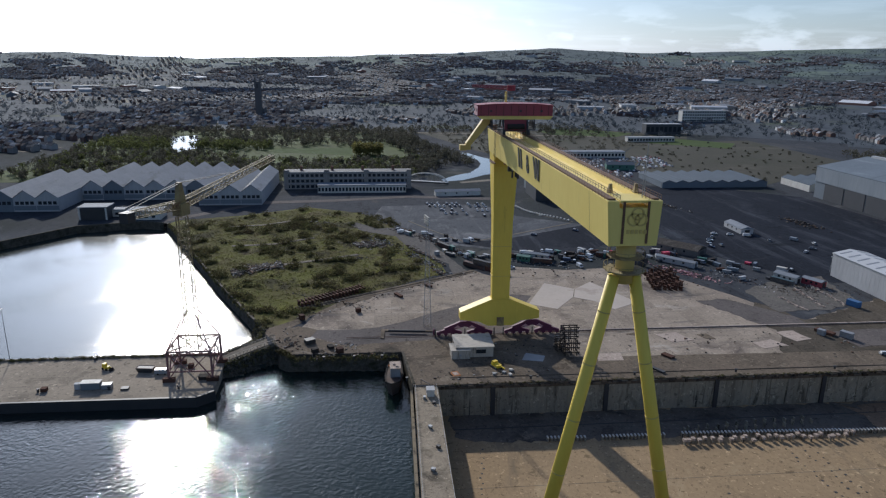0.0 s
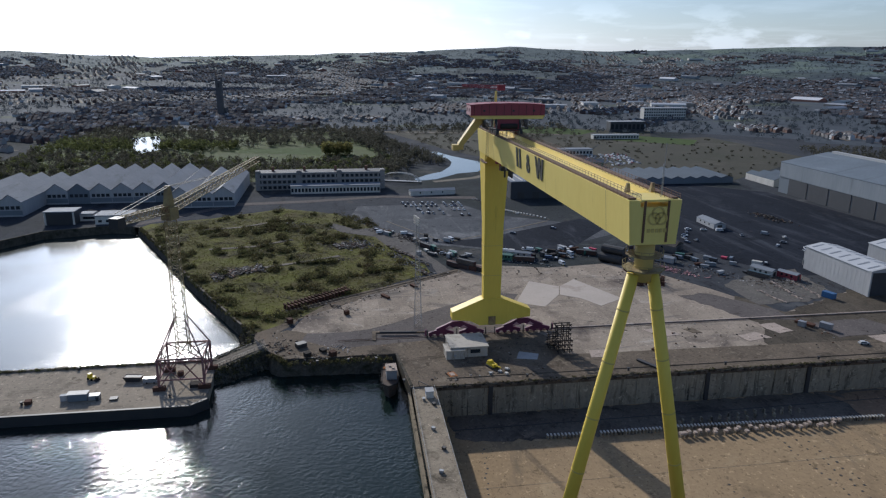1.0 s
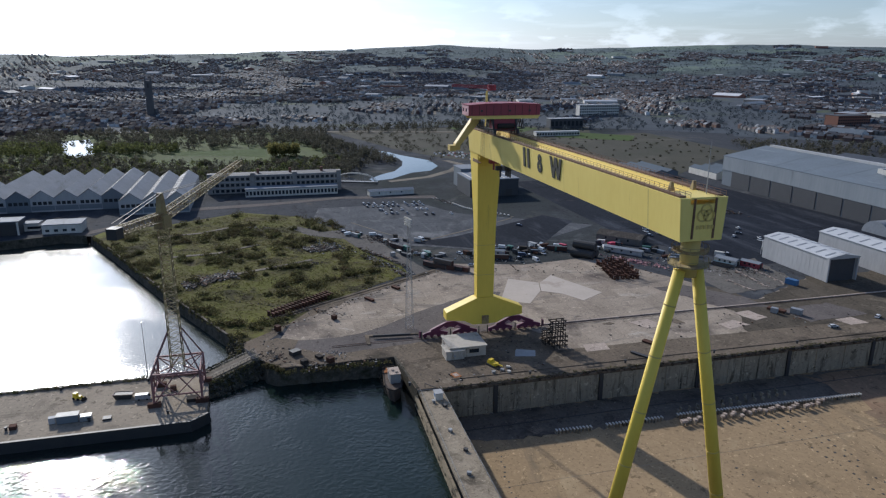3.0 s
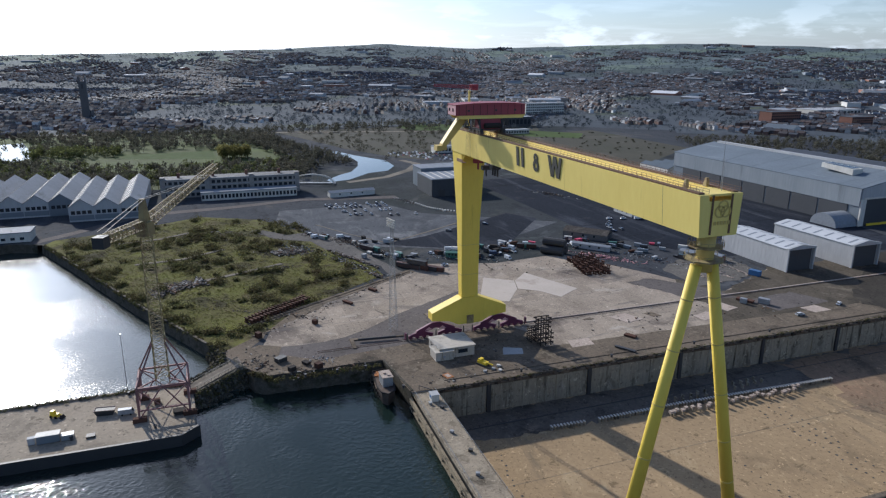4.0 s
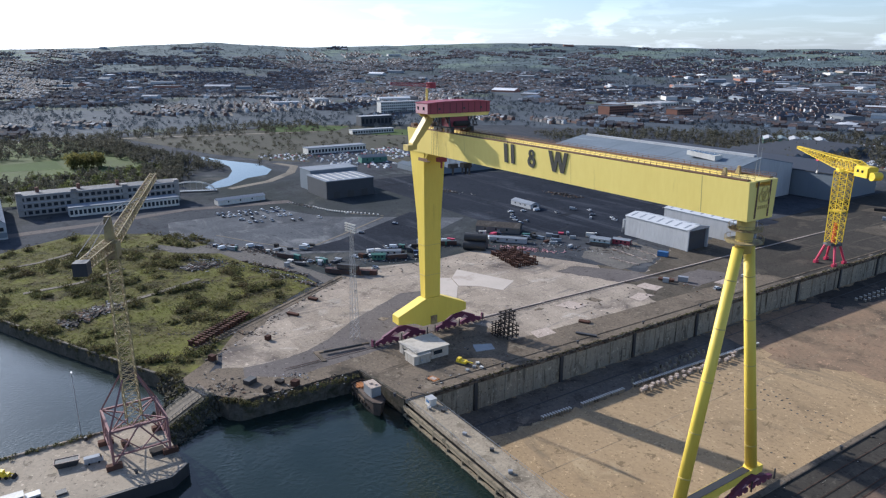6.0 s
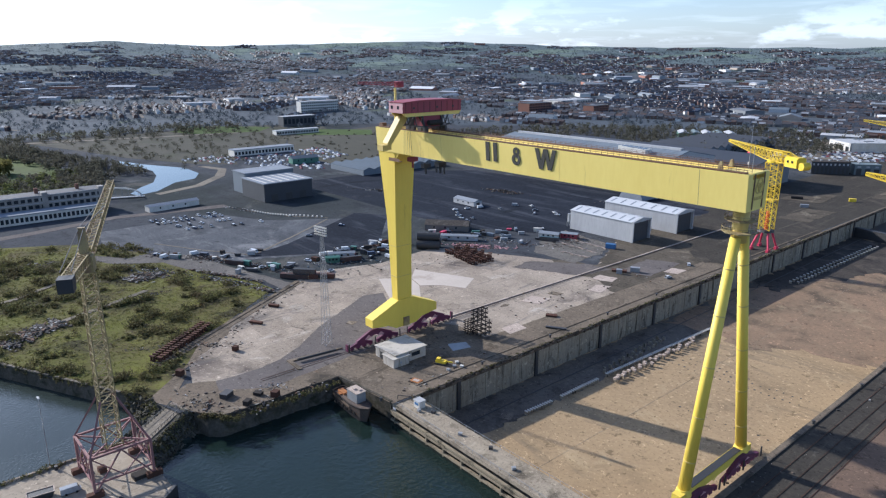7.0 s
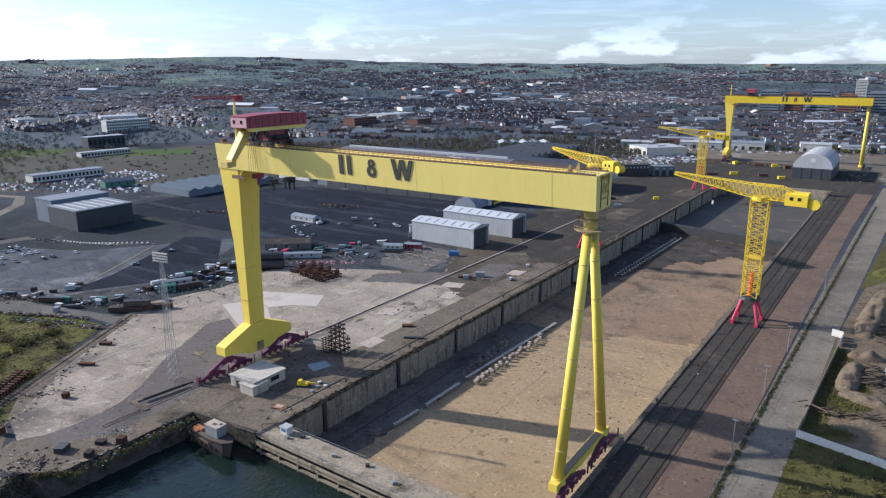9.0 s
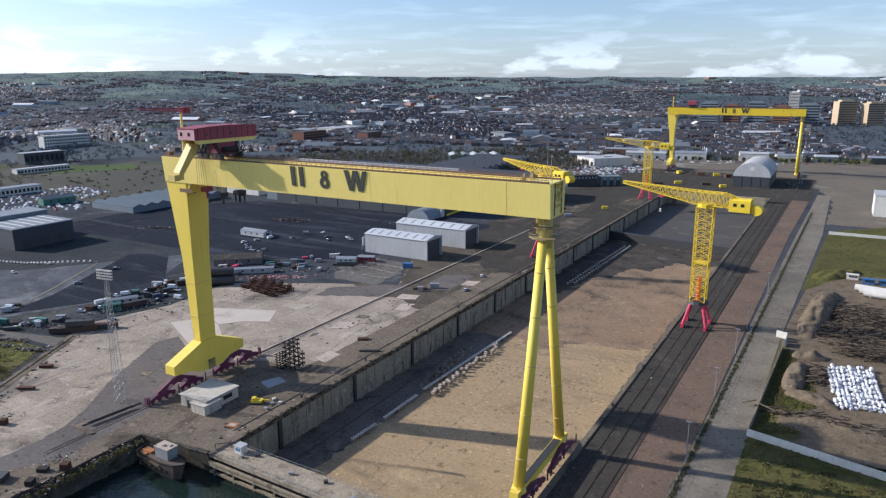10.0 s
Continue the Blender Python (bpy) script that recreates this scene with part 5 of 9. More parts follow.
def trolley(name, m, label):
    """The crab on the girder: a red house on yellow beams, a bent arm and hook blocks."""
    t = thing(name, m, label, "crane trolley")
    arch = [(-8.8, 95.2), (19.2, 95.2), (19.2, 99.0), (13, 99.4), (5.5, 99.5), (-2, 99.4), (-8.8, 99.0)]
    house = part("machine_house", Shape().prism_x(arch, -56.4, -48.2), RED, t)
    part("end_wall", Shape().box(-56.3, -48.3, -8.9, -8.8, 95.3, 98.8), PALEPINK, house, "sun-faded pink end wall")
    for x in (-54.6, -50.9):
        part("window", Shape().box(x - 0.5, x + 0.5, -9.0, -8.9, 96.6, 97.8), GLASS, house)
    for k in range(10):
        y = -7.6 + 2.8 * k
        part("panel_seam", Shape().box(-48.3, -48.14, y, y + 0.14, 95.3, 99.0), DARKRUST, house)
    for y in (-4.2, 6.8, 14.6):
        part("vent", Shape().box(-48.3, -48.12, y, y + 0.8, 96.6, 97.3), DARK, house)
    part("roof_edge", Shape().prism_x([(-9.1, 98.95), (-2, 99.42), (5.5, 99.52), (13, 99.42), (19.5, 98.95), (19.5, 99.15), (13, 99.62), (5.5, 99.72), (-2, 99.62), (-9.1, 99.15)], -56.7, -47.9), RED, house)
    for x in (-55.4, -49.2):
        part("cross_beam", Shape().prism_x([(-8.4, 95.2), (19.6, 95.2), (18.6, 93.9), (-7, 93.9)], x - 0.5, x + 0.5), YELLOW, t)
    part("winch_house", Shape().box(-55, -49.4, 1.6, 10.2, 89.4, 93.9), RED, t)
    for x in (-57.5, -54.5, -50.5, -47.5):
        for y in (1.0, 10.0):
            part("wheel_truck", Shape().box(x - 1.1, x + 1.1, y - 0.5, y + 0.5, 88.4, 89.8), DARK, t)
    for x in (-57.0, -48.0):
        for y in (1.0, 10.0):
            part("strut", Shape().bar((x, y, 89.6), (x + (1.4 if x < -50 else -1.4), y, 94), 0.5).bar((x, y, 89.6), (x + (3.6 if x < -50 else -3.6), y, 94), 0.35), DARK, t)
    for y in (-3.2, 12.6):
        brace = Shape()
        for k in range(4):
            brace.bar((-57 + 2.4 * k, y, 90.6), (-55.8 + 2.4 * k, y, 93.9), 0.28).bar((-55.8 + 2.4 * k, y, 93.9), (-54.6 + 2.4 * k, y, 90.6), 0.22)
        brace.bar((-57.4, y, 90.6), (-46.8, y, 90.6), 0.35).bar((-57.4, y, 90.6), (-57.4, 5.5, 89.9), 0.3).bar((-46.8, y, 90.6), (-46.8, 5.5, 89.9), 0.3)
        part("brace", brace, DARK, t)
    for x in (-57.6, -47.4):
        part("rope_drum", Shape().tube((x, 2.4, 91.4), (x, 8.6, 91.4), 1.0, 1.0, 14), DARKRUST, t)
    part("truck_frame", Shape().box(-58.5, -46.5, 0.6, 1.4, 89.5, 90.2).box(-58.5, -46.5, 9.6, 10.4, 89.5, 90.2), DARK, t)
    arm = part("bent_arm", Shape().prism_x([(-1.6, 94.2), (-5.4, 94.2), (-12.2, 84.6), (-12.2, 82.2), (-10.4, 82.2), (-10.4, 83.9)], -56.2, -53.2), DULLYELLOW, t)
    part("cab", Shape().box(-56.4, -53.0, -14.4, -12.2, 82.0, 84.0), DULLYELLOW, arm, "small yellow inspection cab")
    for n, (x, z, w) in enumerate(((-61.5, 77.0, 1.2), (-53.5, 75.5, 0.9), (-45, 77.0, 1.4))):
        ropes = Shape()
        for dx in (-0.5, 0.5):
            for y in (4.6, 7.4):
                ropes.bar((x + dx, y, z), (-52 + (x + 52) * 0.6 + dx, y, 90), 0.07)
        hook = part("hook_block", Shape().box(x - w, x + w, 4.2, 7.8, z - 1.6, z).box(x - 0.3, x + 0.3, 5.7, 6.3, z - 4.2, z - 1.6), RED if n == 0 else DARK, t)
        part("rope", ropes, DARK, hook)
    part("spreader", Shape().box(-47.5, -42.5, 5.6, 6.4, 75.2, 75.9).box(-47.4, -47, 5.7, 6.3, 72.8, 75.2).box(-45.2, -44.8, 5.7, 6.3, 72.8, 75.2).box(-43, -42.6, 5.7, 6.3, 72.8, 75.2), DARK, t)
    for n in range(5):
        part("front_rope", Shape().tube((-58 + 0.8 * n, -0.6, 92), (-58.4 + 1.2 * n, -0.6, 79.0), 0.05, 0.05, 4), DARK, t)
    return t


crab = trolley("crane_trolley", pose(0, 0, 0), "dark red crane trolley riding on the yellow girder")

# far twin of the gantry crane; it stands the same way round
far = gantry_crane("gantry_crane", pose(18, 788, 0) @ Matrix.Diagonal((1.09, 1, 0.938, 1)), "far yellow gantry crane at the dock head", "gantry cranes", YELLOW2)
ft = thing("crane_trolley", pose(18, 788, 0), "red crane trolley on the far yellow girder", "crane trolley")
part("machine_house", Shape().box(-58, -48, -4, 16, 86.5, 90.5), RED, ft)
part("roof", Shape().prism_x([(-4.3, 90.5), (6, 91.8), (16.3, 90.5)], -58.3, -47.7), RED, ft)
part("winch_house", Shape().box(-57, -49, -1, 13, 82.9, 86.5), DARK, ft)


# ---- slewing jib cranes ----
def jib_crane(name, m, label, turn, paint, base_paint, h=58.0, reach=40.0):
    """A lattice tower on four splayed legs, with a level hammerhead jib and a machine house behind."""
    c = thing(name, m, label, "jib crane", "jib cranes")
    for sx in (-1, 1):
        for sy in (-1, 1):
            part("leg", Shape().tube((sx * 2.6, sy * 2.6, 11.5), (sx * 5.2, sy * 5.6, 1.6), 0.75, 0.6, 8), base_paint, c)
            part("bogie", Shape().box(sx * 5.2 - 0.7, sx * 5.2 + 0.7, sy * 5.6 - 1.8, sy * 5.6 + 1.8, 0.05, 1.7), base_paint, c)
    part("collar", Shape().tube((0, 0, 11.2), (0, 0, 12.6), 5.0, 4.6, 12), DARK, c)
    part("core", Shape().tube((0, 0, 12), (0, 0, 24), 1.1, 1.0, 8), ORANGERED, c, "orange-red inner column")
    tw = Shape()
    lattice(tw, (0, 0, 12.4), (0, 0, 24), 6.6, 6.8, 3, 0.42, 0.2)
    lattice(tw, (0, 0, 24), (0, 0, h), 6.8, 7.4, 9, 0.42, 0.2)
    part("tower", tw, paint, c)
    lad = Shape()
    for k in range(int(h - 14)):
        lad.bar((-0.5, 0, 13 + k), (0.5, 0, 13 + k), 0.1)
    lad.bar((-0.5, 0, 12), (-0.5, 0, h), 0.14).bar((0.5, 0, 12), (0.5, 0, h), 0.14)
    part("ladder", lad, paint, c)
    part("rest_platform", Shape().box(-3.5, 3.5, -3.5, 3.5, 31.0, 31.3), paint, c)
    head = new("slewing_head")
    head.parent = c
    head.matrix_local = pose(0, 0, h, 0, 0, turn)
    j = Shape()
    lattice(j, (-5, 0, 4.0), (-reach, 0, 8.3), 5.6, 1.2, 13, 0.32, 0.16)
    lattice(j, (-5, 0, 4.0), (8, 0, 3.6), 5.6, 5.8, 4, 0.45, 0.25)
    lattice(j, (8, 0, 3.6), (17, 0, 1.6), 5.6, 4.0, 3, 0.4, 0.22)
    part("jib", j, paint, head)
    part("slew_ring", Shape().tube((0, 0, -0.4), (0, 0, 1.4), 4.3, 4.3, 14), paint, head)
    hs = part("machine_house", Shape().prism_x([(-3.4, -0.9), (3.4, -0.9), (3.4, 4.2), (2.2, 5.0), (-2.2, 5.0), (-3.4, 4.2)], 10.5, 19.5), paint, head)
    for x in (13.0, 16.2):
        part("window", Shape().box(x - 0.7, x + 0.7, -3.52, -3.4, 1.6, 3.0), GLASS, hs)
    part("counterweight", Shape().tube((22, -2.6, 0.4), (22, 2.6, 0.4), 2.3, 2.3, 14).box(19.4, 22, -2.4, 2.4, -1.2, 2.2), paint, head)
    part("trolley", Shape().box(-22, -20, -1, 1, 2.6, 3.6), CRANERED, head)
    rp = Shape()
    rp.bar((-21, 0, 2.6), (-21, 0, -3), 0.12)
    part("rope", rp, DARK, head)
    part("hook", Shape().box(-21.4, -20.6, -0.4, 0.4, -4.6, -3), WHITE, head)
    return c


jib_crane("jib_crane", pose(87, 165, 0.1), "yellow lattice jib crane on red splayed legs", -5, YELLOW2, CRANERED)
jib_crane("jib_crane", pose(-27, 532, 0.1), "distant yellow jib crane on red legs", 4, YELLOW2, CRANERED, 51, 44)
jib_crane("jib_crane", pose(-28.6, 256, 0.1), "yellow jib crane standing behind the gantry leg", -22.7, YELLOW2, CRANERED, 54, 40)


def pier_crane():
    c = thing("harbour_crane", pose(-48, -117, -3.0), "old rusty lattice harbour crane standing on the pier", "harbour crane")
    feet = [(-8, -8), (8, -8), (8, 8), (-8, 8)]
    for i in range(4):
        (xa, ya), (xb, yb) = feet[i], feet[(i + 1) % 4]
        mx, my = (xa + xb) / 2, (ya + yb) / 2
        for a, b, w in (((xa, ya, 1.5), (xa, ya, 12), 0.7), ((xa, ya, 12), (xb, yb, 12), 0.6), ((xa, ya, 4), (xb, yb, 4), 0.5), ((xa, ya, 1.0), (mx, my, 12), 0.4), ((xb, yb, 1.0), (mx, my, 12), 0.4),
                        ((xa, ya, 12), (xa * 0.25, ya * 0.25, 12), 0.4), ((xa, ya, 12), (xa * 0.26, ya * 0.26, 25), 0.4), ((xa, ya, 12), (mx, my, 4), 0.3), ((xb, yb, 12), (mx, my, 4), 0.3)):
            part("portal_strut", Shape().bar(a, b, w), PINKOLD, c)
    for x, y in feet:
        part("bogie", Shape().box(x - 0.9, x + 0.9, y - 2.2, y + 2.2, 0, 1.6), RUST, c)
    t = Shape()
    lattice(t, (0, 0, 10), (0, 0, 62), 4.4, 3.4, 18, 0.28, 0.13)
    part("tower", t, OLDYELLOW, c)
    head = new("slewing_head")
    head.parent = c
    head.matrix_local = pose(0, 0, 62, 0, 0, -22.5)
    part("machine_house", Shape().box(-2.4, 2.4, -2.0, 2.0, 0.5, 5).prism([(-2.2, 5), (2.2, 5), (0.6, 12.5), (-0.6, 12.5)], -0.9, 0.9), OLDYELLOW, head)
    j = Shape()
    lattice(j, (-1, 0, 4.5), (-65, 0, 13.2), 3.0, 2.0, 22, 0.26, 0.12)
    lattice(j, (1, 0, 4.5), (25, 0, 5.6), 2.8, 2.4, 9, 0.26, 0.12)
    part("jib", j, OLDYELLOW, head)
    part("counterweight", Shape().box(25, 28.6, -1.7, 1.7, 3.6, 7.0), DARK, head)
    st = Shape()
    for y in (-1.2, 1.2):
        st.bar((0, y * 0.5, 12.3), (26, y, 8), 0.18).bar((0, y * 0.5, 12.3), (-34, y, 11), 0.18)
    part("stay", st, DARK, head)


pier_crane()


def light_mast(x, y, h, z=0.0, wide=True, group="light masts"):
    m = thing("light_mast", pose(x, y, z), "tall grey lattice light mast with a lamp frame" if wide else "slim grey light pole", "light mast", group)
    if wide:
        s = Shape()
        lattice(s, (0, 0, 0), (0, 0, h - 2), 3.2, 0.9, 18, 0.11, 0.05)
        part("mast", s, GREYSTEEL, m)
        fr = Shape()
        for k in range(4):
            fr.bar((-3.2, -0.6, h - 2.4 + 1.0 * k), (3.2, 0.6, h - 2.4 + 1.0 * k), 0.12)
        frame_ob = part("lamp_frame", fr, GREYSTEEL, m)
        for k in range(4):
            for i in range(6):
                x2 = -2.9 + 1.16 * i
                part("floodlight", Shape().box(x2 - 0.3, x2 + 0.3, -0.5 + 0.19 * x2 - 0.3, 0.19 * x2, h - 2.3 + k, h - 1.8 + k), WHITE, frame_ob)
    else:
        part("mast", Shape().tube((0, 0, 0), (0, 0, h), 0.16, 0.09, 6), GREYSTEEL, m)
        part("lamp_head", Shape().box(-0.9, 0.9, -0.25, 0.25, h, h + 0.25), GREYSTEEL, m)


light_mast(-81.5, -24.5, 49.0, 0.1)
light_mast(-66.4, -130.8, 22, -3.0, False)
light_mast(-63.3, -193.2, 22, -3.0, False)
for k, (x, y) in enumerate(((106.5, 40), (107.5, 88), (108.5, 136), (109.3, 170), (112, 240))):
    light_mast(x, y, 11.0, 0.1, False)
light_mast(104, 722, 62.0, 0.1)


# ---- sheds and works ----
def gable_shed(name, m, length, depth, eave, ridge, wall_mat, roof_mat, label, lights=6, door=None, group="", category="shed"):
    """A sheet-clad shed along x with a pitched roof, roof lights and ribs; door: colour of a gable door at the +x end."""
    b = thing(name, m, label, category, group)
    wall = part("wall", Shape().prism_x([(0, 0), (depth, 0), (depth, eave), (depth / 2, ridge), (0, eave)], 0, length), wall_mat, b)
    ribs = Shape()
    n = max(3, int(length / 3))
    for k in range(n + 1):
        x = length * k / n
        ribs.box(x - 0.06, x + 0.06, -0.04, 0.0, 0, eave)
    part("ribs", ribs, wall_mat, wall)
    roof = new("roof")
    roof.parent = b
    for sgn, ya in ((0, -0.5), (1, depth + 0.5)):
        za = eave - 0.5 * (ridge - eave) / (depth / 2)
        plate = Shape().hexa([Vector((-0.4, ya, za)), Vector((length + 0.4, ya, za)), Vector((length + 0.4, depth / 2, ridge)), Vector((-0.4, depth / 2, ridge))],
                             [Vector((-0.4, ya, za + 0.3)), Vector((length + 0.4, ya, za + 0.3)), Vector((length + 0.4, depth / 2, ridge + 0.3)), Vector((-0.4, depth / 2, ridge + 0.3))])
        part("roof_slope", plate, roof_mat, roof)
        for k in range(lights):
            x = length * (k + 0.5) / lights
            q = [(x - 0.7, 0.18), (x + 0.7, 0.18), (x + 0.7, 0.85), (x - 0.7, 0.85)]
            pts = [Vector((xx, ya + (depth / 2 - ya) * u, za + 0.3 + (ridge - za) * u)) for xx, u in q]
            part("roof_light", Shape().hexa([p + Vector((0, 0, 0.02)) for p in pts], [p + Vector((0, 0, 0.1)) for p in pts]), GREYROOF, roof)
    if door:
        part("door", Shape().box(length - 0.05, length + 0.15, depth * 0.06, depth * 0.94, 0, eave * 0.95), door, b, "dark sliding gable door")
        part("door_head", Shape().prism_x([(-0.6, eave - 0.3), (depth + 0.6, eave - 0.3), (depth + 0.6, eave + 0.6), (depth / 2, ridge + 0.6), (-0.6, eave + 0.6)], length, length + 1.6), wall_mat, b, "pale projecting door head")
        for yy in (-0.4, depth - 0.5):
            part("door_jamb", Shape().box(length, length + 1.4, yy, yy + 0.9, 0, eave - 0.3), wall_mat, b)
    return b


SHEDROOF = material("white_sheet_roof", (0.50, 0.51, 0.52), (0.42, 0.43, 0.44), rough=0.7, spec=0.15, scale=0.08, fine=0.8, amount=0.8, streak=(0.2, 1, 1))
gable_shed("paint_shed", pose(-140, 207, 0.1), 49, 19, 13, 14.8, PALECLAD, SHEDROOF, "pale clad shed with a dark end door", 7, DARKCLAD, "twin sheds")
gable_shed("paint_shed", pose(-142, 249, 0.1), 57, 20, 13, 15.0, PALECLAD, SHEDROOF, "pale clad shed beside its twin", 7, DARKCLAD, "twin sheds")
for k, y in enumerate((212, 218)):
    duct = thing("dust_duct", pose(-144 - 2 * k, y, 0.1), "grey round dust collector beside the shed", "duct", "dust collectors")
    part("drum", Shape().tube((0, 0, 3.5), (0, 0, 9), 2.0, 2.0, 12).tube((0, 0, 1), (0, 0, 3.5), 0.6, 2.0, 12), GREYSTEEL, duct)
    for lx, ly in ((-1.5, -1.5), (1.5, -1.5), (1.5, 1.5), (-1.5, 1.5)):
        part("leg", Shape().bar((lx, ly, 0), (lx, ly, 4), 0.25), GREYSTEEL, duct)

# great building hall
HALLWALL = material("hall_upper_cladding", (0.26, 0.285, 0.305), (0.21, 0.235, 0.255), rough=0.6, spec=0.15, scale=0.05, fine=0.6, amount=0.9, streak=(1, 1, 0.15), layers=[((0.15, 0.165, 0.18), 0.08, 0.6, 0.72, (1, 1, 0.1))])
HALLROOF = material("pale_blue_grey_roof", (0.165, 0.195, 0.222), (0.128, 0.152, 0.176), rough=0.75, spec=0.12, scale=0.04, fine=0.5, amount=0.9, layers=[((0.10, 0.118, 0.136), 0.04, 0.56, 0.7, (3, 0.3, 1)), ((0.22, 0.245, 0.265), 0.05, 0.6, 0.7, (0.4, 2, 1))])
hall = thing("building_hall", pose(-362, 342, 0.1), "great blue-grey clad hall with tall dark doors", "hall")
L, D = 204.0, 92.0
part("wall", Shape().prism_x([(0, 0), (D, 0), (D, 27), (D / 2, 35), (0, 27)], 0, L), BLUEGREYCLAD, hall)
for ya, yb in ((-0.8, D / 2), (D + 0.8, D / 2)):
    part("roof_slope", Shape().hexa([Vector((-0.8, ya, 26.9)), Vector((L + 0.8, ya, 26.9)), Vector((L + 0.8, yb, 35.1)), Vector((-0.8, yb, 35.1))], [Vector((-0.8, ya, 27.5)), Vector((L + 0.8, ya, 27.5)), Vector((L + 0.8, yb, 35.7)), Vector((-0.8, yb, 35.7))]), HALLROOF, hall)
part("ridge_monitor", Shape().box(6, L - 6, D / 2 - 2, D / 2 + 2, 34.9, 37.2), PALECLAD, hall)
for k in range(7):
    part("hall_door", Shape().box(14 + 26 * k, 38.6 + 26 * k, -0.5, 0.0, 0, 14.0), DARKCLAD, hall, "tall dark sliding door")
part("gable_door", Shape().box(L, L + 0.5, 5, 46, 0, 19), DARKCLAD, hall, "dark gable opening")
part("gable_wall", Shape().prism_x([(46.4, 0), (D, 0), (D, 27), (D / 2, 35), (0, 27), (0, 19.4), (46.4, 19.4)], L + 0.05, L + 0.9), PALECLAD, hall, "pale clad gable")
part("door_track", Shape().box(L + 0.9, L + 1.5, 2, 62, 19.4, 20.6), WHITE, hall)
part("door_jamb", Shape().box(L + 0.05, L + 1.2, 0, 4.6, 0, 19.4), WHITE, hall)
part("low_barrier", Shape().box(L + 1, L + 1.6, 8, 44, 0, 1.6), YELLOW2, hall, "yellow barrier across the door")
part("upper_cladding", Shape().box(0, L, -0.7, -0.02, 14.4, 26.9), HALLWALL, hall, "pale upper wall cladding")
part("roof_lantern", Shape().prism([(150, 34), (178, 31.6), (178, 36), (150, 37.4)], 20, 30), WHITE, hall, "glazed roof lantern")
for k in range(5):
    part("lantern_pane", Shape().prism([(152 + 5 * k, 37.35 - 0.25 * k), (155.6 + 5 * k, 37.15 - 0.25 * k), (155.6 + 5 * k, 37.3 - 0.25 * k), (152 + 5 * k, 37.5 - 0.25 * k)], 21, 29), GLASS, hall)
hall2 = thing("building_hall", pose(-350, 437, 0.1), "second dark-roofed hall behind the great one", "hall")
part("wall", Shape().prism_x([(0, 0), (70, 0), (70, 22), (35, 27), (0, 22)], 0, 230), BLUEGREYCLAD, hall2)
for ya in (-0.8, 70.8):
    part("roof_slope", Shape().hexa([Vector((-0.8, ya, 21.9)), Vector((230.8, ya, 21.9)), Vector((230.8, 35, 27.1)), Vector((-0.8, 35, 27.1))], [Vector((-0.8, ya, 22.5)), Vector((230.8, ya, 22.5)), Vector((230.8, 35, 27.7)), Vector((-0.8, 35, 27.7))]), DARKCLAD, hall2)


def round_shed(name, m, length, radius, wall_h, rise, label, gable=True):
    """An arched fabric shed along y."""
    b = thing(name, m, label, "shed")
    arc = [(radius * math.cos(math.pi * k / 14), wall_h + rise * math.sin(math.pi * k / 14)) for k in range(15)]
    part("vault", Shape().prism(arc, 0, length), PALECLAD, b, smooth=False)
    part("wall", Shape().box(-radius + 0.1, radius - 0.1, 0.1, length - 0.1, 0, wall_h), DARKCLAD if wall_h > 4 else PALECLAD, b)
    for k in range(9):
        y = 0.3 + (length - 0.6) * k / 8
        rib = Shape()
        for i in range(14):
            (xa, za), (xb, zb) = arc[i], arc[i + 1]
            rib.bar((xa * 1.005, y, za + 0.05), (xb * 1.005, y, zb + 0.05), 0.25)
        part("rib", rib, WHITE, b)
    for k in range(4):
        x = -radius + (k + 0.5) * radius / 2
        part("door", Shape().box(x - radius / 4.4, x + radius / 4.4, -0.2, 0.1, 0, wall_h * 0.92), DARKCLAD, b)
    part("gable_badge", Shape().tube((0, -0.15, wall_h + rise * 0.55), (0, 0.0, wall_h + rise * 0.55), 2.4, 2.4, 14), WHITE, b)
    return b


round_shed("arched_shed", pose(57, 664, 0.1), 84, 19, 12, 15.5, "large arched white shed with dark lower walls")
q = thing("nissen_shed", pose(-181, 322, 0.1), "small grey arched sheet shed", "shed")
part("vault", Shape().prism([(12 + 11 * math.cos(math.pi * k / 12), 9 * math.sin(math.pi * k / 12)) for k in range(13)], 0, 26), GREYROOF, q)

# black box building with the grey one behind it
b = thing("black_warehouse", pose(-356, 88, 0.1), "black clad warehouse with a pale roof", "warehouse")
part("wall", Shape().box(-40, 0, 0, 44, 0, 14.6), DARKCLAD, b)
part("roof", Shape().box(-40.5, 0.5, -0.5, 44.5, 14.6, 15.3), GREYROOF, b)
for k in range(6):
    part("roof_light", Shape().box(-37, -3, 3 + 7 * k, 4.4 + 7 * k, 15.3, 15.45), WHITE, b)
for k in range(3):
    part("door", Shape().box(0, 0.2, 6 + 13 * k, 12 + 13 * k, 0, 6), DARK, b)
b = thing("grey_warehouse", pose(-398, 92, 0.1), "grey clad warehouse behind the black one", "warehouse")
part("wall", Shape().box(-24, 0, 0, 46, 0, 17.5), BLUEGREYCLAD, b)
part("roof", Shape().box(-24.5, 0.5, -0.5, 46.5, 17.5, 18.2), GREYROOF, b)

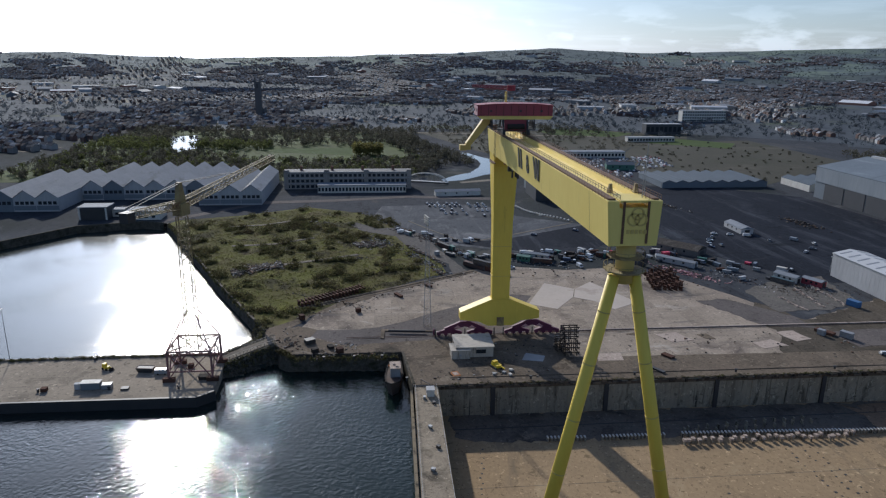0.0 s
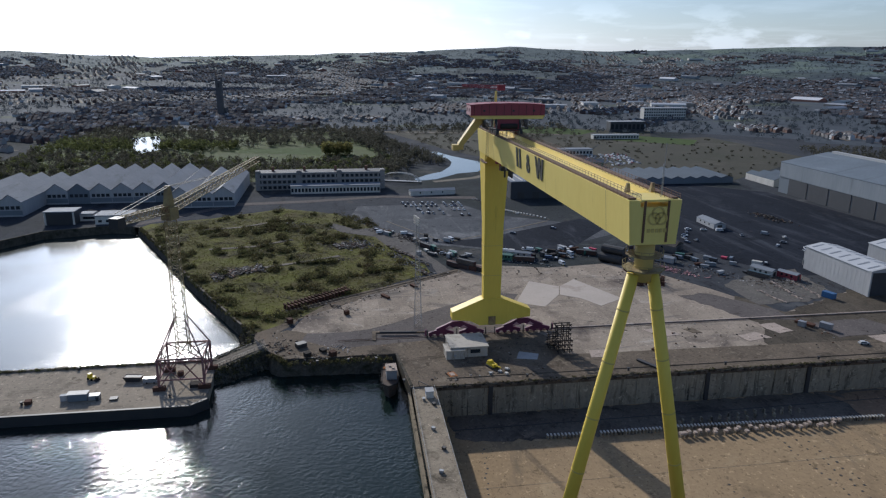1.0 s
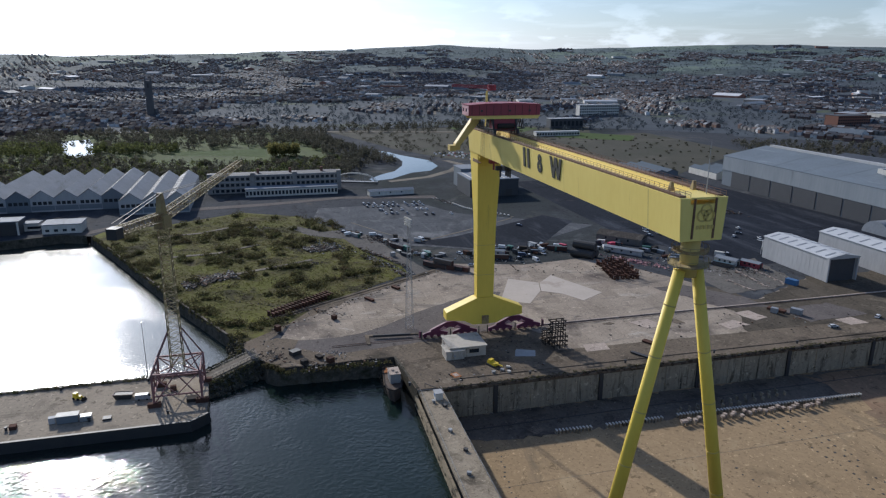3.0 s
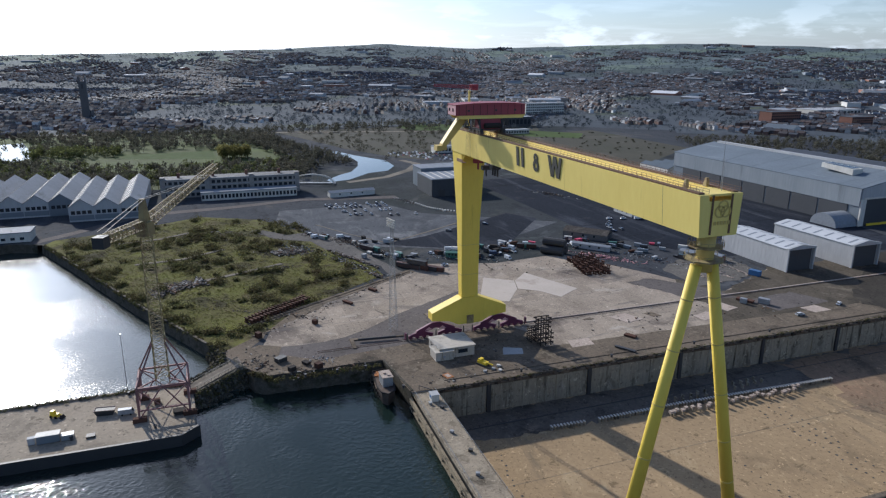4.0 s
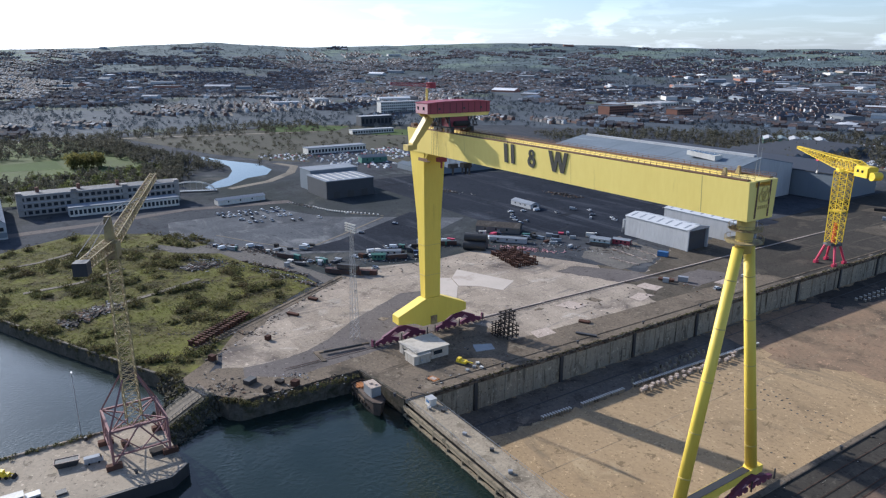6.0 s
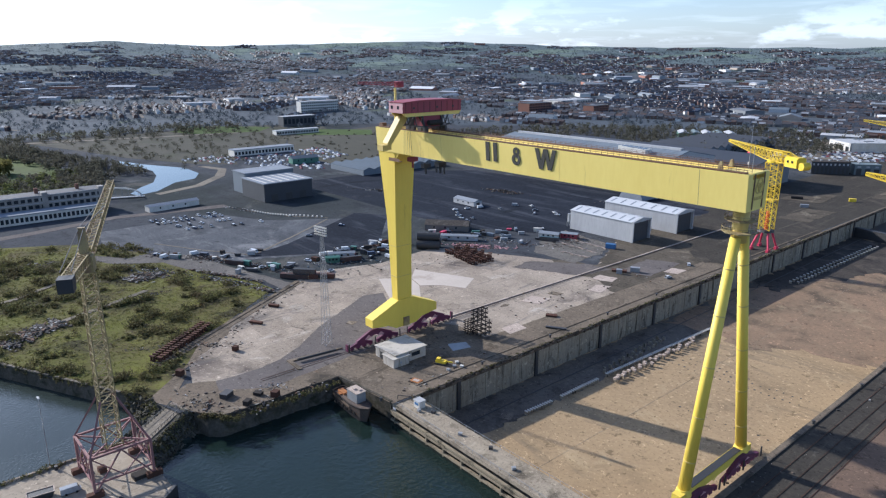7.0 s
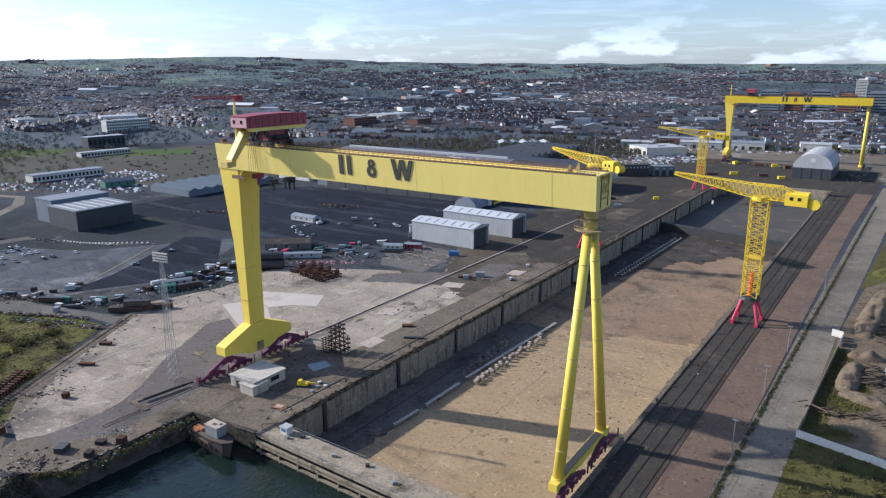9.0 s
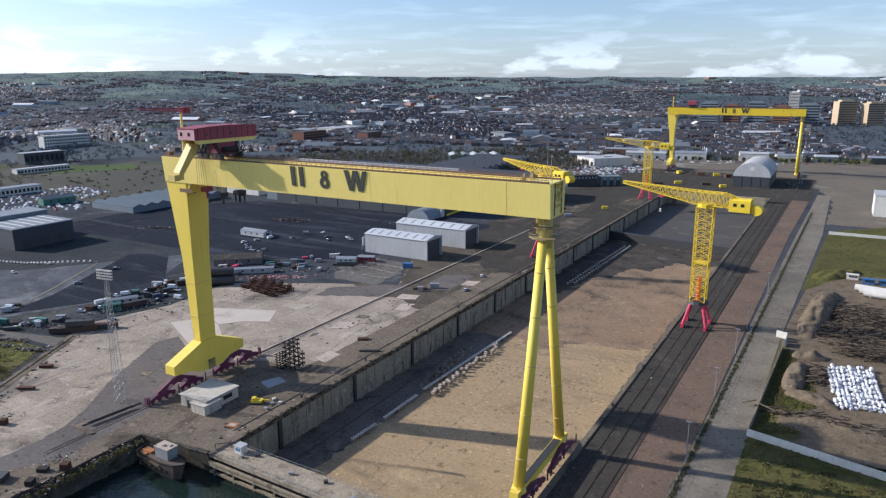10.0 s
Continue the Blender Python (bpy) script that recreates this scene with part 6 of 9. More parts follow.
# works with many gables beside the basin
WORKSLATE = material("darker_sheet_roof", (0.135, 0.14, 0.15), (0.09, 0.095, 0.105), rough=0.75, spec=0.15, scale=0.06, fine=0.6, amount=0.9, layers=[((0.20, 0.20, 0.20), 0.08, 0.58, 0.7, (0.4, 3, 1))])
works = []
for k in range(12):
    y = -338 + 16.6 * k
    far_x = -335 if k < 3 else -378 if k < 9 else -352
    g = thing("gabled_works", pose(far_x - 105, y, 0.1), "grey works bay with a pale pitched sheet roof", "works", "works bays")
    part("wall", Shape().prism_x([(0, 0), (16.5, 0), (16.5, 10.5), (8.25, 16.5), (0, 10.5)], 0, 105), PALECLAD if k % 4 else BLUEGREYCLAD, g)
    # the low-y slope takes the darker sheet, the high-y slope the grey one
    for ya in (0.0, 16.5):
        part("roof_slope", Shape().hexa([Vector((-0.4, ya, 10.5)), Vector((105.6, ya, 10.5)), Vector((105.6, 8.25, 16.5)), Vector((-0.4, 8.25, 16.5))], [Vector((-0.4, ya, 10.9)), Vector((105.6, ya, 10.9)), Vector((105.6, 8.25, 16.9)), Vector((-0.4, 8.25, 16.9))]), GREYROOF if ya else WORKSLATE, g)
    for i in range(4):
        part("window", Shape().box(105, 105.15, 1.5 + 3.6 * i, 4.1 + 3.6 * i, 5.5, 8.0), GLASS, g)
    part("band", Shape().box(105, 105.12, 0.2, 16.3, 1.2, 4.6), BLUEGREYCLAD, g)
    for i in range(9):
        x = 6 + 11 * i
        part("roof_light", Shape().hexa([Vector((x, 1.5, 12.03)), Vector((x + 3, 1.5, 12.03)), Vector((x + 3, 7, 16.03)), Vector((x, 7, 16.03))], [Vector((x, 1.5, 12.1)), Vector((x + 3, 1.5, 12.1)), Vector((x + 3, 7, 16.1)), Vector((x, 7, 16.1))]), WHITE, g)
for (x, y, w, d, h, wm, lb) in ((-318, -262, 14, 20, 9, DARKCLAD, "dark garage with a pale roof"), (-318, -228, 16, 24, 6, WHITE, "low white office with dark windows by the basin"), (-322, -242, 8, 9, 5, WHITE, "small white store near the basin")):
    g = thing("garage" if wm is DARKCLAD else "office", pose(x, y, 0.1), lb, "building")
    part("wall", Shape().box(0, w, 0, d, 0, h), wm, g)
    part("roof", Shape().box(-0.5, w + 0.5, -0.5, d + 0.5, h, h + 0.6), GREYROOF, g)
    if wm is DARKCLAD:
        for yy in (0.0, d - 1.2):
            part("pier", Shape().box(w - 0.1, w + 0.3, yy, yy + 1.2, 0, h), WHITE, g)
        part("door", Shape().box(w, w + 0.2, 2, d - 2, 0, h - 1.5), DARK, g)
    else:
        for i in range(4):
            part("window", Shape().box(w, w + 0.1, 2 + d * 0.22 * i, 2 + d * 0.22 * i + 2.5, 1.5, 3.2), GLASS, g)


OFFICEWALL = material("pale_brick_office", (0.34, 0.315, 0.29), (0.25, 0.23, 0.21), rough=0.85, scale=0.1, fine=1.0, amount=0.9, stain=(0.15, 0.135, 0.125), stain_at=(0.56, 0.7), stain_scale=0.1)


def office_block(name, m, length, depth, h, floors, wall_mat, roof_mat, label, category="building", cols=None):
    """A long block along y whose +x face has its windows built in."""
    b = thing(name, m, label, category)
    wall = part("wall", Shape().box(-depth, 0, 0, length, 0, h), wall_mat, b)
    part("roof", Shape().box(-depth - 0.4, 0.4, -0.4, length + 0.4, h, h + 0.7), roof_mat, b)
    cols = cols or int(length / 5)
    step = length / cols
    for fl in range(floors):
        z0 = h * (fl + 0.25) / floors
        for k in range(cols):
            part("window", Shape().box(-0.1, 0.12, k * step + step * 0.18, k * step + step * 0.82, z0, z0 + h / floors * 0.5), GLASS, wall)
    return b


bb = office_block("works_office", pose(-420, -128, 0.1), 112, 18, 15, 3, OFFICEWALL, SLATE, "long pale works office with rows of windows", "works", 26)
for yy in (0.0, 36.0, 72.0, 111.0):
    part("gable_pier", Shape().box(-6, 0.5, yy - 1.5, yy + 2.5, 0, 17.5), OFFICEWALL, bb)
for z in (5.0, 10.0, 15.4):
    part("cornice", Shape().box(-0.2, 0.5, 0, 112, z - 0.25, z + 0.25), PALECLAD, bb)
for k in range(4):
    part("chimney", Shape().box(-12, -10, 12 + 28 * k, 14.4 + 28 * k, 15.7, 19.5), BRICK, bb)
office_block("white_annex", pose(-400, -98, 0.1), 78, 12, 6.5, 1, WHITE, GREYROOF, "low white annex with a sheet roof", "annex", 26)


def low_row(name, m, n, w, d, h, wall_mat, roof_mat, label):
    g = thing(name, m, label, "building")
    for k in range(n):
        part("bay", Shape().prism_x([(0, 0), (w, 0), (w, h), (w / 2, h * 1.45), (0, h)], 0, d), wall_mat, g).location = (0, w * k, 0)
        for ya in (0.0, w):
            p = part("roof_slope", Shape().hexa([Vector((-0.4, ya, h)), Vector((d + 0.4, ya, h)), Vector((d + 0.4, w / 2, h * 1.45)), Vector((-0.4, w / 2, h * 1.45))], [Vector((-0.4, ya, h + 0.3)), Vector((d + 0.4, ya, h + 0.3)), Vector((d + 0.4, w / 2, h * 1.45 + 0.3)), Vector((-0.4, w / 2, h * 1.45 + 0.3))]), roof_mat, g)
            p.location = (0, w * k, 0)
    return g


low_row("glazed_works", pose(-470, 222, 0.1), 8, 13, 60, 5, BLUEGREYCLAD, BLUEROOF, "row of low works bays with grey sheet roofs")
low_row("white_works", pose(-430, 352, 0.1), 5, 13, 46, 6, WHITE, BLUEROOF, "white gabled works bays")
low_row("far_workshop", pose(-330, 600, 0.1), 9, 18, 80, 8, BLUEGREYCLAD, DARKCLAD, "dark roofed workshop bays near the town")
office_block("long_depot", pose(-616, 182, 0.1), 78, 16, 7, 1, WHITE, GREYROOF, "long white depot with a pale roof", "depot", 18)
office_block("grandstand", pose(-890, 395, 0.1), 60, 18, 16, 1, DARKCLAD, PALECLAD, "sports grandstand with a pale roof", "grandstand", 8)
office_block("pavilion", pose(-785, 326, 0.1), 72, 12, 6, 1, WHITE, PALECLAD, "long low white pavilion", "pavilion", 16)
office_block("campus_block", pose(-1120, 560, 0.1), 90, 18, 22, 4, WHITE, PALECLAD, "white office block with window bands", "building", 18)
office_block("retail_hall", pose(-905, 1130, 0.1), 120, 60, 11, 1, WHITE, PALECLAD, "white retail hall with a pale roof", "building", 12)
office_block("brick_mill", pose(-800, 900, 0.1), 70, 30, 20, 4, BRICK, SLATE, "red brick mill block", "mill", 14)
office_block("brick_mill", pose(-700, 980, 0.1), 50, 26, 17, 4, BRICK, SLATE, "red brick mill block", "mill", 10)


def tower_block(m, w, d, h, floors, mat, label):
    b = thing("tower_block", m, label, "tower block", "town towers")
    wall = part("wall", Shape().box(-w / 2, w / 2, -d / 2, d / 2, 0, h), mat, b)
    part("plant_room", Shape().box(-w / 3, w / 3, -d / 3, d / 3, h, h + 4), mat, b)
    for k in range(floors):
        z = h * (k + 0.3) / floors
        part("window_band", Shape().box(-w / 2 + 1, w / 2 - 1, -d / 2 - 0.2, d / 2 - 1, z, z + h / floors * 0.45), GLASS, wall)


SAND = material("sandstone_cladding", (0.45, 0.34, 0.22), (0.36, 0.27, 0.18), rough=0.8, fine=0.5)
tower_block(pose(141, 1940, 5, 0, 0, 25), 46, 34, 62, 14, SAND, "sand-coloured slab tower block in the town")
tower_block(pose(205, 1940, 5, 0, 0, 25), 42, 34, 58, 13, SAND, "sand-coloured tower block in the town")
tower_block(pose(-8, 2430, 8), 30, 22, 76, 16, WHITE, "white tower block far in the town")
tower_block(pose(-175, 1830, 4), 46, 30, 58, 9, BLUEGREYCLAD, "blue glazed office block in the town")
tower_block(pose(-120, 1840, 4), 40, 30, 52, 8, BRICK, "brick office block in the town")
tower_block(pose(-60, 1850, 4), 44, 30, 60, 8, BLUEGREYCLAD, "glazed grey office block in the town")
tower_block(pose(0, 1840, 4), 40, 30, 50, 8, BRICK, "dark red office block in the town")
tower_block(pose(62, 1860, 4), 50, 30, 56, 8, BLUEGREYCLAD, "blue glazed office block in the town")

# church tower on the skyline
DARKSTONE = material("dark_stone", (0.12, 0.118, 0.12), (0.085, 0.085, 0.088), rough=0.9, scale=0.1, fine=1.0)
ch = thing("church", pose(-1247, -283, 4), "dark stone church with a square tower", "church")
part("tower", Shape().box(-6, 6, -6, 6, 0, 66), DARKSTONE, ch)
for px, py in ((-5.2, -5.2), (5.2, -5.2), (5.2, 5.2), (-5.2, 5.2)):
    part("pinnacle", Shape().tube((px, py, 64), (px, py, 74), 1.3, 0.3, 6), DARKSTONE, ch)
for z in (20, 36, 50):
    part("string_course", Shape().box(-6.3, 6.3, -6.3, 6.3, z, z + 0.8), DARKSTONE, ch)
part("belfry_opening", Shape().box(6, 6.2, -1.6, 1.6, 53, 61), DARK, ch)
part("nave", Shape().prism_x([(-8, 0), (8, 0), (8, 12), (0, 20), (-8, 12)], -46, -6), DARKSTONE, ch)

# white hut by the dock
hut = thing("switch_house", pose(-59.5, -15.5, 0.1), "small white concrete switch house by the dock", "hut")
HUTWALL = material("hut_render", (0.50, 0.45, 0.38), (0.36, 0.32, 0.27), rough=0.85, scale=0.3, fine=1.5, amount=0.9, streak=(1, 1, 0.25), stain=(0.16, 0.13, 0.10), stain_at=(0.56, 0.72), stain_scale=0.5)
part("wall", Shape().box(0, 13, 0, 15, 0, 4.2), HUTWALL, hut)
part("annex", Shape().box(7.5, 14.5, -2.0, 5.5, 0, 3.6), HUTWALL, hut)
HUTROOF = material("hut_roof", (0.52, 0.47, 0.40), (0.42, 0.38, 0.32), rough=0.85, scale=0.2, fine=1.2, amount=0.9, stain=(0.28, 0.25, 0.21), stain_at=(0.55, 0.72), stain_scale=0.3)
part("roof", Shape().box(-0.4, 13.4, -0.4, 15.4, 4.2, 4.5), HUTROOF, hut)
part("annex_roof", Shape().box(7.2, 14.9, -2.4, 5.6, 3.6, 3.85), HUTROOF, hut)
part("door", Shape().box(3, 5.6, -0.08, 0, 0, 2.8), DARK, hut, "dark steel door")
part("window", Shape().box(13, 13.1, 8, 12, 1.6, 3.2), GLASS, hut)
part("vent", Shape().tube((14.5, 1.5, 1.6), (14.6, 1.5, 1.6), 0.5, 0.5, 10), GREYSTEEL, hut)

# lean white hangar walls seen beyond the far crane
office_block("white_store", pose(196, 530, 0.1), 36, 26, 18, 1, WHITE, PALECLAD, "white store beside the dock head", "store", 4)

bridge = thing("arch_footbridge", pose(-452, 2, 0.1, 0, 0, 70), "pale steel arch footbridge over the river mouth", "bridge")
part("deck", Shape().box(-22, 22, -2, 2, 0.6, 1.1), GREYSTEEL, bridge)
for y in (-2.0, 2.0):
    rim = [Vector((-q * math.cos(math.pi * k / 14), y + w, 1 + (q - 12) * math.sin(math.pi * k / 14))) for q in (20.3, 19.7) for w in (-0.3, 0.3) for k in range(15)]
    arch = Shape().add(rim, [(a * 15 + k, a * 15 + k + 1, b * 15 + k + 1, b * 15 + k) for a, b in ((0, 1), (1, 3), (3, 2), (2, 0)) for k in range(14)])
    part("arch", arch, WHITE, bridge)
    for k in range(1, 12):
        a = math.pi * k / 12
        part("hanger", Shape().bar((-20 * math.cos(a), y, 1), (-20 * math.cos(a), y, 1 + 8 * math.sin(a)), 0.14), GREYSTEEL, bridge)


# ---- woods, scrub and far town ----
rng = np.random.default_rng(7)


def leaf_cloud(centers, radii, count, size, flat=1.0):
    """Many small leaf triangles scattered round the given centres (n x 3) within radii (n x 3)."""
    n = len(centers)
    d = rng.normal(size=(n, count, 3))
    d /= np.linalg.norm(d, axis=2, keepdims=True)
    r = rng.random((n, count, 1)) ** 0.45
    mid = centers[:, None, :] + d * r * radii[:, None, :]
    a = rng.normal(size=(n, count, 3, 3)) * size * np.array([1, 1, flat])
    tri = mid[:, :, None, :] + a
    return tri.reshape(-1, 3)


def stuff(name, verts, mat, label, category):
    me = bpy.data.meshes.new(name)
    n = len(verts) // 3
    me.from_pydata(verts.tolist(), [], np.arange(3 * n).reshape(-1, 3).tolist())
    me.materials.append(mat)
    return tagged(new(name, me), label, category, kind="stuff")


def inside(x, y, poly):
    hit = np.zeros(len(x), bool)
    for (xa, ya), (xb, yb) in zip(poly, poly[1:] + poly[:1]):
        cond = (ya > y) != (yb > y)
        hit ^= cond & (x < (xb - xa) * (y - ya) / (yb - ya + 1e-9) + xa)
    return hit


def scatter(poly, count):
    xs, ys = [p[0] for p in poly], [p[1] for p in poly]
    x, y = rng.uniform(min(xs), max(xs), count), rng.uniform(min(ys), max(ys), count)
    keep = inside(x, y, poly)
    return x[keep], y[keep]


def wood(name, poly, count, tall, wide, mat, label, leaves=46, size=1.0):
    """Trees with a trunk each and an open, uneven crown."""
    x, y = scatter(poly, count)
    dry = ~inside(x, y, [(-862, -352), (-882, -318), (-800, -296), (-728, -279), (-684, -296), (-760, -325)])
    x, y = x[dry], y[dry]
    h = rng.uniform(tall[0], tall[1], len(x))
    z0 = np.array([land_height(a, b) for a, b in zip(x, y)])
    w = rng.uniform(wide[0], wide[1], len(x))
    centers = np.stack([x, y, z0 + h * 0.6], 1)
    radii = np.stack([w, w, h * 0.42], 1)
    crown = leaf_cloud(centers, radii, leaves, size)
    trunk = []
    for a, b, zz, hh in zip(x, y, z0, h):
        t = 0.25
        p = [(a - t, b - t, zz), (a + t, b - t, zz), (a, b + t, zz)]
        q = (a, b, zz + hh * 0.85)
        trunk += [p[0], p[1], q, p[1], p[2], q, p[2], p[0], q]
    return stuff(name, np.concatenate([crown, np.array(trunk)]), mat, label, "woodland")


PARK = [(-470, -420), (-468, -150), (-462, -20), (-500, -6), (-560, 18), (-600, 20), (-585, -60), (-590, -190), (-650, -230), (-690, -420)]
wood("park_wood", PARK, 1000, (6, 11), (2.5, 4.5), BARE, "dense bare park woodland behind the works", 60, 0.8)
wood("park_wood", PARK, 480, (6, 10), (2.5, 4.5), LEAF, "evergreen trees among the park woodland", 60, 0.8)
wood("park_belt", [(-735, -420), (-728, -190), (-728, -60), (-735, 20), (-900, 0), (-935, -250), (-930, -420)], 800, (7, 12), (2.5, 5), BARE, "belt of bare trees in the park", 46, 0.9)
wood("park_belt", [(-690, -420), (-690, -190), (-735, -180), (-800, -420)], 420, (8, 13), (2.5, 5), LEAF, "green trees by the pond", 46, 0.9)
wood("meadow_tree", [(-638, -75), (-636, -40), (-665, -40), (-668, -75)], 60, (11, 17), (3, 5), GOLD, "golden green trees at the meadow edge", 90, 0.9)
wood("river_scrub", [(-575, 110), (-560, 180), (-620, 190), (-700, 330), (-900, 330), (-880, 60), (-770, 60), (-680, 80), (-600, 105)], 300, (3, 6), (2.5, 5), BARE, "brown scrub beyond the river", 36, 0.6)
wood("river_bank_wood", [(-470, -10), (-520, 20), (-600, 52), (-680, 32), (-860, -4), (-860, -40), (-640, -10), (-520, -20)], 520, (6, 12), (2, 4), BARE, "trees on the river bank", 46, 0.8)
wood("river_bank_wood", [(-590, 66), (-628, 58), (-700, 38), (-770, 24), (-868, 3), (-868, -16), (-770, 4), (-700, 16), (-628, 34), (-560, 44), (-548, 60)], 420, (6, 10), (2, 4), BARE, "bare trees along the near bank of the river", 46, 0.7)
wood("town_edge_wood", [(-420, 470), (-250, 520), (-180, 640), (-130, 900), (-300, 960), (-560, 760), (-640, 560)], 1500, (6, 13), (2.5, 5), BARE, "dark bare trees along the town edge", 40, 0.9)
wood("town_edge_hedge", [(-170, 900), (300, 985), (500, 1100), (500, 1130), (250, 1030), (-170, 960)], 600, (5, 9), (2.5, 5), LEAF, "green hedge and trees behind the docks", 40, 0.9)
wood("waste_scrub", [(-610, 265), (-480, 250), (-430, 330), (-560, 510), (-780, 510), (-750, 335)], 180, (0.8, 2.4), (1.2, 2.6), BARE, "low scrub on the brown waste ground", 40, 0.5)
wood("shore_trees", [(-880, 30), (-900, 330), (-1000, 330), (-975, -20), (-990, -420), (-960, -420)], 500, (6, 12), (2.5, 5), BARE, "trees along the shore road", 40, 0.9)


def town():
    """Terraces in rows block by block, works halls, streets and trees between, out to the hills."""
    wv, wf, rv, rf = [], [], [], []
    hv, hf, gv, gf = [], [], [], []
    sv, sf = [], []
    tx = []

    def block(cx, cy, ang, length, depth, eave, ridge, walls, wfaces, roofs, rfaces):
        c, s = math.cos(ang), math.sin(ang)
        z = land_height(cx, cy) - 0.5
        k = len(walls)
        hl, hd = length / 2, depth / 2
        for dx, dy, dz in ((-hl, -hd, 0), (hl, -hd, 0), (hl, hd, 0), (-hl, hd, 0), (-hl, -hd, eave), (hl, -hd, eave), (hl, hd, eave), (-hl, hd, eave), (-hl, 0, ridge), (hl, 0, ridge)):
            walls.append((cx + c * dx - s * dy, cy + s * dx + c * dy, z + dz))
        wfaces += [(k, k + 1, k + 5, k + 4), (k + 2, k + 3, k + 7, k + 6), (k + 1, k + 2, k + 6, k + 9, k + 5), (k + 3, k, k + 4, k + 8, k + 7)]
        k = len(roofs)
        hd += 0.4
        hl += 0.3
        for dx, dy, dz in ((-hl, -hd, eave), (hl, -hd, eave), (hl, 0, ridge + 0.2), (-hl, 0, ridge + 0.2), (hl, hd, eave), (-hl, hd, eave)):
            roofs.append((cx + c * dx - s * dy, cy + s * dx + c * dy, z + dz))
        rfaces += [(k, k + 1, k + 2, k + 3), (k + 3, k + 2, k + 4, k + 5)]

    r = 980.0
    while r < 4300:
        step = 62 + 30 * (r / 4300)
        n = int(radians(140) * r / (step * 1.5))
        for i in range(n):
            az = radians(76) + radians(140) * (i + rng.random() * 0.6) / n
            cx, cy = HUB.x + (r + rng.uniform(-25, 25)) * math.cos(az), HUB.y + (r + rng.uniform(-25, 25)) * math.sin(az)
            if cx > -960 and -450 < cy < 340:
                continue
            if inside(np.array([cx]), np.array([cy]), [(-420, 330), (-120, 330), (60, 640), (500, 700), (500, 1120), (250, 1020), (-170, 930), (-330, 980), (-620, 780), (-860, 520), (-760, 330)])[0]:
                continue
            wild = noise.noise(Vector((cx * 0.0018, cy * 0.0018, 5)))
            dens = 1.0 if r < 3500 else max(0.2, 1.0 - (r - 3500) / 800)
            near_green = r < 1480 and radians(138) < az < radians(179) and rng.random() < 0.93
            if wild > 0.26 or near_green or rng.random() > dens:
                for _ in range(18 if r < 2700 else 10):
                    tx.append((cx + rng.uniform(-50, 50), cy + rng.uniform(-40, 40)))
                continue
            kind = rng.random() + 0.35 * noise.noise(Vector((cx * 0.0012, cy * 0.0012, 9)))
            ang = round(3 * noise.noise(Vector((cx * 0.0009, cy * 0.0009, 1)))) * 0.6 + 0.35
            if kind > 0.9:
                block(cx, cy, ang + rng.choice((0, 1.57)), rng.uniform(30, 85), rng.uniform(18, 40), rng.uniform(5, 11), rng.uniform(8, 13), hv, hf, gv, gf)
                continue
            rows = int(rng.integers(3, 5))
            for q in range(rows):
                off = (q - (rows - 1) / 2) * (step / rows)
                ox, oy = -math.sin(ang) * off, math.cos(ang) * off
                along = -step * 0.7
                while along < step * 0.7:
                    ln = rng.uniform(6, 13)
                    if rng.random() < 0.86:
                        e = rng.uniform(4.6, 6.6)
                        block(cx + ox + math.cos(ang) * (along + ln / 2), cy + oy + math.sin(ang) * (along + ln / 2), ang, ln, rng.uniform(6.5, 8.5), e, e + rng.uniform(1.9, 3.0), wv, wf, rv, rf)
                    elif rng.random() < 0.7:
                        tx.append((cx + ox + math.cos(ang) * along, cy + oy + math.sin(ang) * along))
                    along += ln + rng.uniform(0.5, 5)
                if q % 2 == 0:
                    so = off + step / rows / 2
                    k = len(sv)
                    for a, b in ((-0.72, -3), (0.72, -3), (0.72, 3), (-0.72, 3)):
                        px, py = cx - math.sin(ang) * (so + b) + math.cos(ang) * a * step, cy + math.cos(ang) * (so + b) + math.sin(ang) * a * step
                        sv.append((px, py, land_height(px, py) + 0.4))
                    sf.append((k, k + 1, k + 2, k + 3))
            for _ in range(7):
                tx.append((cx + rng.uniform(-50, 50), cy + rng.uniform(-40, 40)))
        r += step
    for nm, v, f, m, lb, ct in (("town_terraces", wv, wf, HOUSEWALL, "brick and rendered terrace walls of the far town", "houses"), ("town_roofs", rv, rf, HOUSEROOF, "slate and tile terrace roofs of the far town", "roofs"),
                                ("town_works", hv, hf, WORKSHOP, "works halls among the far terraces", "works"), ("town_works_roofs", gv, gf, WORKROOF, "sheet roofs of far works halls", "roofs"), ("town_streets", sv, sf, ROAD, "grey streets between far terraces", "streets")):
        me = bpy.data.meshes.new(nm)
        me.from_pydata(v, [], f)
        me.materials.append(m)
        tagged(new(nm, me), lb, ct, kind="stuff")
    tx = np.array(tx)
    z = np.array([land_height(a, b) for a, b in tx])
    h = rng.uniform(5, 10, len(tx))
    crown = leaf_cloud(np.stack([tx[:, 0], tx[:, 1], z + h * 0.55], 1), np.stack([h * 0.5, h * 0.5, h * 0.45], 1), 22, 1.0)
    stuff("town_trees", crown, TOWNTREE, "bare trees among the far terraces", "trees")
    # hedges and copses on the hills
    pts = []
    for _ in range(260):
        az, rr = radians(rng.uniform(76, 214)), rng.uniform(3000, 4250)
        x, y = HUB.x + rr * math.cos(az), HUB.y + rr * math.sin(az)
        if rng.random() < 0.5:
            d = rng.uniform(0, 3.14)
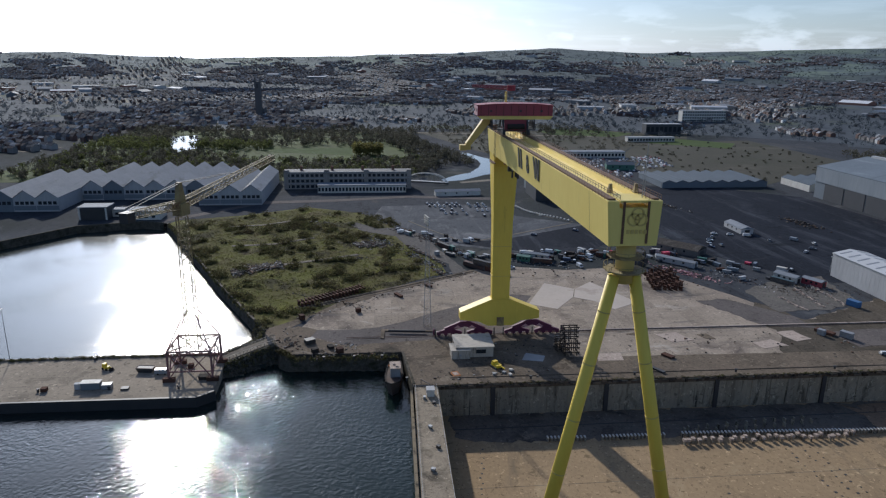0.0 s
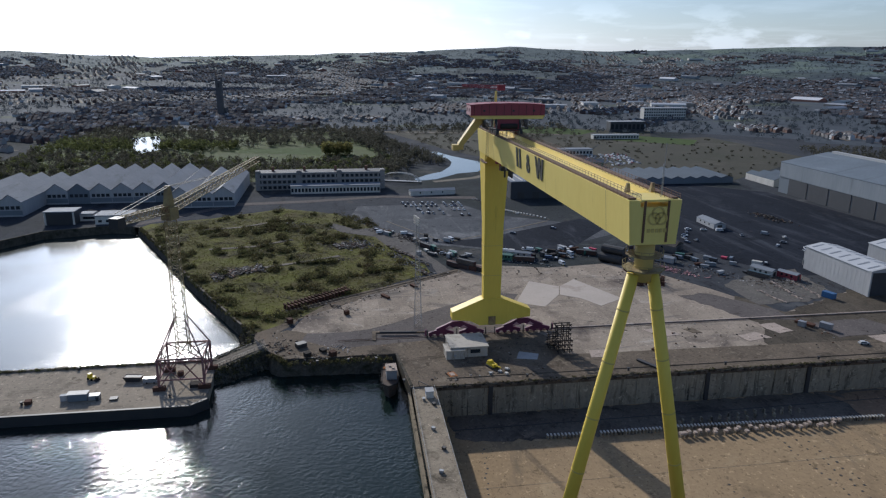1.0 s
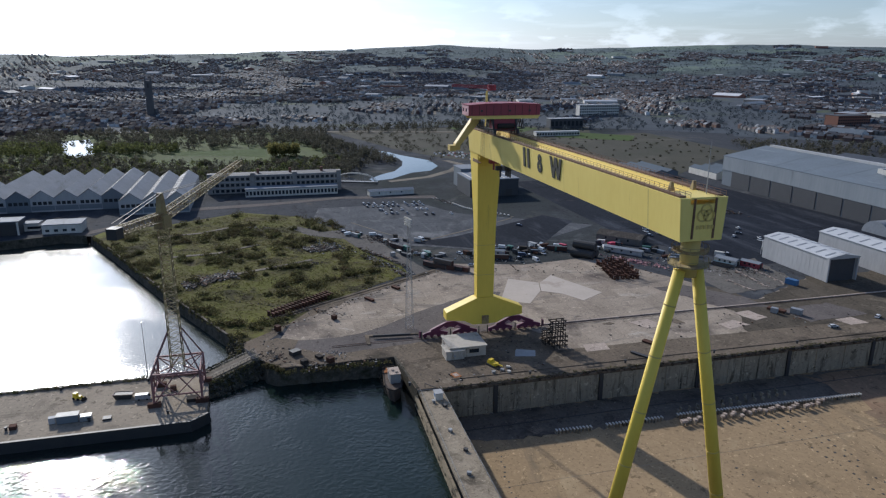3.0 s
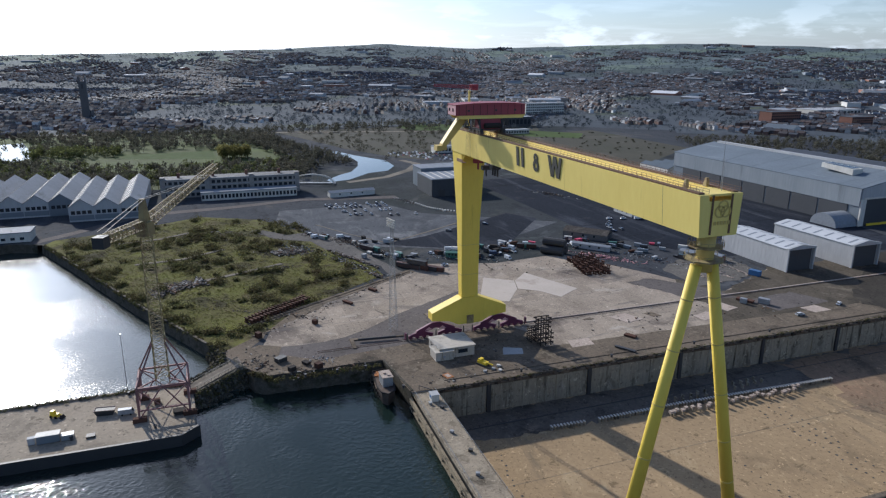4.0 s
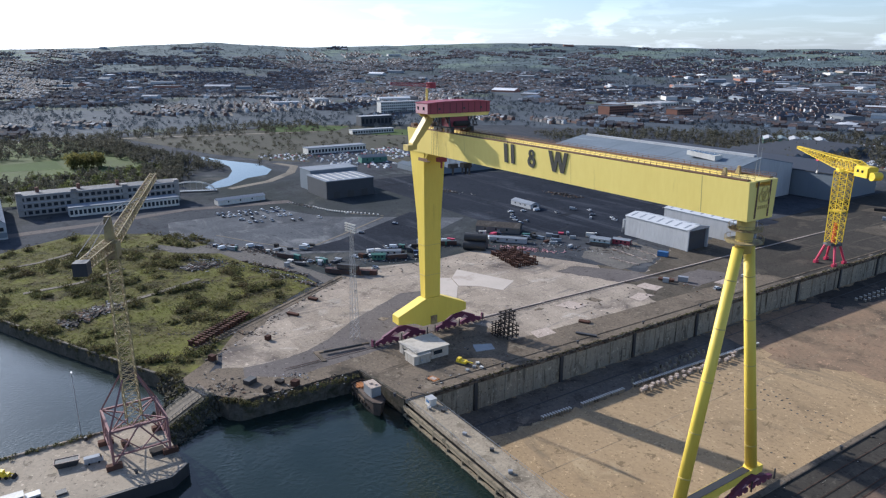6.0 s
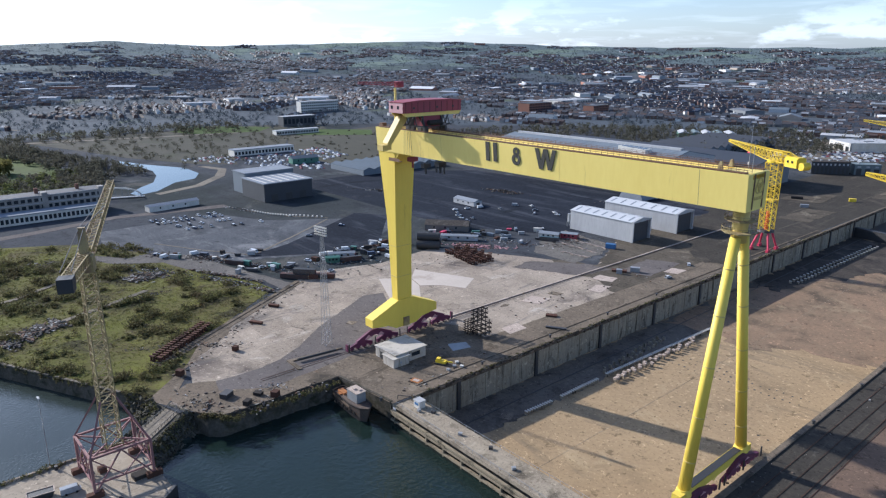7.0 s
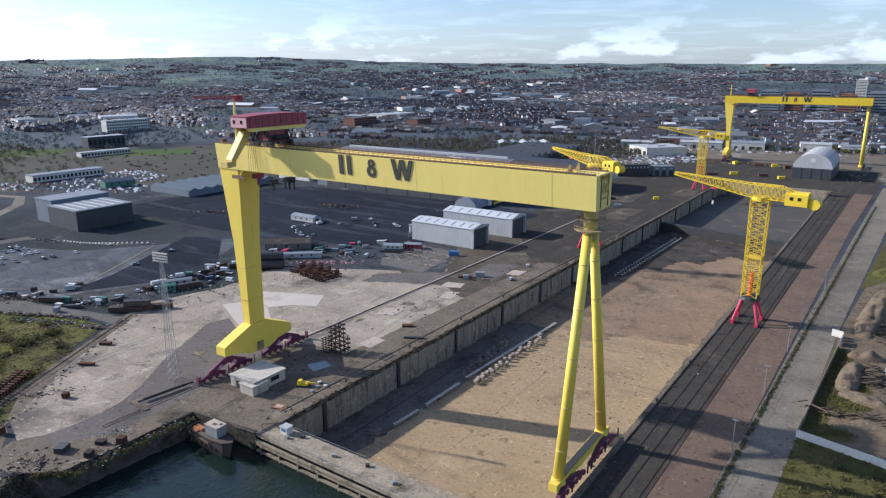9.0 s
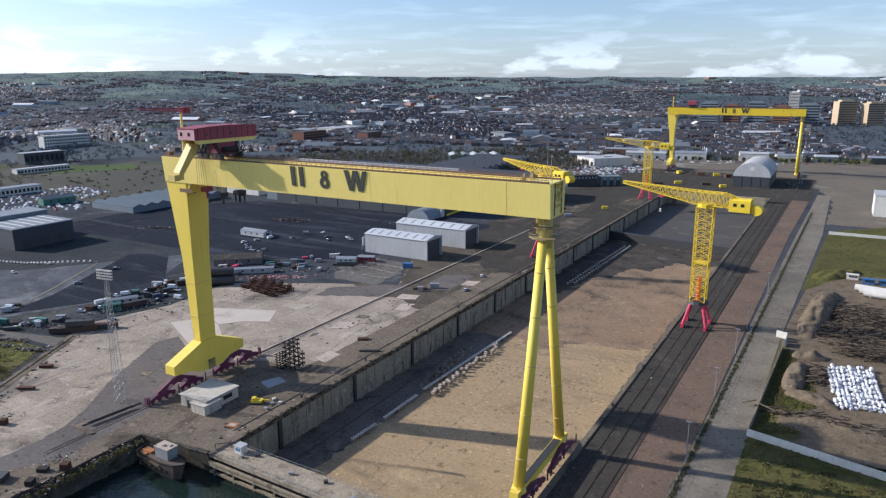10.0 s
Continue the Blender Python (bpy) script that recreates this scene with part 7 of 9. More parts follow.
            for k in range(14):
                pts.append((x + math.cos(d) * 9 * k, y + math.sin(d) * 9 * k))
        else:
            for k in range(5):
                pts.append((x + rng.normal() * 22, y + rng.normal() * 22))
    pts = np.array(pts)
    z = np.array([land_height(a, b) for a, b in pts])
    hill = leaf_cloud(np.stack([pts[:, 0], pts[:, 1], z + 1.0], 1), np.full((len(pts), 3), (5.0, 5.0, 1.0)), 10, 1.1)
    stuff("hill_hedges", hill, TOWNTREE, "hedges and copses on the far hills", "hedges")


town()

# scrub land by the basin: bushes, tufts, rubble
SCRUBLAND = [(-290, -188), (-305, -150), (-335, -100), (-315, -68), (-262, -60), (-244, -37), (-221, -32), (-176, -9), (-153, -8), (-128, -56), (-104, -78), (-88, -97), (-122, -115), (-154, -131), (-240, -170)]
x, y = scatter(SCRUBLAND, 9000)
keep = np.array([0.6 * noise.noise(Vector((a * 0.035, b * 0.035, 0))) + 0.8 * noise.noise(Vector((a * 0.11, b * 0.11, 4))) > 0.2 for a, b in zip(x, y)])
x, y = x[keep], y[keep]
h = 0.7 + 3.4 * rng.random(len(x)) ** 1.7
xb, yb = scatter([(-320, -64), (-292, -33), (-271, -31), (-267, -48), (-285, -58)], 130)
x, y, h = np.concatenate([x, xb]), np.concatenate([y, yb]), np.concatenate([h, rng.uniform(1.0, 3.4, len(xb))])
stuff("bramble_bushes", leaf_cloud(np.stack([x, y, h * 0.4], 1), np.stack([h * 1.1, h * 1.1, h * 0.6], 1), 70, 0.34), BUSH, "dark bramble bushes on the scrub land", "bushes")
x, y = scatter(SCRUBLAND, 16000)
stuff("grass_tufts", leaf_cloud(np.stack([x, y, 0 * x + 0.2], 1), np.full((len(x), 3), (0.9, 0.9, 0.15)), 4, 0.35, 0.6), SCRUB, "tussocks of rough grass", "grass")
for poly, n in (([(119.6, -60), (250, -60), (250, 56), (121.5, 61)], 7000), ([(124, 66), (137, 68), (141, 108), (133, 138), (127, 156)], 2500), ([(130, 255), (150, 300), (250, 335), (250, 540), (142, 440)], 5000)):
    x, y = scatter(poly, n)
    stuff("roadside_grass", leaf_cloud(np.stack([x, y, 0 * x + 0.2], 1), np.full((len(x), 3), (0.9, 0.9, 0.2)), 4, 0.35, 0.6), ROUGHGRASS, "rough yellow-green grass beside the road", "grass")
x, y = scatter([(122, -30), (240, -40), (240, 52), (124, 58)], 260)
h = rng.uniform(0.6, 1.8, len(x))
stuff("roadside_bushes", leaf_cloud(np.stack([x, y, h * 0.4], 1), np.stack([h * 1.2, h * 1.2, h * 0.6], 1), 60, 0.3), BUSH, "low dark bushes in the grass", "bushes")


def heap(shape, cx, cy, lx, ly, n, size, z=0.1, tall=1.0, turn=0.0):
    """Loose blocks, turned every way, heaped on a plan lx by ly."""
    for _ in range(n):
        u, v = rng.normal() * lx / 2.6, rng.normal() * ly / 2.6
        px, py = cx + u * math.cos(turn) - v * math.sin(turn), cy + u * math.sin(turn) + v * math.cos(turn)
        a, b, c = np.array([1.0, 0.55, 0.5]) * rng.uniform(0.2, 1.0, 3) ** 1.5 * size
        rise = max(0.0, 1 - (u / lx) ** 2 * 4 - (v / ly) ** 2 * 4) * tall * rng.random()
        m = pose(px, py, z + c * 0.3 + rise, rng.uniform(-25, 25), rng.uniform(-25, 25), rng.uniform(0, 180))
        shape.box(-a, a, -b * 0.6, b * 0.6, -c * 0.4, c * 0.4, m)
    return shape


RUBBLE = palette("rubble_mix", [(0.17, 0.15, 0.13), (0.085, 0.07, 0.06), (0.13, 0.075, 0.05), (0.33, 0.31, 0.28), (0.06, 0.056, 0.052), (0.14, 0.115, 0.095), (0.045, 0.04, 0.036)], rough=0.9)
for (cx, cy, lx, ly, n, sz, turn) in ((-221, -50, 26, 12, 260, 1.0, 1.2), (-182, -20, 26, 5, 120, 1.0, 0.42), (-190, -60, 12, 4, 80, 0.9, 1.9), (-285, -95, 30, 6, 90, 1.0, 1.9), (-258, -29, 16, 8, 150, 1.0, 0.6),
                                      (-226, -7, 22, 6, 200, 1.1, 0.4), (-200, 4, 26, 6, 220, 1.1, 0.35), (-236, -14, 14, 7, 140, 1.3, 0.4), (-112, 168, 30, 12, 140, 0.8, 0.2), (-150, 130, 30, 8, 160, 0.9, 0.5), (-190, 75, 30, 8, 140, 1.0, 1.0),
                                      (-66, -84, 10, 6, 60, 1.1, 0.3), (-53, -70, 6, 8, 50, 0.8, 0.2), (-118, -70, 40, 4, 150, 0.8, 1.0)):
    sh = heap(Shape(), cx, cy, lx, ly, n, sz, 0.1, 1.2, turn)
    tagged(part("rubble", sh, RUBBLE), "heap of mixed rubble, scrap and timber", "rubble", kind="stuff")
for row, n in (([(-167, -127), (-174, -114), (-181, -101)], 420), ([(-221, -60), (-222, -42)], 260), ([(-214, -26.5), (-196, -17), (-176, -8.5)], 330), ([(-238, -10), (-206, 1)], 360), ([(-163, -14), (-156, -10)], 90)):
    sh = Shape()
    for (xa, ya), (xb, yb) in zip(row, row[1:]):
        m = n // (len(row) - 1)
        for _ in range(m):
            u, w = rng.random(), rng.normal() * 3.2
            big = rng.random() ** 2.2
            a, b, c = 0.25 + 1.5 * big, 0.15 + 0.45 * rng.random(), 0.12 + 0.4 * rng.random()
            sh.box(-a, a, -b, b, -c * 0.4, c, pose(xa + (xb - xa) * u + w, ya + (yb - ya) * u + w * 0.3, 0.15 + 0.5 * rng.random(), rng.uniform(-14, 14), rng.uniform(-14, 14), rng.uniform(0, 180)))
    tagged(part("rubble", sh, RUBBLE), "row of dumped stone and dark scrap in the scrub", "rubble", kind="stuff")
bank = Shape().hexa([Vector(p) for p in ((-70, -88, -9), (-61.5, -87, -9), (-57.5, -94.5, -9), (-51.5, -101, -9), (-49.5, -107, -9), (-56, -113, -9), (-66, -111, -9), (-77, -103.5, -9), (-90.5, -102.5, -9))],
                    [Vector(p) for p in ((-70, -88, 0.02), (-65, -89.5, 0.02), (-62, -95, -1.2), (-57.5, -101.5, -2.2), (-53, -107.5, -3.1), (-56, -110, -3.1), (-63.5, -109.5, -3.1), (-75.5, -95.5, -0.6), (-88, -98.6, 0.0))])
setting("causeway_bank", bank, ROCK, "rough weedy bank beneath the causeway", "bank")
rocks = Shape()
spots = []
TOP = [(-65, -89, 0.1), (-62, -95, -1.2), (-57.5, -101.5, -2.2), (-53, -107.5, -3.0)]
FOOT = [(-61, -87, -7), (-57, -94.5, -7), (-51, -101, -7), (-49, -107, -7)]
TOP2 = [(-90, -100.4, 0.2), (-82, -96, 0.2), (-74, -95.5, -0.6), (-66, -109, -2.8)]
FOOT2 = [(-90.6, -102.8, -6.8), (-84, -102.6, -6.8), (-77, -103.6, -6.8), (-68, -112, -6.8)]
for top, foot, n in ((TOP, FOOT, 1500), (TOP2, FOOT2, 1100)):
    for _ in range(n):
        u, v = rng.random() * (len(top) - 1), rng.random()
        i, w = int(u), u - int(u)
        p = Vector(top[i]).lerp(Vector(top[i + 1]), w).lerp(Vector(foot[i]).lerp(Vector(foot[i + 1]), w), v)
        a = 0.2 + 0.6 * rng.random() ** 2
        rocks.box(-a, a, -a * 0.7, a * 0.7, -a * 0.5, a * 0.5, pose(p.x + rng.normal() * 0.4, p.y + rng.normal() * 0.4, p.z + 0.15, rng.uniform(0, 90), rng.uniform(0, 90), rng.uniform(0, 90)))
        if rng.random() < 0.2 and v < 0.75:
            spots.append((p.x, p.y, p.z + 0.3))
# weeds on the bank and along the old quay edges
for (xa, ya), (xb, yb), n in (((-50, -38), (-50, -79), 60), ((-51, -80), (-60, -87), 40), ((-84, -96), (-92, -101), 50), ((-92, -101), (-154, -132.4), 150), ((-154, -132.4), (-240, -171.6), 260), ((-240, -171.6), (-289, -195), 160)):
    for _ in range(n):
        u = rng.random()
        spots.append((xa + (xb - xa) * u + rng.normal() * 0.5, ya + (yb - ya) * u + rng.normal() * 0.5, rng.uniform(-0.6, 0.6)))
spots = np.array(spots)
stuff("bank_weeds", leaf_cloud(spots, np.tile(rng.uniform(0.4, 1.3, (len(spots), 1)), (1, 3)), 40, 0.22), BUSH, "dark weeds on the bank and quay edge", "weeds")
tagged(part("rock_armour", rocks, ROCK), "dark rock armour along the causeway", "rocks", kind="stuff")


# ---- vehicles ----
def make_car(m, label, van=False):
    c = thing("van" if van else "car", m, label, "van" if van else "car", "parked vehicles")
    h = 2.2 if van else 1.45
    body = Shape().prism([(-2.1, 0.35), (2.1, 0.35), (2.15, 0.8), (1.9, 0.95), (-2.1, 0.95)] if not van else [(-2.6, 0.4), (2.5, 0.4), (2.6, 1.1), (2.2, 1.3), (1.7, h), (-2.6, h)], -0.88, 0.88)
    part("body", body, CARPAINT, c)
    if not van:
        part("cabin", Shape().hexa([Vector((-1.9, -0.8, 0.95)), Vector((1.1, -0.8, 0.95)), Vector((1.1, 0.8, 0.95)), Vector((-1.9, 0.8, 0.95))], [Vector((-1.5, -0.65, 1.42)), Vector((0.4, -0.65, 1.42)), Vector((0.4, 0.65, 1.42)), Vector((-1.5, 0.65, 1.42))]), GLASS, c, "dark glazed cabin")
        part("roof", Shape().box(-1.5, 0.4, -0.66, 0.66, 1.42, 1.5), CARPAINT, c)
    else:
        part("windscreen", Shape().hexa([Vector((2.24, -0.75, 1.3)), Vector((1.8, -0.75, 2.05)), Vector((1.8, 0.75, 2.05)), Vector((2.24, 0.75, 1.3))], [Vector((2.28, -0.75, 1.32)), Vector((1.84, -0.75, 2.07)), Vector((1.84, 0.75, 2.07)), Vector((2.28, 0.75, 1.32))]), GLASS, c)
    for x in (-1.35, 1.35):
        for y in (-0.86, 0.86):
            part("wheel", Shape().tube((x, y - 0.1, 0.34), (x, y + 0.1, 0.34), 0.34, 0.34, 10), TYRE, c)
    return c


first_car = make_car(pose(-322, 5, 0.1, 0, 0, 60), "parked car on the grey car park")
first_van = make_car(pose(-196, 60, 0.1, 0, 0, 60), "parked van on the yard", True)
spots = []
for row, (xa, ya, xb, yb, n) in enumerate(((-348, -6, -344, 44, 12), (-338, -4, -334, 44, 12), (-322, 12, -318, 44, 8), (-312, -2, -306, 26, 7), (-300, 34, -297, 60, 4))):
    for k in range(n):
        if rng.random() < 0.78:
            u = (k + 0.3 * rng.random()) / n
            spots.append((xa + (xb - xa) * u, ya + (yb - ya) * u, 8 + rng.uniform(-6, 6)))
for x, y in ((-193, 231), (-186, 222), (-178, 236), (-172, 232), (-205, 240), (-214, 214), (-219, 175), (-212, 171), (-205, 176), (-226, 180), (-235, 186), (-202, 168), (-232, 196), (-150, 190), (-41, 190), (-36, 160), (-172, 62), (-176, 70), (-178, 80), (-165, 30), (-240, 60), (-250, 92)):
    spots.append((x, y, rng.uniform(0, 180)))
for x, y, a in spots:
    copy_thing(first_car, pose(x, y, 0.1, 0, 0, a))
for x, y, a in ((-177, 66, 70), (-181, 76, 60), (-190, 95, 60), (-165, 70, 10), (-47.0, -129.6, 86), (-215, 232, 30), (-228, 206, 80)):
    copy_thing(first_van, pose(x, y, 0.1 if y > -100 else -3.0, 0, 0, a))


def far_cars(name, poly, n, label):
    """Rows of parked vehicles too far to tell apart."""
    x, y = scatter(poly, n)
    s = Shape()
    for a, b in zip(x, y):
        b = round(b / 6) * 6 + rng.uniform(-0.6, 0.6)
        w, h = rng.uniform(1.8, 2.3), rng.uniform(1.2, 1.8)
        s.hexa([Vector((a - w, b - 0.9, 0.2)), Vector((a + w, b - 0.9, 0.2)), Vector((a + w, b + 0.9, 0.2)), Vector((a - w, b + 0.9, 0.2))], [Vector((a - w * 0.7, b - 0.7, h)), Vector((a + w * 0.5, b - 0.7, h)), Vector((a + w * 0.5, b + 0.7, h)), Vector((a - w * 0.7, b + 0.7, h))])
    return tagged(part(name, s, CARSTUFF), label, "cars", kind="stuff")


far_cars("far_vehicles", [(-628, 124), (-470, 205), (-480, 235), (-610, 245), (-640, 180)], 330, "crowded lot of parked cars and vans")
far_cars("far_vehicles", [(-620, 255), (-520, 240), (-540, 290), (-620, 300)], 160, "parked vehicles behind the depot")
far_cars("far_vehicles", [(-320, 820), (-60, 880), (120, 935), (110, 960), (-330, 880)], 520, "rows of stored cars near the dock head")
far_cars("far_vehicles", [(-170, 730), (-90, 760), (-80, 800), (-170, 800)], 160, "stored vehicles near the far crane")


def container(m, l=12.2):
    c = thing("shipping_container", m, "weathered steel shipping container on the yard", "container", "containers")
    part("body", Shape().box(-l / 2, l / 2, -1.2, 1.2, 0.15, 2.6), CONTAINER, c)
    ribs = Shape()
    for k in range(int(l * 2)):
        x = -l / 2 + 0.3 + k * 0.5
        ribs.box(x, x + 0.2, -1.25, -1.2, 0.25, 2.5).box(x, x + 0.2, 1.2, 1.25, 0.25, 2.5)
    tagged(part("corrugation", ribs, CONTAINER, c), kind="stuff")
    part("door", Shape().box(l / 2, l / 2 + 0.06, -1.1, 1.1, 0.25, 2.5), CONTAINER, c)
    part("rail", Shape().box(-l / 2, l / 2, -1.22, 1.22, 2.6, 2.68), CONTAINER, c)
    return c


c0 = container(pose(-169, 8, 0.1, 0, 0, 42))
for x, y, a, z in ((-166, 10, 42, 0.1), (-163, 14, 42, 0.1), (-160, 18, 42, 0.1), (-164, 13, 42, 2.75), (-158, 21, 42, 0.1), (-175, 50, 70, 0.1), (-184, 92, 60, 0.1), (-128, 171, 30, 0.1), (-212, -4, 30, 0.1)):
    copy_thing(c0, pose(x, y, z, 0, 0, a))


def store_shed(m, l, d, h, wall, roof, label):
    s = thing("store_shed", m, label, "shed", "yard sheds")
    part("wall", Shape().box(0, l, 0, d, 0, h), wall, s)
    part("roof", Shape().prism_x([(-0.3, h), (d + 0.3, h), (d / 2, h + d * 0.18)], -0.3, l + 0.3), roof, s)
    part("door", Shape().box(l, l + 0.08, d * 0.3, d * 0.7, 0, h * 0.8), DARK, s)
    for k in range(3):
        part("window", Shape().box(l * (0.2 + 0.25 * k), l * (0.2 + 0.25 * k) + 1.2, -0.08, 0, h * 0.45, h * 0.8), GLASS, s)


BROWNROOF = material("felt_roof", (0.085, 0.072, 0.062), (0.05, 0.045, 0.04), rough=0.9, scale=0.1, fine=0.8, amount=0.9, layers=[((0.16, 0.14, 0.12), 0.1, 0.58, 0.7, (1, 1, 1))])
store_shed(pose(-202, 128, 0.1, 0, 0, 40), 30, 13, 4, GREYWALL, BROWNROOF, "low brick store with a dark roof")
store_shed(pose(-176, 120, 0.1, 0, 0, 40), 24, 4.5, 3, PALECLAD, GREYROOF, "low grey store with a sheet roof")
store_shed(pose(-186, 42, 0.1, 0, 0, 60), 15, 4, 3.2, PALECLAD, GREYROOF, "grey cabin beside parked vans")
store_shed(pose(-180, 36, 0.1, 0, 0, 60), 8, 4, 3.2, GREENSHED, GREENSHED, "small green sheet cabin")
store_shed(pose(-138, 172, 0.1, 0, 0, 25), 13, 6, 3.2, WHITE, GREYROOF, "white cabin on the yard")
store_shed(pose(-128, 182, 0.1, 0, 0, 25), 11, 5, 3.2, RED, GREYROOF, "red and grey cabin on the yard")
store_shed(pose(-258, 205, 0.1), 24, 9, 3.6, PALECLAD, GREYROOF, "low pale store in the dark yard")
store_shed(pose(-380, 5, 0.1, 0, 0, 95), 40, 8, 4, WHITE, GREYROOF, "low white store beside the road")
store_shed(pose(-520, 205, 0.1, 0, 0, 80), 30, 14, 6, GREENSHED, BLUEROOF, "green clad store with a blue-grey roof")

# vans, skips, cabins and boxes standing about along the yard edges
def yard_box(m, l, d, h, mat, label):
    b = thing("steel_box", m, label, "box", "yard boxes")
    part("body", Shape().box(-l / 2, l / 2, -d / 2, d / 2, 0.1, h), mat, b)
    part("lid", Shape().box(-l / 2 - 0.08, l / 2 + 0.08, -d / 2 - 0.08, d / 2 + 0.08, h, h + 0.12), mat, b)
    part("door", Shape().box(l / 2, l / 2 + 0.05, -d * 0.35, d * 0.35, 0.2, h * 0.9), DARK, b)
    for sx in (-1, 1):
        part("skid", Shape().box(sx * l * 0.3 - 0.15, sx * l * 0.3 + 0.15, -d / 2, d / 2, 0, 0.1), TIMBER, b)
    return b


YARDPAINT = (GREYSTEEL, RUST, DARKRUST, GREENSHED, WHITE, BLUEGREYCLAD, DARK, PALECLAD, CRANERED, DARKCLAD)
YARDWORDS = ("grey steel", "rusty steel", "dark rusty", "green steel", "white painted", "blue-grey steel", "black steel", "pale steel", "red steel", "dark clad")
for (xa, ya), (xb, yb), n, spread in (((-186.4, 37.3), (-191.8, 95.7), 34, 5.0), ((-204.5, -2.2), (-182.4, 15.8), 14, 4.0), ((-193.0, 122.7), (-140.5, 178.2), 34, 7.0), ((-257.8, -38.1), (-223.1, 20.1), 16, 5.0)):
    for k in range(n):
        u = (k + rng.random()) / n
        x, y = xa + (xb - xa) * u + rng.normal() * spread, ya + (yb - ya) * u + rng.normal() * spread
        if rng.random() < 0.3:
            copy_thing(first_van if rng.random() < 0.5 else first_car, pose(x, y, 0.12, 0, 0, rng.uniform(0, 180)))
        else:
            q = int(rng.integers(0, len(YARDPAINT)))
            yard_box(pose(x, y, 0.12, 0, 0, rng.choice((20, 35, 50, 110)) + rng.uniform(-8, 8)), rng.uniform(2.0, 6.5), rng.uniform(1.4, 2.6), rng.uniform(0.9, 2.8), YARDPAINT[q], YARDWORDS[q] + " box standing at the yard edge")

# ---- quay clutter ----
# round concrete tanks and pipes by the slab
tank = thing("pipe_stack", pose(-165, 100, 0.1, 0, 0, 40), "stack of big dark steel pipes", "pipe stack")
for k, (y, z) in enumerate(((0, 2.6), (5.4, 2.6), (2.7, 7.2))):
    part("pipe", Shape().tube((-7, y, z), (7, y, z), 2.6, 2.6, 14), DARK, tank)


def cradle(m, group):
    """A rusty steel keel cradle."""
    c = thing("steel_cradle", m, "rusty steel keel cradle stored on the quay", "cradle", group)
    part("base", Shape().box(-1.1, 1.1, -0.5, 0.5, 0, 0.35), RUST, c)
    part("post", Shape().box(-0.8, -0.4, -0.35, 0.35, 0.35, 1.9).box(0.4, 0.8, -0.35, 0.35, 0.35, 1.9), RUST, c)
    part("head", Shape().box(-1.2, 1.2, -0.45, 0.45, 1.9, 2.3), RUST, c)
    return c


first = cradle(pose(-109.5, -82.5, 0.1, 0, 0, 30), "steel cradles by the scrub")
for row in range(2):
    for k in range(19):
        if row == 0 and k == 0:
            continue
        copy_thing(first, pose(-109.5 - 1.2 * k - 3.0 * row, -82.5 + 1.6 * k - 1.9 * row, 0.1, 0, 0, 33 + rng.uniform(-4, 4)))
second = cradle(pose(-151, 103, 0.1, 0, 0, 27), "steel cradles on the concrete")
for row in range(6):
    for k in range(12):
        if row + k and rng.random() < 0.93:
            copy_thing(second, pose(-151 + 2.55 * k + 0.5 * row + rng.uniform(-0.4, 0.4), 103 - 0.5 * k + 2.7 * row + rng.uniform(-0.5, 0.5), 0.1, 0, 0, 27 + rng.uniform(-9, 9)))
            if (row + k) % 3 == 0:
                copy_thing(second, pose(-150.7 + 2.55 * k + 0.5 * row, 103.3 - 0.5 * k + 2.7 * row, 2.4, 0, 0, 27 + rng.uniform(-14, 14)))


def rack(m):
    """A tall rack of steel staging frames."""
    r = thing("staging_rack", m, "tall dark rack of steel staging frames on the quay", "rack")
    for x in (0, 2.4, 4.8):
        for y in (0, 2.4, 4.8):
            part("post", Shape().bar((x, y, 0), (x, y, 11.5 if x < 4 else 7.0), 0.28), DARKRUST, r)
    for k in range(6):
        z = 1.2 + 1.95 * k
        w = 4.8 if z < 7 else 2.4
        part("tray", Shape().bar((-0.8, -0.6, z), (w + 0.8, -0.6, z), 0.34).bar((-0.8, 5.4, z), (w + 0.8, 5.4, z), 0.34).bar((-0.8, 2.4, z), (w + 0.8, 2.4, z), 0.3).bar((0, -1.2, z + 0.3), (0, 6.0, z + 0.3), 0.34).bar((w, -1.2, z + 0.3), (w, 6.0, z + 0.3), 0.34), DARKRUST, r)
    return r


rack(pose(-49.5, 28.5, 0.15))
light = rack(pose(-52.5, 26.5, 0.15) @ Matrix.Diagonal((0.7, 0.7, 0.55, 1)))


def crate(x, y, z, sx, sy, sz, mat, label, a=0.0, name="crate"):
    c = thing(name, pose(x, y, z, 0, 0, a), label, name.replace("_", " "))
    part("body", Shape().box(-sx / 2, sx / 2, -sy / 2, sy / 2, 0.12, sz), mat, c)
    part("lid", Shape().box(-sx / 2 - 0.06, sx / 2 + 0.06, -sy / 2 - 0.06, sy / 2 + 0.06, sz, sz + 0.12), mat, c)
    part("skid", Shape().box(-sx / 2, -sx / 4, -sy / 2, sy / 2, 0, 0.12), TIMBER, c)
    part("skid", Shape().box(sx / 4, sx / 2, -sy / 2, sy / 2, 0, 0.12), TIMBER, c)
    return c


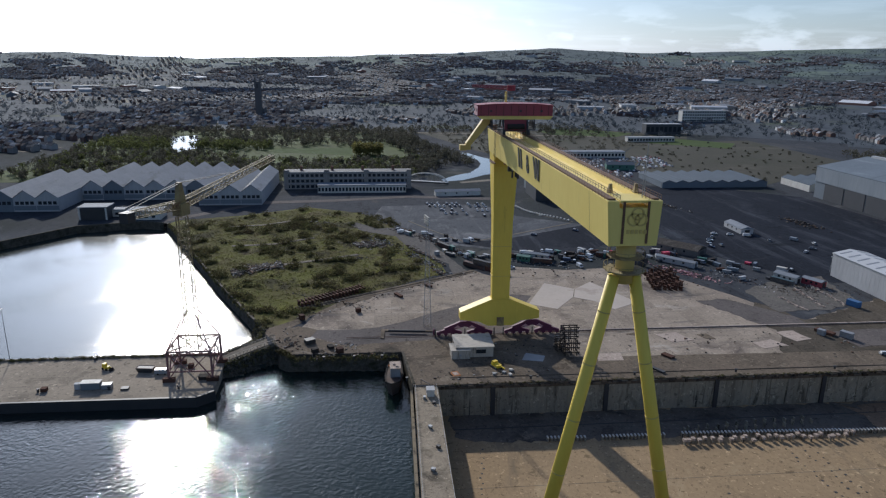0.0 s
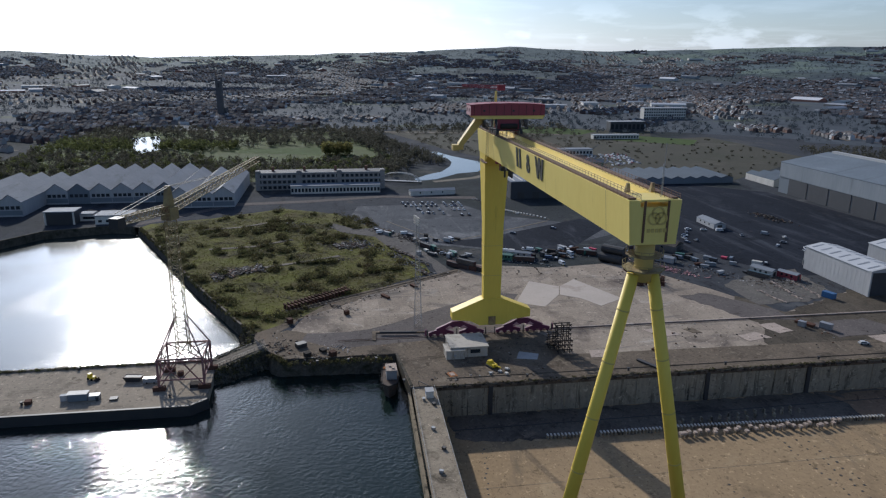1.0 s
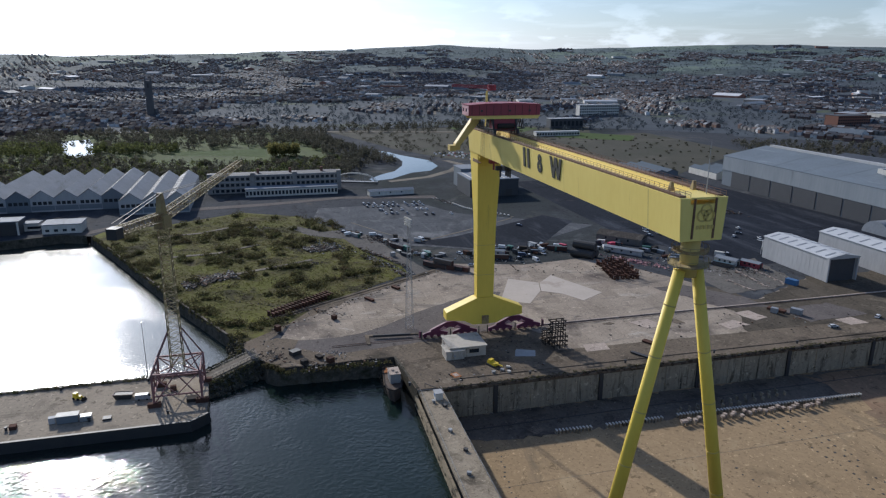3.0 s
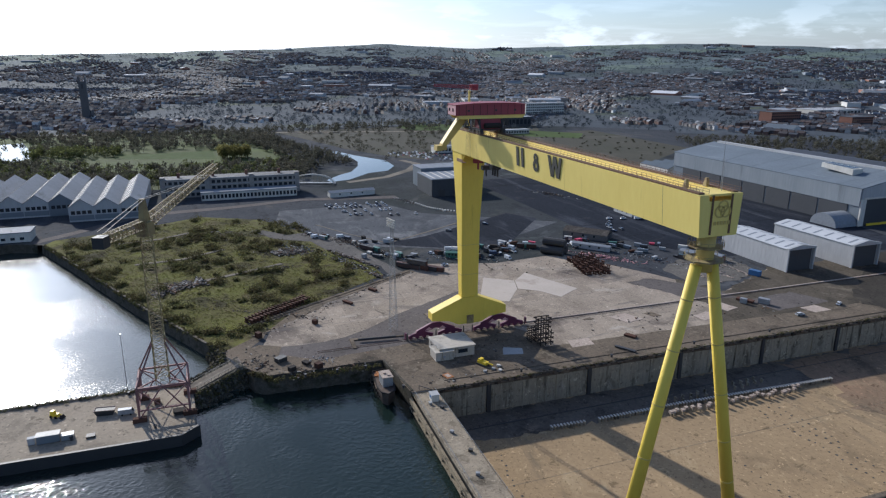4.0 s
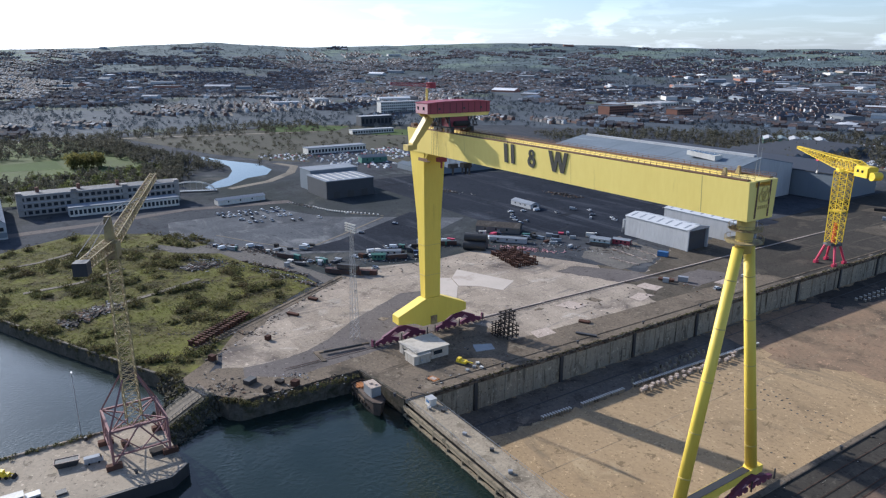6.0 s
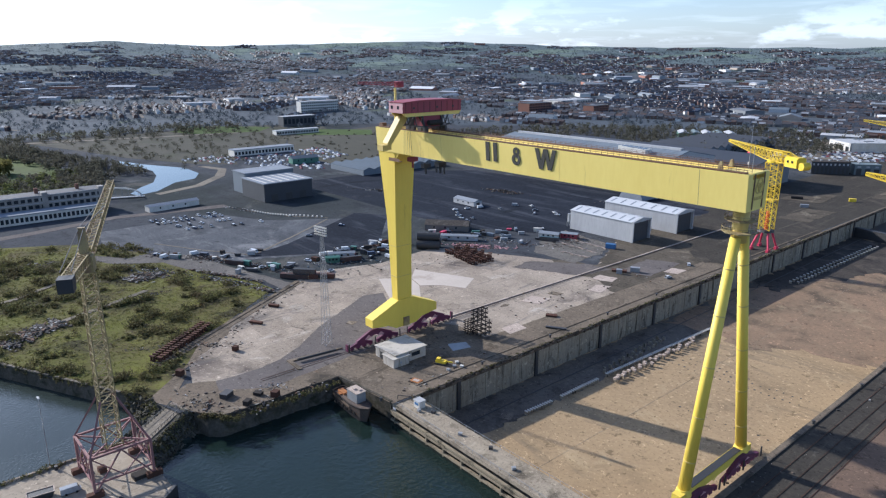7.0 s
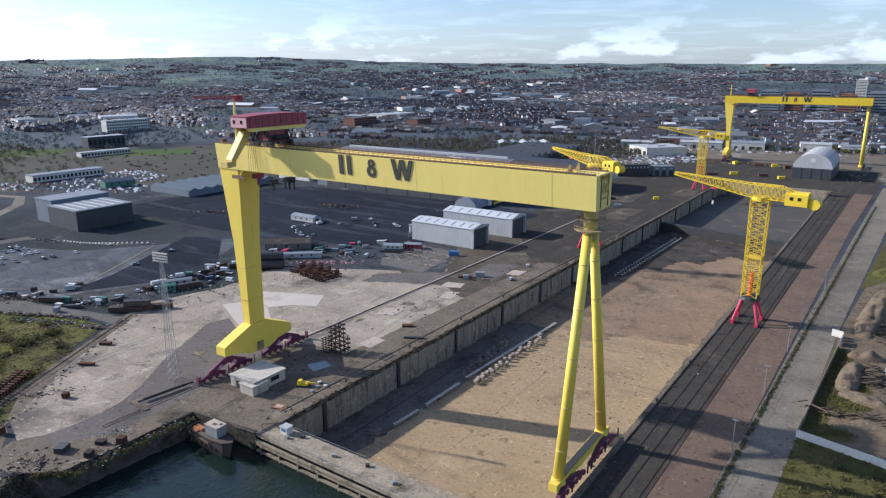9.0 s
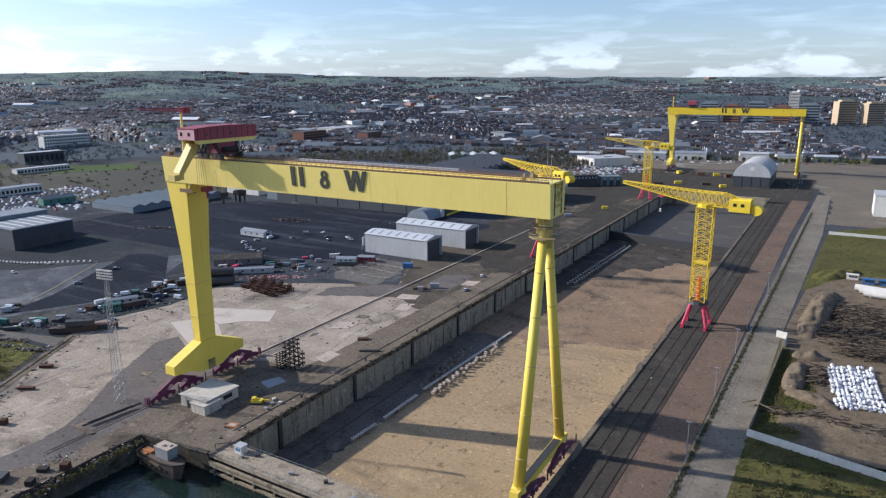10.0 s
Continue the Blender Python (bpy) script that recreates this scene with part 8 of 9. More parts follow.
for x, y, sx, sy, sz, mm, lb in ((-93, -81, 2.6, 2.0, 2.2, RUST, "rusty steel box on the apron"), (-100.7, -55.6, 2.0, 2.0, 1.8, RUST, "dark rusty block on the pale concrete"), (-122, -36, 6, 1.6, 0.9, RUST, "low rusty frame at the apron edge"), (-136, -20, 5, 1.8, 1.0, RUST, "rusty machine part beside the apron"),
                                 (-55, -62, 2.4, 2.4, 2.0, RUST, "rusty winch housing on the quay edge"), (-56, -72, 2.0, 2.6, 1.6, DARKRUST, "dark machine box on the quay edge"), (-60, -66, 3, 2, 1.0, DARKRUST, "dark scrap bin on the quay"), (-66, -75, 3, 4, 1.6, DARK, "heap of dark chain in a bin"),
                                 (-58, 147, 3, 2, 2.4, GREYSTEEL, "grey switch box on the quay"), (-54, 156, 5, 2.4, 2.6, GREYSTEEL, "grey cabin standing on skids"), (-60, 150, 8, 3, 1.0, RUST, "rusty flat trailer on the quay"), (-41, 70, 5, 2.4, 0.7, RUST, "rusty plate rack on the quay"), (-30, 60, 9, 1.4, 0.6, DARK, "dark timber baulk by the dock edge")):
    crate(x, y, 0.15, sx, sy, sz, mm, lb, 30)
mach = thing("yellow_machine", pose(-36.5, -1.0, 0.15, 0, 0, 25), "small yellow hoist machine on the quay", "machine")
part("body", Shape().box(-2, 2, -1.2, 1.2, 0.4, 1.5).box(-1.8, -0.4, -1, 1, 1.5, 2.3), YELLOW2, mach)
part("track", Shape().box(-2.2, 2.2, -1.6, -1.1, 0, 0.7).box(-2.2, 2.2, 1.1, 1.6, 0, 0.7), DARK, mach)
part("arm", Shape().bar((1.5, 0, 1.4), (4.5, 0.8, 1.0), 0.4), YELLOW2, mach)
pal = thing("orange_pallet", pose(-31.5, -17.5, 0.15, 0, 0, 15), "faded orange steel pallet by the dock edge", "pallet")
part("frame", Shape().box(-2, 2, -1.5, 1.5, 0, 0.3), PATCHRED, pal)
part("sheet", Shape().box(-1.2, 1.2, -0.9, 0.9, 0.3, 0.4), PALECON, pal)
for k, (x, y) in enumerate(((-30, -3), (-29, 3), (-31, 1), (-33, 4))):
    crate(x, y, 0.15, 1.2, 1.0, 0.7, WHITE if k % 2 else GREYSTEEL, "small pale box among loose gear", 20 * k, "box")

# bollards along the quays
bollard = thing("bollard", pose(-48.5, -45, 0.15), "squat dark iron mooring bollard", "bollard", "bollards")
part("post", Shape().tube((0, 0, 0), (0, 0, 0.9), 0.45, 0.35, 10), DARK, bollard)
part("head", Shape().tube((0, 0, 0.9), (0, 0, 1.25), 0.6, 0.55, 10), DARK, bollard)
for x, y, z in ((-48.8, -56, 0.15), (-48.8, -68, 0.15), (-28, -36, 0.15), (-34, -120, -3), (-35, -145, -3), (-35.4, -170, -3), (-35.8, -195, -3), (-62, -130, -3), (-62, -160, -3), (-25, 10, 0.55), (-25, 50, 0.55), (-24.6, 90, 0.55), (-24.2, 130, 0.55), (77, 60, 0.55), (78, 100, 0.55), (79, 140, 0.55)):
    copy_thing(bollard, pose(x, y, z))

# L-shaped curb and rail stop on the quay
stop = thing("rail_stop", pose(0, 0, 0.2), "low concrete curb with an old rail stop", "rail stop")
part("curb", Shape().slab([(-78, -45), (-68, -45.5), (-67.6, -44), (-76, -43.5), (-73.6, -22), (-74.6, -22)], -0.1, 0.3), DIRTYQUAY, stop)
part("rail_end", Shape().tube((-74.4, -42, 0.9), (-72.5, -26, 0.9), 0.5, 0.5, 8), DARK, stop)

# rails
def rail_line(name, pts, label, w=0.16, gap=1.5):
    for sgn in (-1, 1):
        s = Shape()
        for (xa, ya), (xb, yb) in zip(pts, pts[1:]):
            s.bar((xa + sgn * gap / 2, ya, 0.2), (xb + sgn * gap / 2, yb, 0.2), w)
        setting(name, s, RUST, label, "rail")


rail_line("crane_rail", [(-69.3, -60), (-69.3, 330)], "worn crane rail in the quay", 0.1)
rail_line("crane_rail", [(83, -30), (92, 590)], "worn jib crane rail on the apron", 0.11, 4.5)
rail_line("crane_rail", [(90.5, -30), (99.5, 590)], "worn crane rail on the apron", 0.11, 1.6)
setting("scrub_kerb", Shape().slab([(-109, -84), (-107.4, -83), (-161, 8), (-162.4, 7.2)], 0, 0.4), DIRTYQUAY, "low concrete kerb between scrub and apron", "kerb")
kerb = Shape().slab([(-71.6, 24), (-70.8, 24), (-68.8, 330), (-69.6, 330)], 0, 0.5)
setting("kerb", kerb, PALECON, "long pale concrete kerb beside the crane rail", "kerb")
setting("kerb_east", Shape().slab([(75.1, -30), (76.4, -30), (83.4, 590), (82.1, 590)], 0, 0.45), DIRTYQUAY, "concrete kerb at the dock edge", "kerb")
setting("dock_fence_beam", Shape().slab([(-29.5, -20), (-28.6, -20), (-24.6, 330), (-25.4, 330)], 0, 0.35), DIRTYQUAY, "low beam along the dock edge", "kerb")

# ---- pontoon, gate cabin, dock gear ----
boat = thing("pontoon", pose(0, 0, -6.5), "old rusty work pontoon moored in the corner", "pontoon")
top = [(-49.5, -38.2, 4.4), (-48.6, -37.4, 4.4), (-36, -37.2, 4.5), (-30, -38.6, 4.9), (-26.8, -42.0, 5.6), (-29.5, -43.8, 5.3), (-36, -43.9, 4.6), (-48.8, -42.4, 4.4)]
low = [(-48.8, -38.6, -0.8), (-48.2, -38.0, -0.8), (-36, -38.0, -0.8), (-31.5, -39.2, -0.8), (-29.4, -41.4, -0.8), (-31.2, -42.8, -0.8), (-36, -43.0, -0.8), (-48.2, -41.8, -0.8)]
part("hull", Shape().hexa([Vector(p) for p in low], [Vector(p) for p in top]), HULL, boat)
for (xa, ya, za), (xb, yb, zb) in zip(top, top[1:] + top[:1]):
    part("bulwark", Shape().bar((xa, ya, za + 0.3), (xb, yb, zb + 0.3), 0.4), DARKRUST, boat)
for k in range(7):
    part("tyre_fender", Shape().tube((-47 + 2.4 * k, -44.3, 2.6), (-47 + 2.4 * k, -43.9, 2.6), 0.6, 0.6, 10), TYRE, boat)
part("deckhouse", Shape().box(-40, -34, -42, -38.2, 5.0, 8.6), GREYSTEEL, boat, "grey box deckhouse")
part("deckhouse_roof", Shape().box(-40.2, -33.8, -42.2, -38, 8.6, 8.8).box(-38, -37, -41, -40, 8.8, 9.3).box(-36.4, -35.2, -40, -39, 8.8, 9.2), PALECON, boat)
part("deck_scrap", Shape().box(-47, -43, -41.5, -39.5, 4.7, 5.4).box(-46, -44, -42.5, -41.5, 4.7, 5.0), PATCHRED, boat, "orange rusty scrap")
part("rubbing_strake", Shape().hexa([Vector((-48.7, -42.7, 3.4)), Vector((-36, -44.2, 3.5)), Vector((-36, -43.8, 3.5)), Vector((-48.7, -42.3, 3.4))], [Vector((-48.7, -42.7, 3.8)), Vector((-36, -44.2, 3.9)), Vector((-36, -43.8, 3.9)), Vector((-48.7, -42.3, 3.8))]), TIMBER, boat)
cab = thing("gate_cabin", pose(-18, -29.5, -0.2), "small pale blue control cabin on the dock gate", "cabin")
part("wall", Shape().box(0, 3, 0, 2.6, 0, 2.5), WHITE, cab)
part("roof", Shape().box(-0.2, 3.2, -0.2, 2.8, 2.5, 2.7), PALECLAD, cab)
part("window", Shape().box(0.5, 2.5, -0.06, 0, 1.1, 2.0), BLUEPAINT, cab)
for k, (x, y) in enumerate(((-14, -30.5), (-10, -27.5), (6, -30), (18, -28.4), (30, -31))):
    crate(x, y, -0.2, 1.2, 0.9, 0.8, DARK if k % 2 else GREYSTEEL, "small gear box on the dock gate", 15 * k, "gear_box")
gantry_rail = thing("gate_barrier", pose(-25, -31, 0.15), "bent steel barrier at the gate end", "barrier")
part("frame", Shape().bar((0, 0, 0), (0, 0, 1.6), 0.2).bar((0, 0, 1.6), (4, 3, 1.6), 0.2).bar((4, 3, 1.6), (4, 3, 0), 0.2).bar((4, 3, 1.0), (8, 2, 1.0), 0.2).bar((8, 2, 1.0), (8, 2, 0), 0.2), DARK, gantry_rail)


# dotted barrier blocks behind the car park
blk = thing("barrier_block", pose(-300, 79, 0.1), "white concrete barrier block beside the car park", "barrier", "barrier blocks")
part("block", Shape().prism([(-0.7, 0), (0.7, 0), (0.45, 0.9), (-0.45, 0.9)], -1.2, 1.2), WHITE, blk)
part("foot", Shape().box(-0.8, 0.8, -1.2, 1.2, 0, 0.12), CONCRETE, blk)
for k in range(1, 24):
    u = k / 24
    copy_thing(blk, pose(-338 + 60 * u + 3 * math.sin(6 * u), 66 + 32 * u - 6 * math.sin(3.1 * u), 0.1, 0, 0, 62 + rng.uniform(-6, 6)))


# keel blocks on the dock floor
def keel_block(m, group, mat):
    b = thing("keel_block", m, "pale concrete keel block on the dock floor", "keel block", group)
    part("block", Shape().box(-0.62, 0.62, -0.26, 0.26, 0, 1.25), DOCKWALL, b)
    part("timber_cap", Shape().box(-0.7, 0.7, -0.26, 0.26, 1.25, 1.6), WHITE if mat is PALECON else mat, b)
    if mat is WHITE:
        part("side_block", Shape().box(-0.7, 0.7, -0.6, 0.6, 1.15, 1.95), PALECON, b)
    return b


kb = keel_block(pose(-3.2, 11.7, -12.5), "keel blocks", PALECON)
line = [(-3.1 + 0.07 * k, 13 + 1.3 * k) for k in range(10)] + [(-2.4 + 0.02 * k, 31 + 1.3 * k) for k in range(18)] + [(-2.4 + 0.06 * k, 60 + 1.3 * k) for k in range(62)]
for x, y in line:
    copy_thing(kb, pose(x, y, -12.5))
big = keel_block(pose(2.8, 58.5, -12.5), "tall keel blocks", WHITE)
for k in range(30):
    copy_thing(big, pose(2.8 + rng.uniform(-1.4, 1.8), 60 + 2.1 * k + rng.uniform(-0.6, 0.6), -12.5, 0, 0, rng.uniform(-8, 8)))
db = keel_block(pose(-5.0, 62, -12.5), "dark keel blocks", DOCKWALL)
for k in range(26):
    copy_thing(db, pose(-6.4 + 3.0 * (k % 2) - 0.15 * k + rng.uniform(-0.6, 0.6), 64 + 1.9 * k, -12.5, 0, 0, rng.uniform(-8, 8)))
for k in range(54):
    copy_thing(kb, pose(-4.0 + 3.4 * (k % 2) + 0.07 * k, 240 + 2.3 * k, -12.5))
holes = Shape()
for (xa, ya), (xb, yb), n in (((8, 92), (62, 95), 20), ((10, 98), (64, 101), 18), ((8, 101), (40, 103), 10), ((0, -12), (30, -16), 11), ((30, 60), (66, 62), 10)):
    for k in range(n):
        a, b, w = xa + (xb - xa) * (k + 0.3 * rng.random()) / n, ya + (yb - ya) * k / n + rng.uniform(-0.8, 0.8), rng.uniform(0.2, 0.42)
        holes.slab([(a - w, b - w), (a + w, b - w), (a + w, b + w), (a - w, b + w)], -12.7, -12.43)
tagged(part("floor_sockets", holes, DARK), "dark shore sockets in the dock floor", "sockets", kind="stuff")
setting("floor_shadow_drain", Shape().box(-13.2, -12.8, -20, 400, -12.6, -12.43), DARK, "dark drain along the dock floor", "drain")
setting("floor_joint", Shape().box(22, 22.1, -26, 400, -12.6, -12.46), DOCKWALL, "long joint in the dock floor", "joint")
setting("stained_floor", Shape().slab(ragged([(-19, 130), (6, 138), (22, 128), (40, 150), (60, 146), (77, 160), (78.5, 345), (60, 330), (-18, 330)], 4.0, 4.0), -12.7, -12.47), BROWNFLOOR, "darker stained stretch of the dock floor", "floor")
# darker grey band over the sand, from the west wall to the keel blocks
setting("grey_floor_strip", Shape().slab(ragged([(-23.2, -20), (-8, -21), (-3.6, -8), (-2.6, 30), (-1.6, 70), (0.5, 110), (2.0, 150), (3.0, 205), (-20, 205)], 1.5, 2.5), -12.7, -12.49), GREYFLOOR, "darker grey strip of floor along the dock wall", "floor")
setting("damp_floor", Shape().slab(ragged([(-20, 205), (-12, 222), (-2, 219), (4, 262), (14, 271), (22, 300), (34, 297), (46, 331), (60, 324), (79, 345), (79, 366), (-20, 384)], 2.5, 3.0), -12.7, -12.44), BLACKFLOOR, "dark damp end of the dock floor", "floor")
setting("damp_floor_far", Shape().slab([(-20, 388), (79, 370), (81.5, 589), (-18.4, 589)], -12.7, -12.44), WETFLOOR, "dark damp floor behind the cross wall", "floor")
setting("floor_edge_damp", Shape().slab(ragged([(75.5, -10), (75, 20), (71.5, 70), (68.6, 110), (69.2, 180), (70.5, 250), (72, 330), (78.5, 345)], 1.6, 3.0), -12.7, -12.46), WETFLOOR, "dark ragged damp edge of the dock floor", "floor")

# ---- pier gear ----
for x, y, sx, sy, sz, mm, lb in ((-36.6, -151.7, 2.6, 6.5, 2.6, BLUEGREYCLAD, "small blue-grey cabin with a pale roof at the pier edge"), (-36.4, -146.2, 2.4, 3.6, 1.8, GREYSTEEL, "grey steel box at the pier edge"), (-36.6, -156.5, 1.6, 2.0, 2.2, PALECLAD, "pale switch box at the pier edge"), (-35.4, -139.5, 2.2, 2.6, 0.5, DARK, "dark hatch frame at the pier edge"), (-35.8, -168, 2, 2, 1.3, RUST, "rusty drum crate at the pier edge"), (-42, -112.5, 3, 4, 1.2, DARKRUST, "dark winch base under the harbour crane"), (-52, -120, 2.4, 2, 1.4, RUST, "rusty gear under the harbour crane")):
    crate(x, y, -3.0, sx, sy, sz, mm, lb, 3)
part("pale_roof", Shape().box(-38.2, -35.0, -155.2, -148.2, -0.26, -0.1), WHITE, bpy.data.objects["pier"])
skip = thing("skip", pose(-49.7, -136.5, -3.0, 0, 0, 82), "dark steel skip with a pale rim on the pier", "skip")
part("tub", Shape().hexa([Vector(p) for p in ((-2.6, -1.2, 0.1), (2.6, -1.2, 0.1), (2.6, 1.2, 0.1), (-2.6, 1.2, 0.1))], [Vector(p) for p in ((-3.4, -1.5, 1.9), (3.4, -1.5, 1.9), (3.4, 1.5, 1.9), (-3.4, 1.5, 1.9))]), DARK, skip)
part("rim", Shape().box(-3.5, 3.5, -1.6, -1.35, 1.9, 2.1).box(-3.5, 3.5, 1.35, 1.6, 1.9, 2.1).box(-3.5, -3.2, -1.35, 1.35, 1.9, 2.1).box(3.2, 3.5, -1.35, 1.35, 1.9, 2.1), PALECON, skip)
loader = thing("loader", pose(-52.8, -152.4, -3.0, 0, 0, 60), "small yellow loader parked on the pier", "loader")
part("body", Shape().box(-1.4, 1.4, -0.8, 0.8, 0.6, 1.5).box(-1.3, 0.0, -0.7, 0.7, 1.5, 2.5), YELLOW2, loader)
part("arm", Shape().bar((0.4, -0.6, 1.5), (2.6, -0.6, 0.7), 0.2).bar((0.4, 0.6, 1.5), (2.6, 0.6, 0.7), 0.2), YELLOW2, loader)
part("bucket", Shape().prism([(2.4, 0.2), (3.4, 0.15), (3.0, 0.5), (2.6, 1.1)], -1.0, 1.0), DARKRUST, loader)
for wx in (-0.9, 0.9):
    for wy in (-0.85, 0.85):
        part("wheel", Shape().tube((wx, wy - 0.2, 0.5), (wx, wy + 0.2, 0.5), 0.5, 0.5, 12), TYRE, loader)
y = rng.uniform(-690, -112, 900)
stuff("pier_weeds", leaf_cloud(np.stack([-63.6 + 0.0034 * (-y - 108) + rng.normal(size=900) * 0.5, y, 0 * y - 2.4], 1), np.full((900, 3), (0.7, 0.9, 0.4)), 22, 0.22), BUSH, "dark weeds along the back of the pier", "weeds")
cw = Shape()
for k in range(16):
    u = k / 15
    for (xa, ya), (xb, yb) in (((-73.6, -91.2), (-62.8, -110.0)), ((-68.2, -89.8), (-56.4, -109.0))):
        x, y, z = xa + (xb - xa) * u, ya + (yb - ya) * u, 0.1 - 3.05 * u
        cw.bar((x, y, z), (x, y, z + 1.0), 0.14)
for (xa, ya), (xb, yb) in (((-73.6, -91.2), (-62.8, -110.0)), ((-68.2, -89.8), (-56.4, -109.0))):
    cw.bar((xa, ya, 1.1), (xb, yb, -1.95), 0.14)
# scattered debris on the quay corner and the apron edges
bits = Shape()
for (xa, ya), (xb, yb), spread, n in (((-52, -45), (-54, -78), 5, 90), ((-60, -82), (-84, -86), 5, 70), ((-95, -82), (-160, 8), 3.5, 260), ((-30, -30), (-30, 20), 4, 110), ((-45, -10), (-62, 26), 7, 90), ((-60, 60), (-40, 180), 14, 130), ((-160, 30), (-130, 140), 12, 200), ((78, 0), (90, 300), 7, 120), ((-130, 170), (-110, 200), 12, 140)):
    for _ in range(n):
        u = rng.random()
        a = 0.1 + 0.4 * rng.random() ** 3
        bits.box(-a, a, -a * 0.6, a * 0.6, 0, a * 0.7, pose(xa + (xb - xa) * u + rng.normal() * spread * 0.5, ya + (yb - ya) * u + rng.normal() * spread * 0.5, 0.13, 0, 0, rng.uniform(0, 180)))
tagged(part("loose_debris", bits, RUBBLE), "small loose debris on the quay", "debris", kind="stuff")
junk = heap(heap(Shape(), -262, 268, 26, 7, 160, 1.6, 0.1, 1.4, 0.2), -335, 190, 30, 8, 160, 1.4, 0.1, 1.2, 0.4)
heap(heap(junk, -150, 300, 30, 8, 140, 1.5, 0.1, 1.4, 0.2), -120, 178, 18, 10, 200, 0.8, 0.1, 0.8, 0.3)
tagged(part("yard_scrap", junk, RUBBLE), "piles of scrap and stores in the yard", "scrap", kind="stuff")
mixed = Shape()
for cx, cy, lx, ly, n, sz, turn in ((-206, 2, 44, 5, 260, 1.0, 0.4), (-186, -20, 46, 4, 220, 0.9, 0.42), (-228, -42, 26, 9, 200, 1.0, 0.5), (-176, 44, 26, 8, 160, 1.0, 1.05), (-140, 150, 34, 9, 200, 0.9, 0.5), (-118, 186, 20, 9, 160, 0.7, 0.2), (-345, 62, 30, 5, 140, 0.9, 0.3), (-60, -60, 9, 9, 60, 0.7, 0.0)):
    heap(mixed, cx, cy, lx, ly, n, sz, 0.1, 0.9, turn)
tagged(part("mixed_scrap", mixed, SCRAPMIX), "pale and dark scrap lying along the yard edges", "scrap", kind="stuff")
sleepers = Shape()
for (xa, ya), (xb, yb) in [((-125.3, 173.5), (-90.2, 170.1)), ((-130.0, 184.1), (-92.2, 182.6)), ((-106.1, 156.7), (-86.9, 159.0))]:
    for k in range(26):
        u = (k + 0.6 * rng.random()) / 26
        sleepers.box(-0.9, 0.9, -0.25, 0.25, 0, 0.45, pose(xa + (xb - xa) * u + rng.normal() * 0.5, ya + (yb - ya) * u + rng.normal() * 0.5, 0.12, 0, 0, rng.uniform(-30, 30) + 20))
tagged(part("block_rows", sleepers, PALECON), "rows of pale blocks laid out on the gravel yard", "blocks", kind="stuff")
crate(-91.5, 186.1, 0.12, 6, 3, 2.8, BLUEPAINT, "faded blue container on the gravel yard", 20, "container_box")
pink = heap(Shape(), -148, 128, 26, 5, 150, 1.3, 0.1, 1.0, 0.65)
tagged(part("scrap_row", pink, PALEPINK), "row of faded pink steel scrap", "scrap", kind="stuff")
setting("causeway_railing", cw, DARK, "dark post and rail fence along the causeway", "railing")

x = rng.uniform(105.8, 107.3, 900)
y = rng.uniform(0, 520, 900)
stuff("verge_weeds", leaf_cloud(np.stack([x + 0.031 * y, y, 0 * x + 0.3], 1), np.full((900, 3), (0.6, 0.9, 0.35)), 26, 0.2), BUSH, "dark weeds along the wire fence", "weeds")
y = rng.uniform(-20, 330, 500)
stuff("dock_edge_weeds", leaf_cloud(np.stack([-22.6 + 0.008 * y + rng.uniform(-0.8, 0.4, 500), y, 0 * y + 0.45], 1), np.full((500, 3), (0.4, 0.7, 0.25)), 22, 0.16), BUSH, "dark weeds on the dock coping", "weeds")

# ---- east side: wall, fence, spoil tip ----
w1 = setting("boundary_wall", wall_along([(121.5, 62), (160, 53.5), (240, 36)], 0, 2.6, 0.4, Shape()), WHITE, "white concrete boundary wall", "wall")
fence = thing("panel_fence", pose(0, 0, 0.1), "grey concrete panel fence along the road", "fence", kind="structure")
for k in range(34):
    ya, yb = 62 + 3 * k, 64.85 + 3 * k
    xa, xb = 121.6 + 0.047 * (ya - 62), 121.6 + 0.047 * (yb - 62)
    if 150 < ya < 160:
        continue
    part("panel", Shape().slab([(xa, ya), (xb, yb), (xb + 0.15, yb), (xa + 0.15, ya)], 0, 2.4), DOCKWALL, fence)
    part("fence_post", Shape().box(xa - 0.1, xa + 0.25, ya - 0.15, ya, 0, 2.6), CONCRETE, fence)
gate_panel = thing("site_gate", pose(0, 0, 0.1), "white panelled site gate standing open", "gate")
part("leaf", Shape().slab([(122, 166), (126.5, 164.5), (126.5, 164.7), (122, 166.2)], 0.2, 3.4), WHITE, gate_panel)
part("leaf", Shape().slab([(126.6, 160), (126.8, 160), (126.2, 154), (126.0, 154)], 0.2, 3.0), PALECLAD, gate_panel)
wire = Shape()
for k in range(130):
    y = 10 + 4 * k
    x = 106.6 + 0.031 * (y - 10)
    wire.bar((x, y, 0), (x, y, 2.2), 0.09)
for z in (0.7, 1.5, 2.2):
    wire.bar((106.6, 10, z), (106.6 + 0.031 * 516, 526, z), 0.05)
setting("wire_fence", wire, GREYSTEEL, "wire fence with steel posts beside the road", "fence")
verge = Shape().slab([(105.6, 0), (107.4, 0), (124, 530), (122, 530)], 0, 0.12)
setting("fence_verge", verge, EARTH, "dark weedy verge under the fence", "verge")


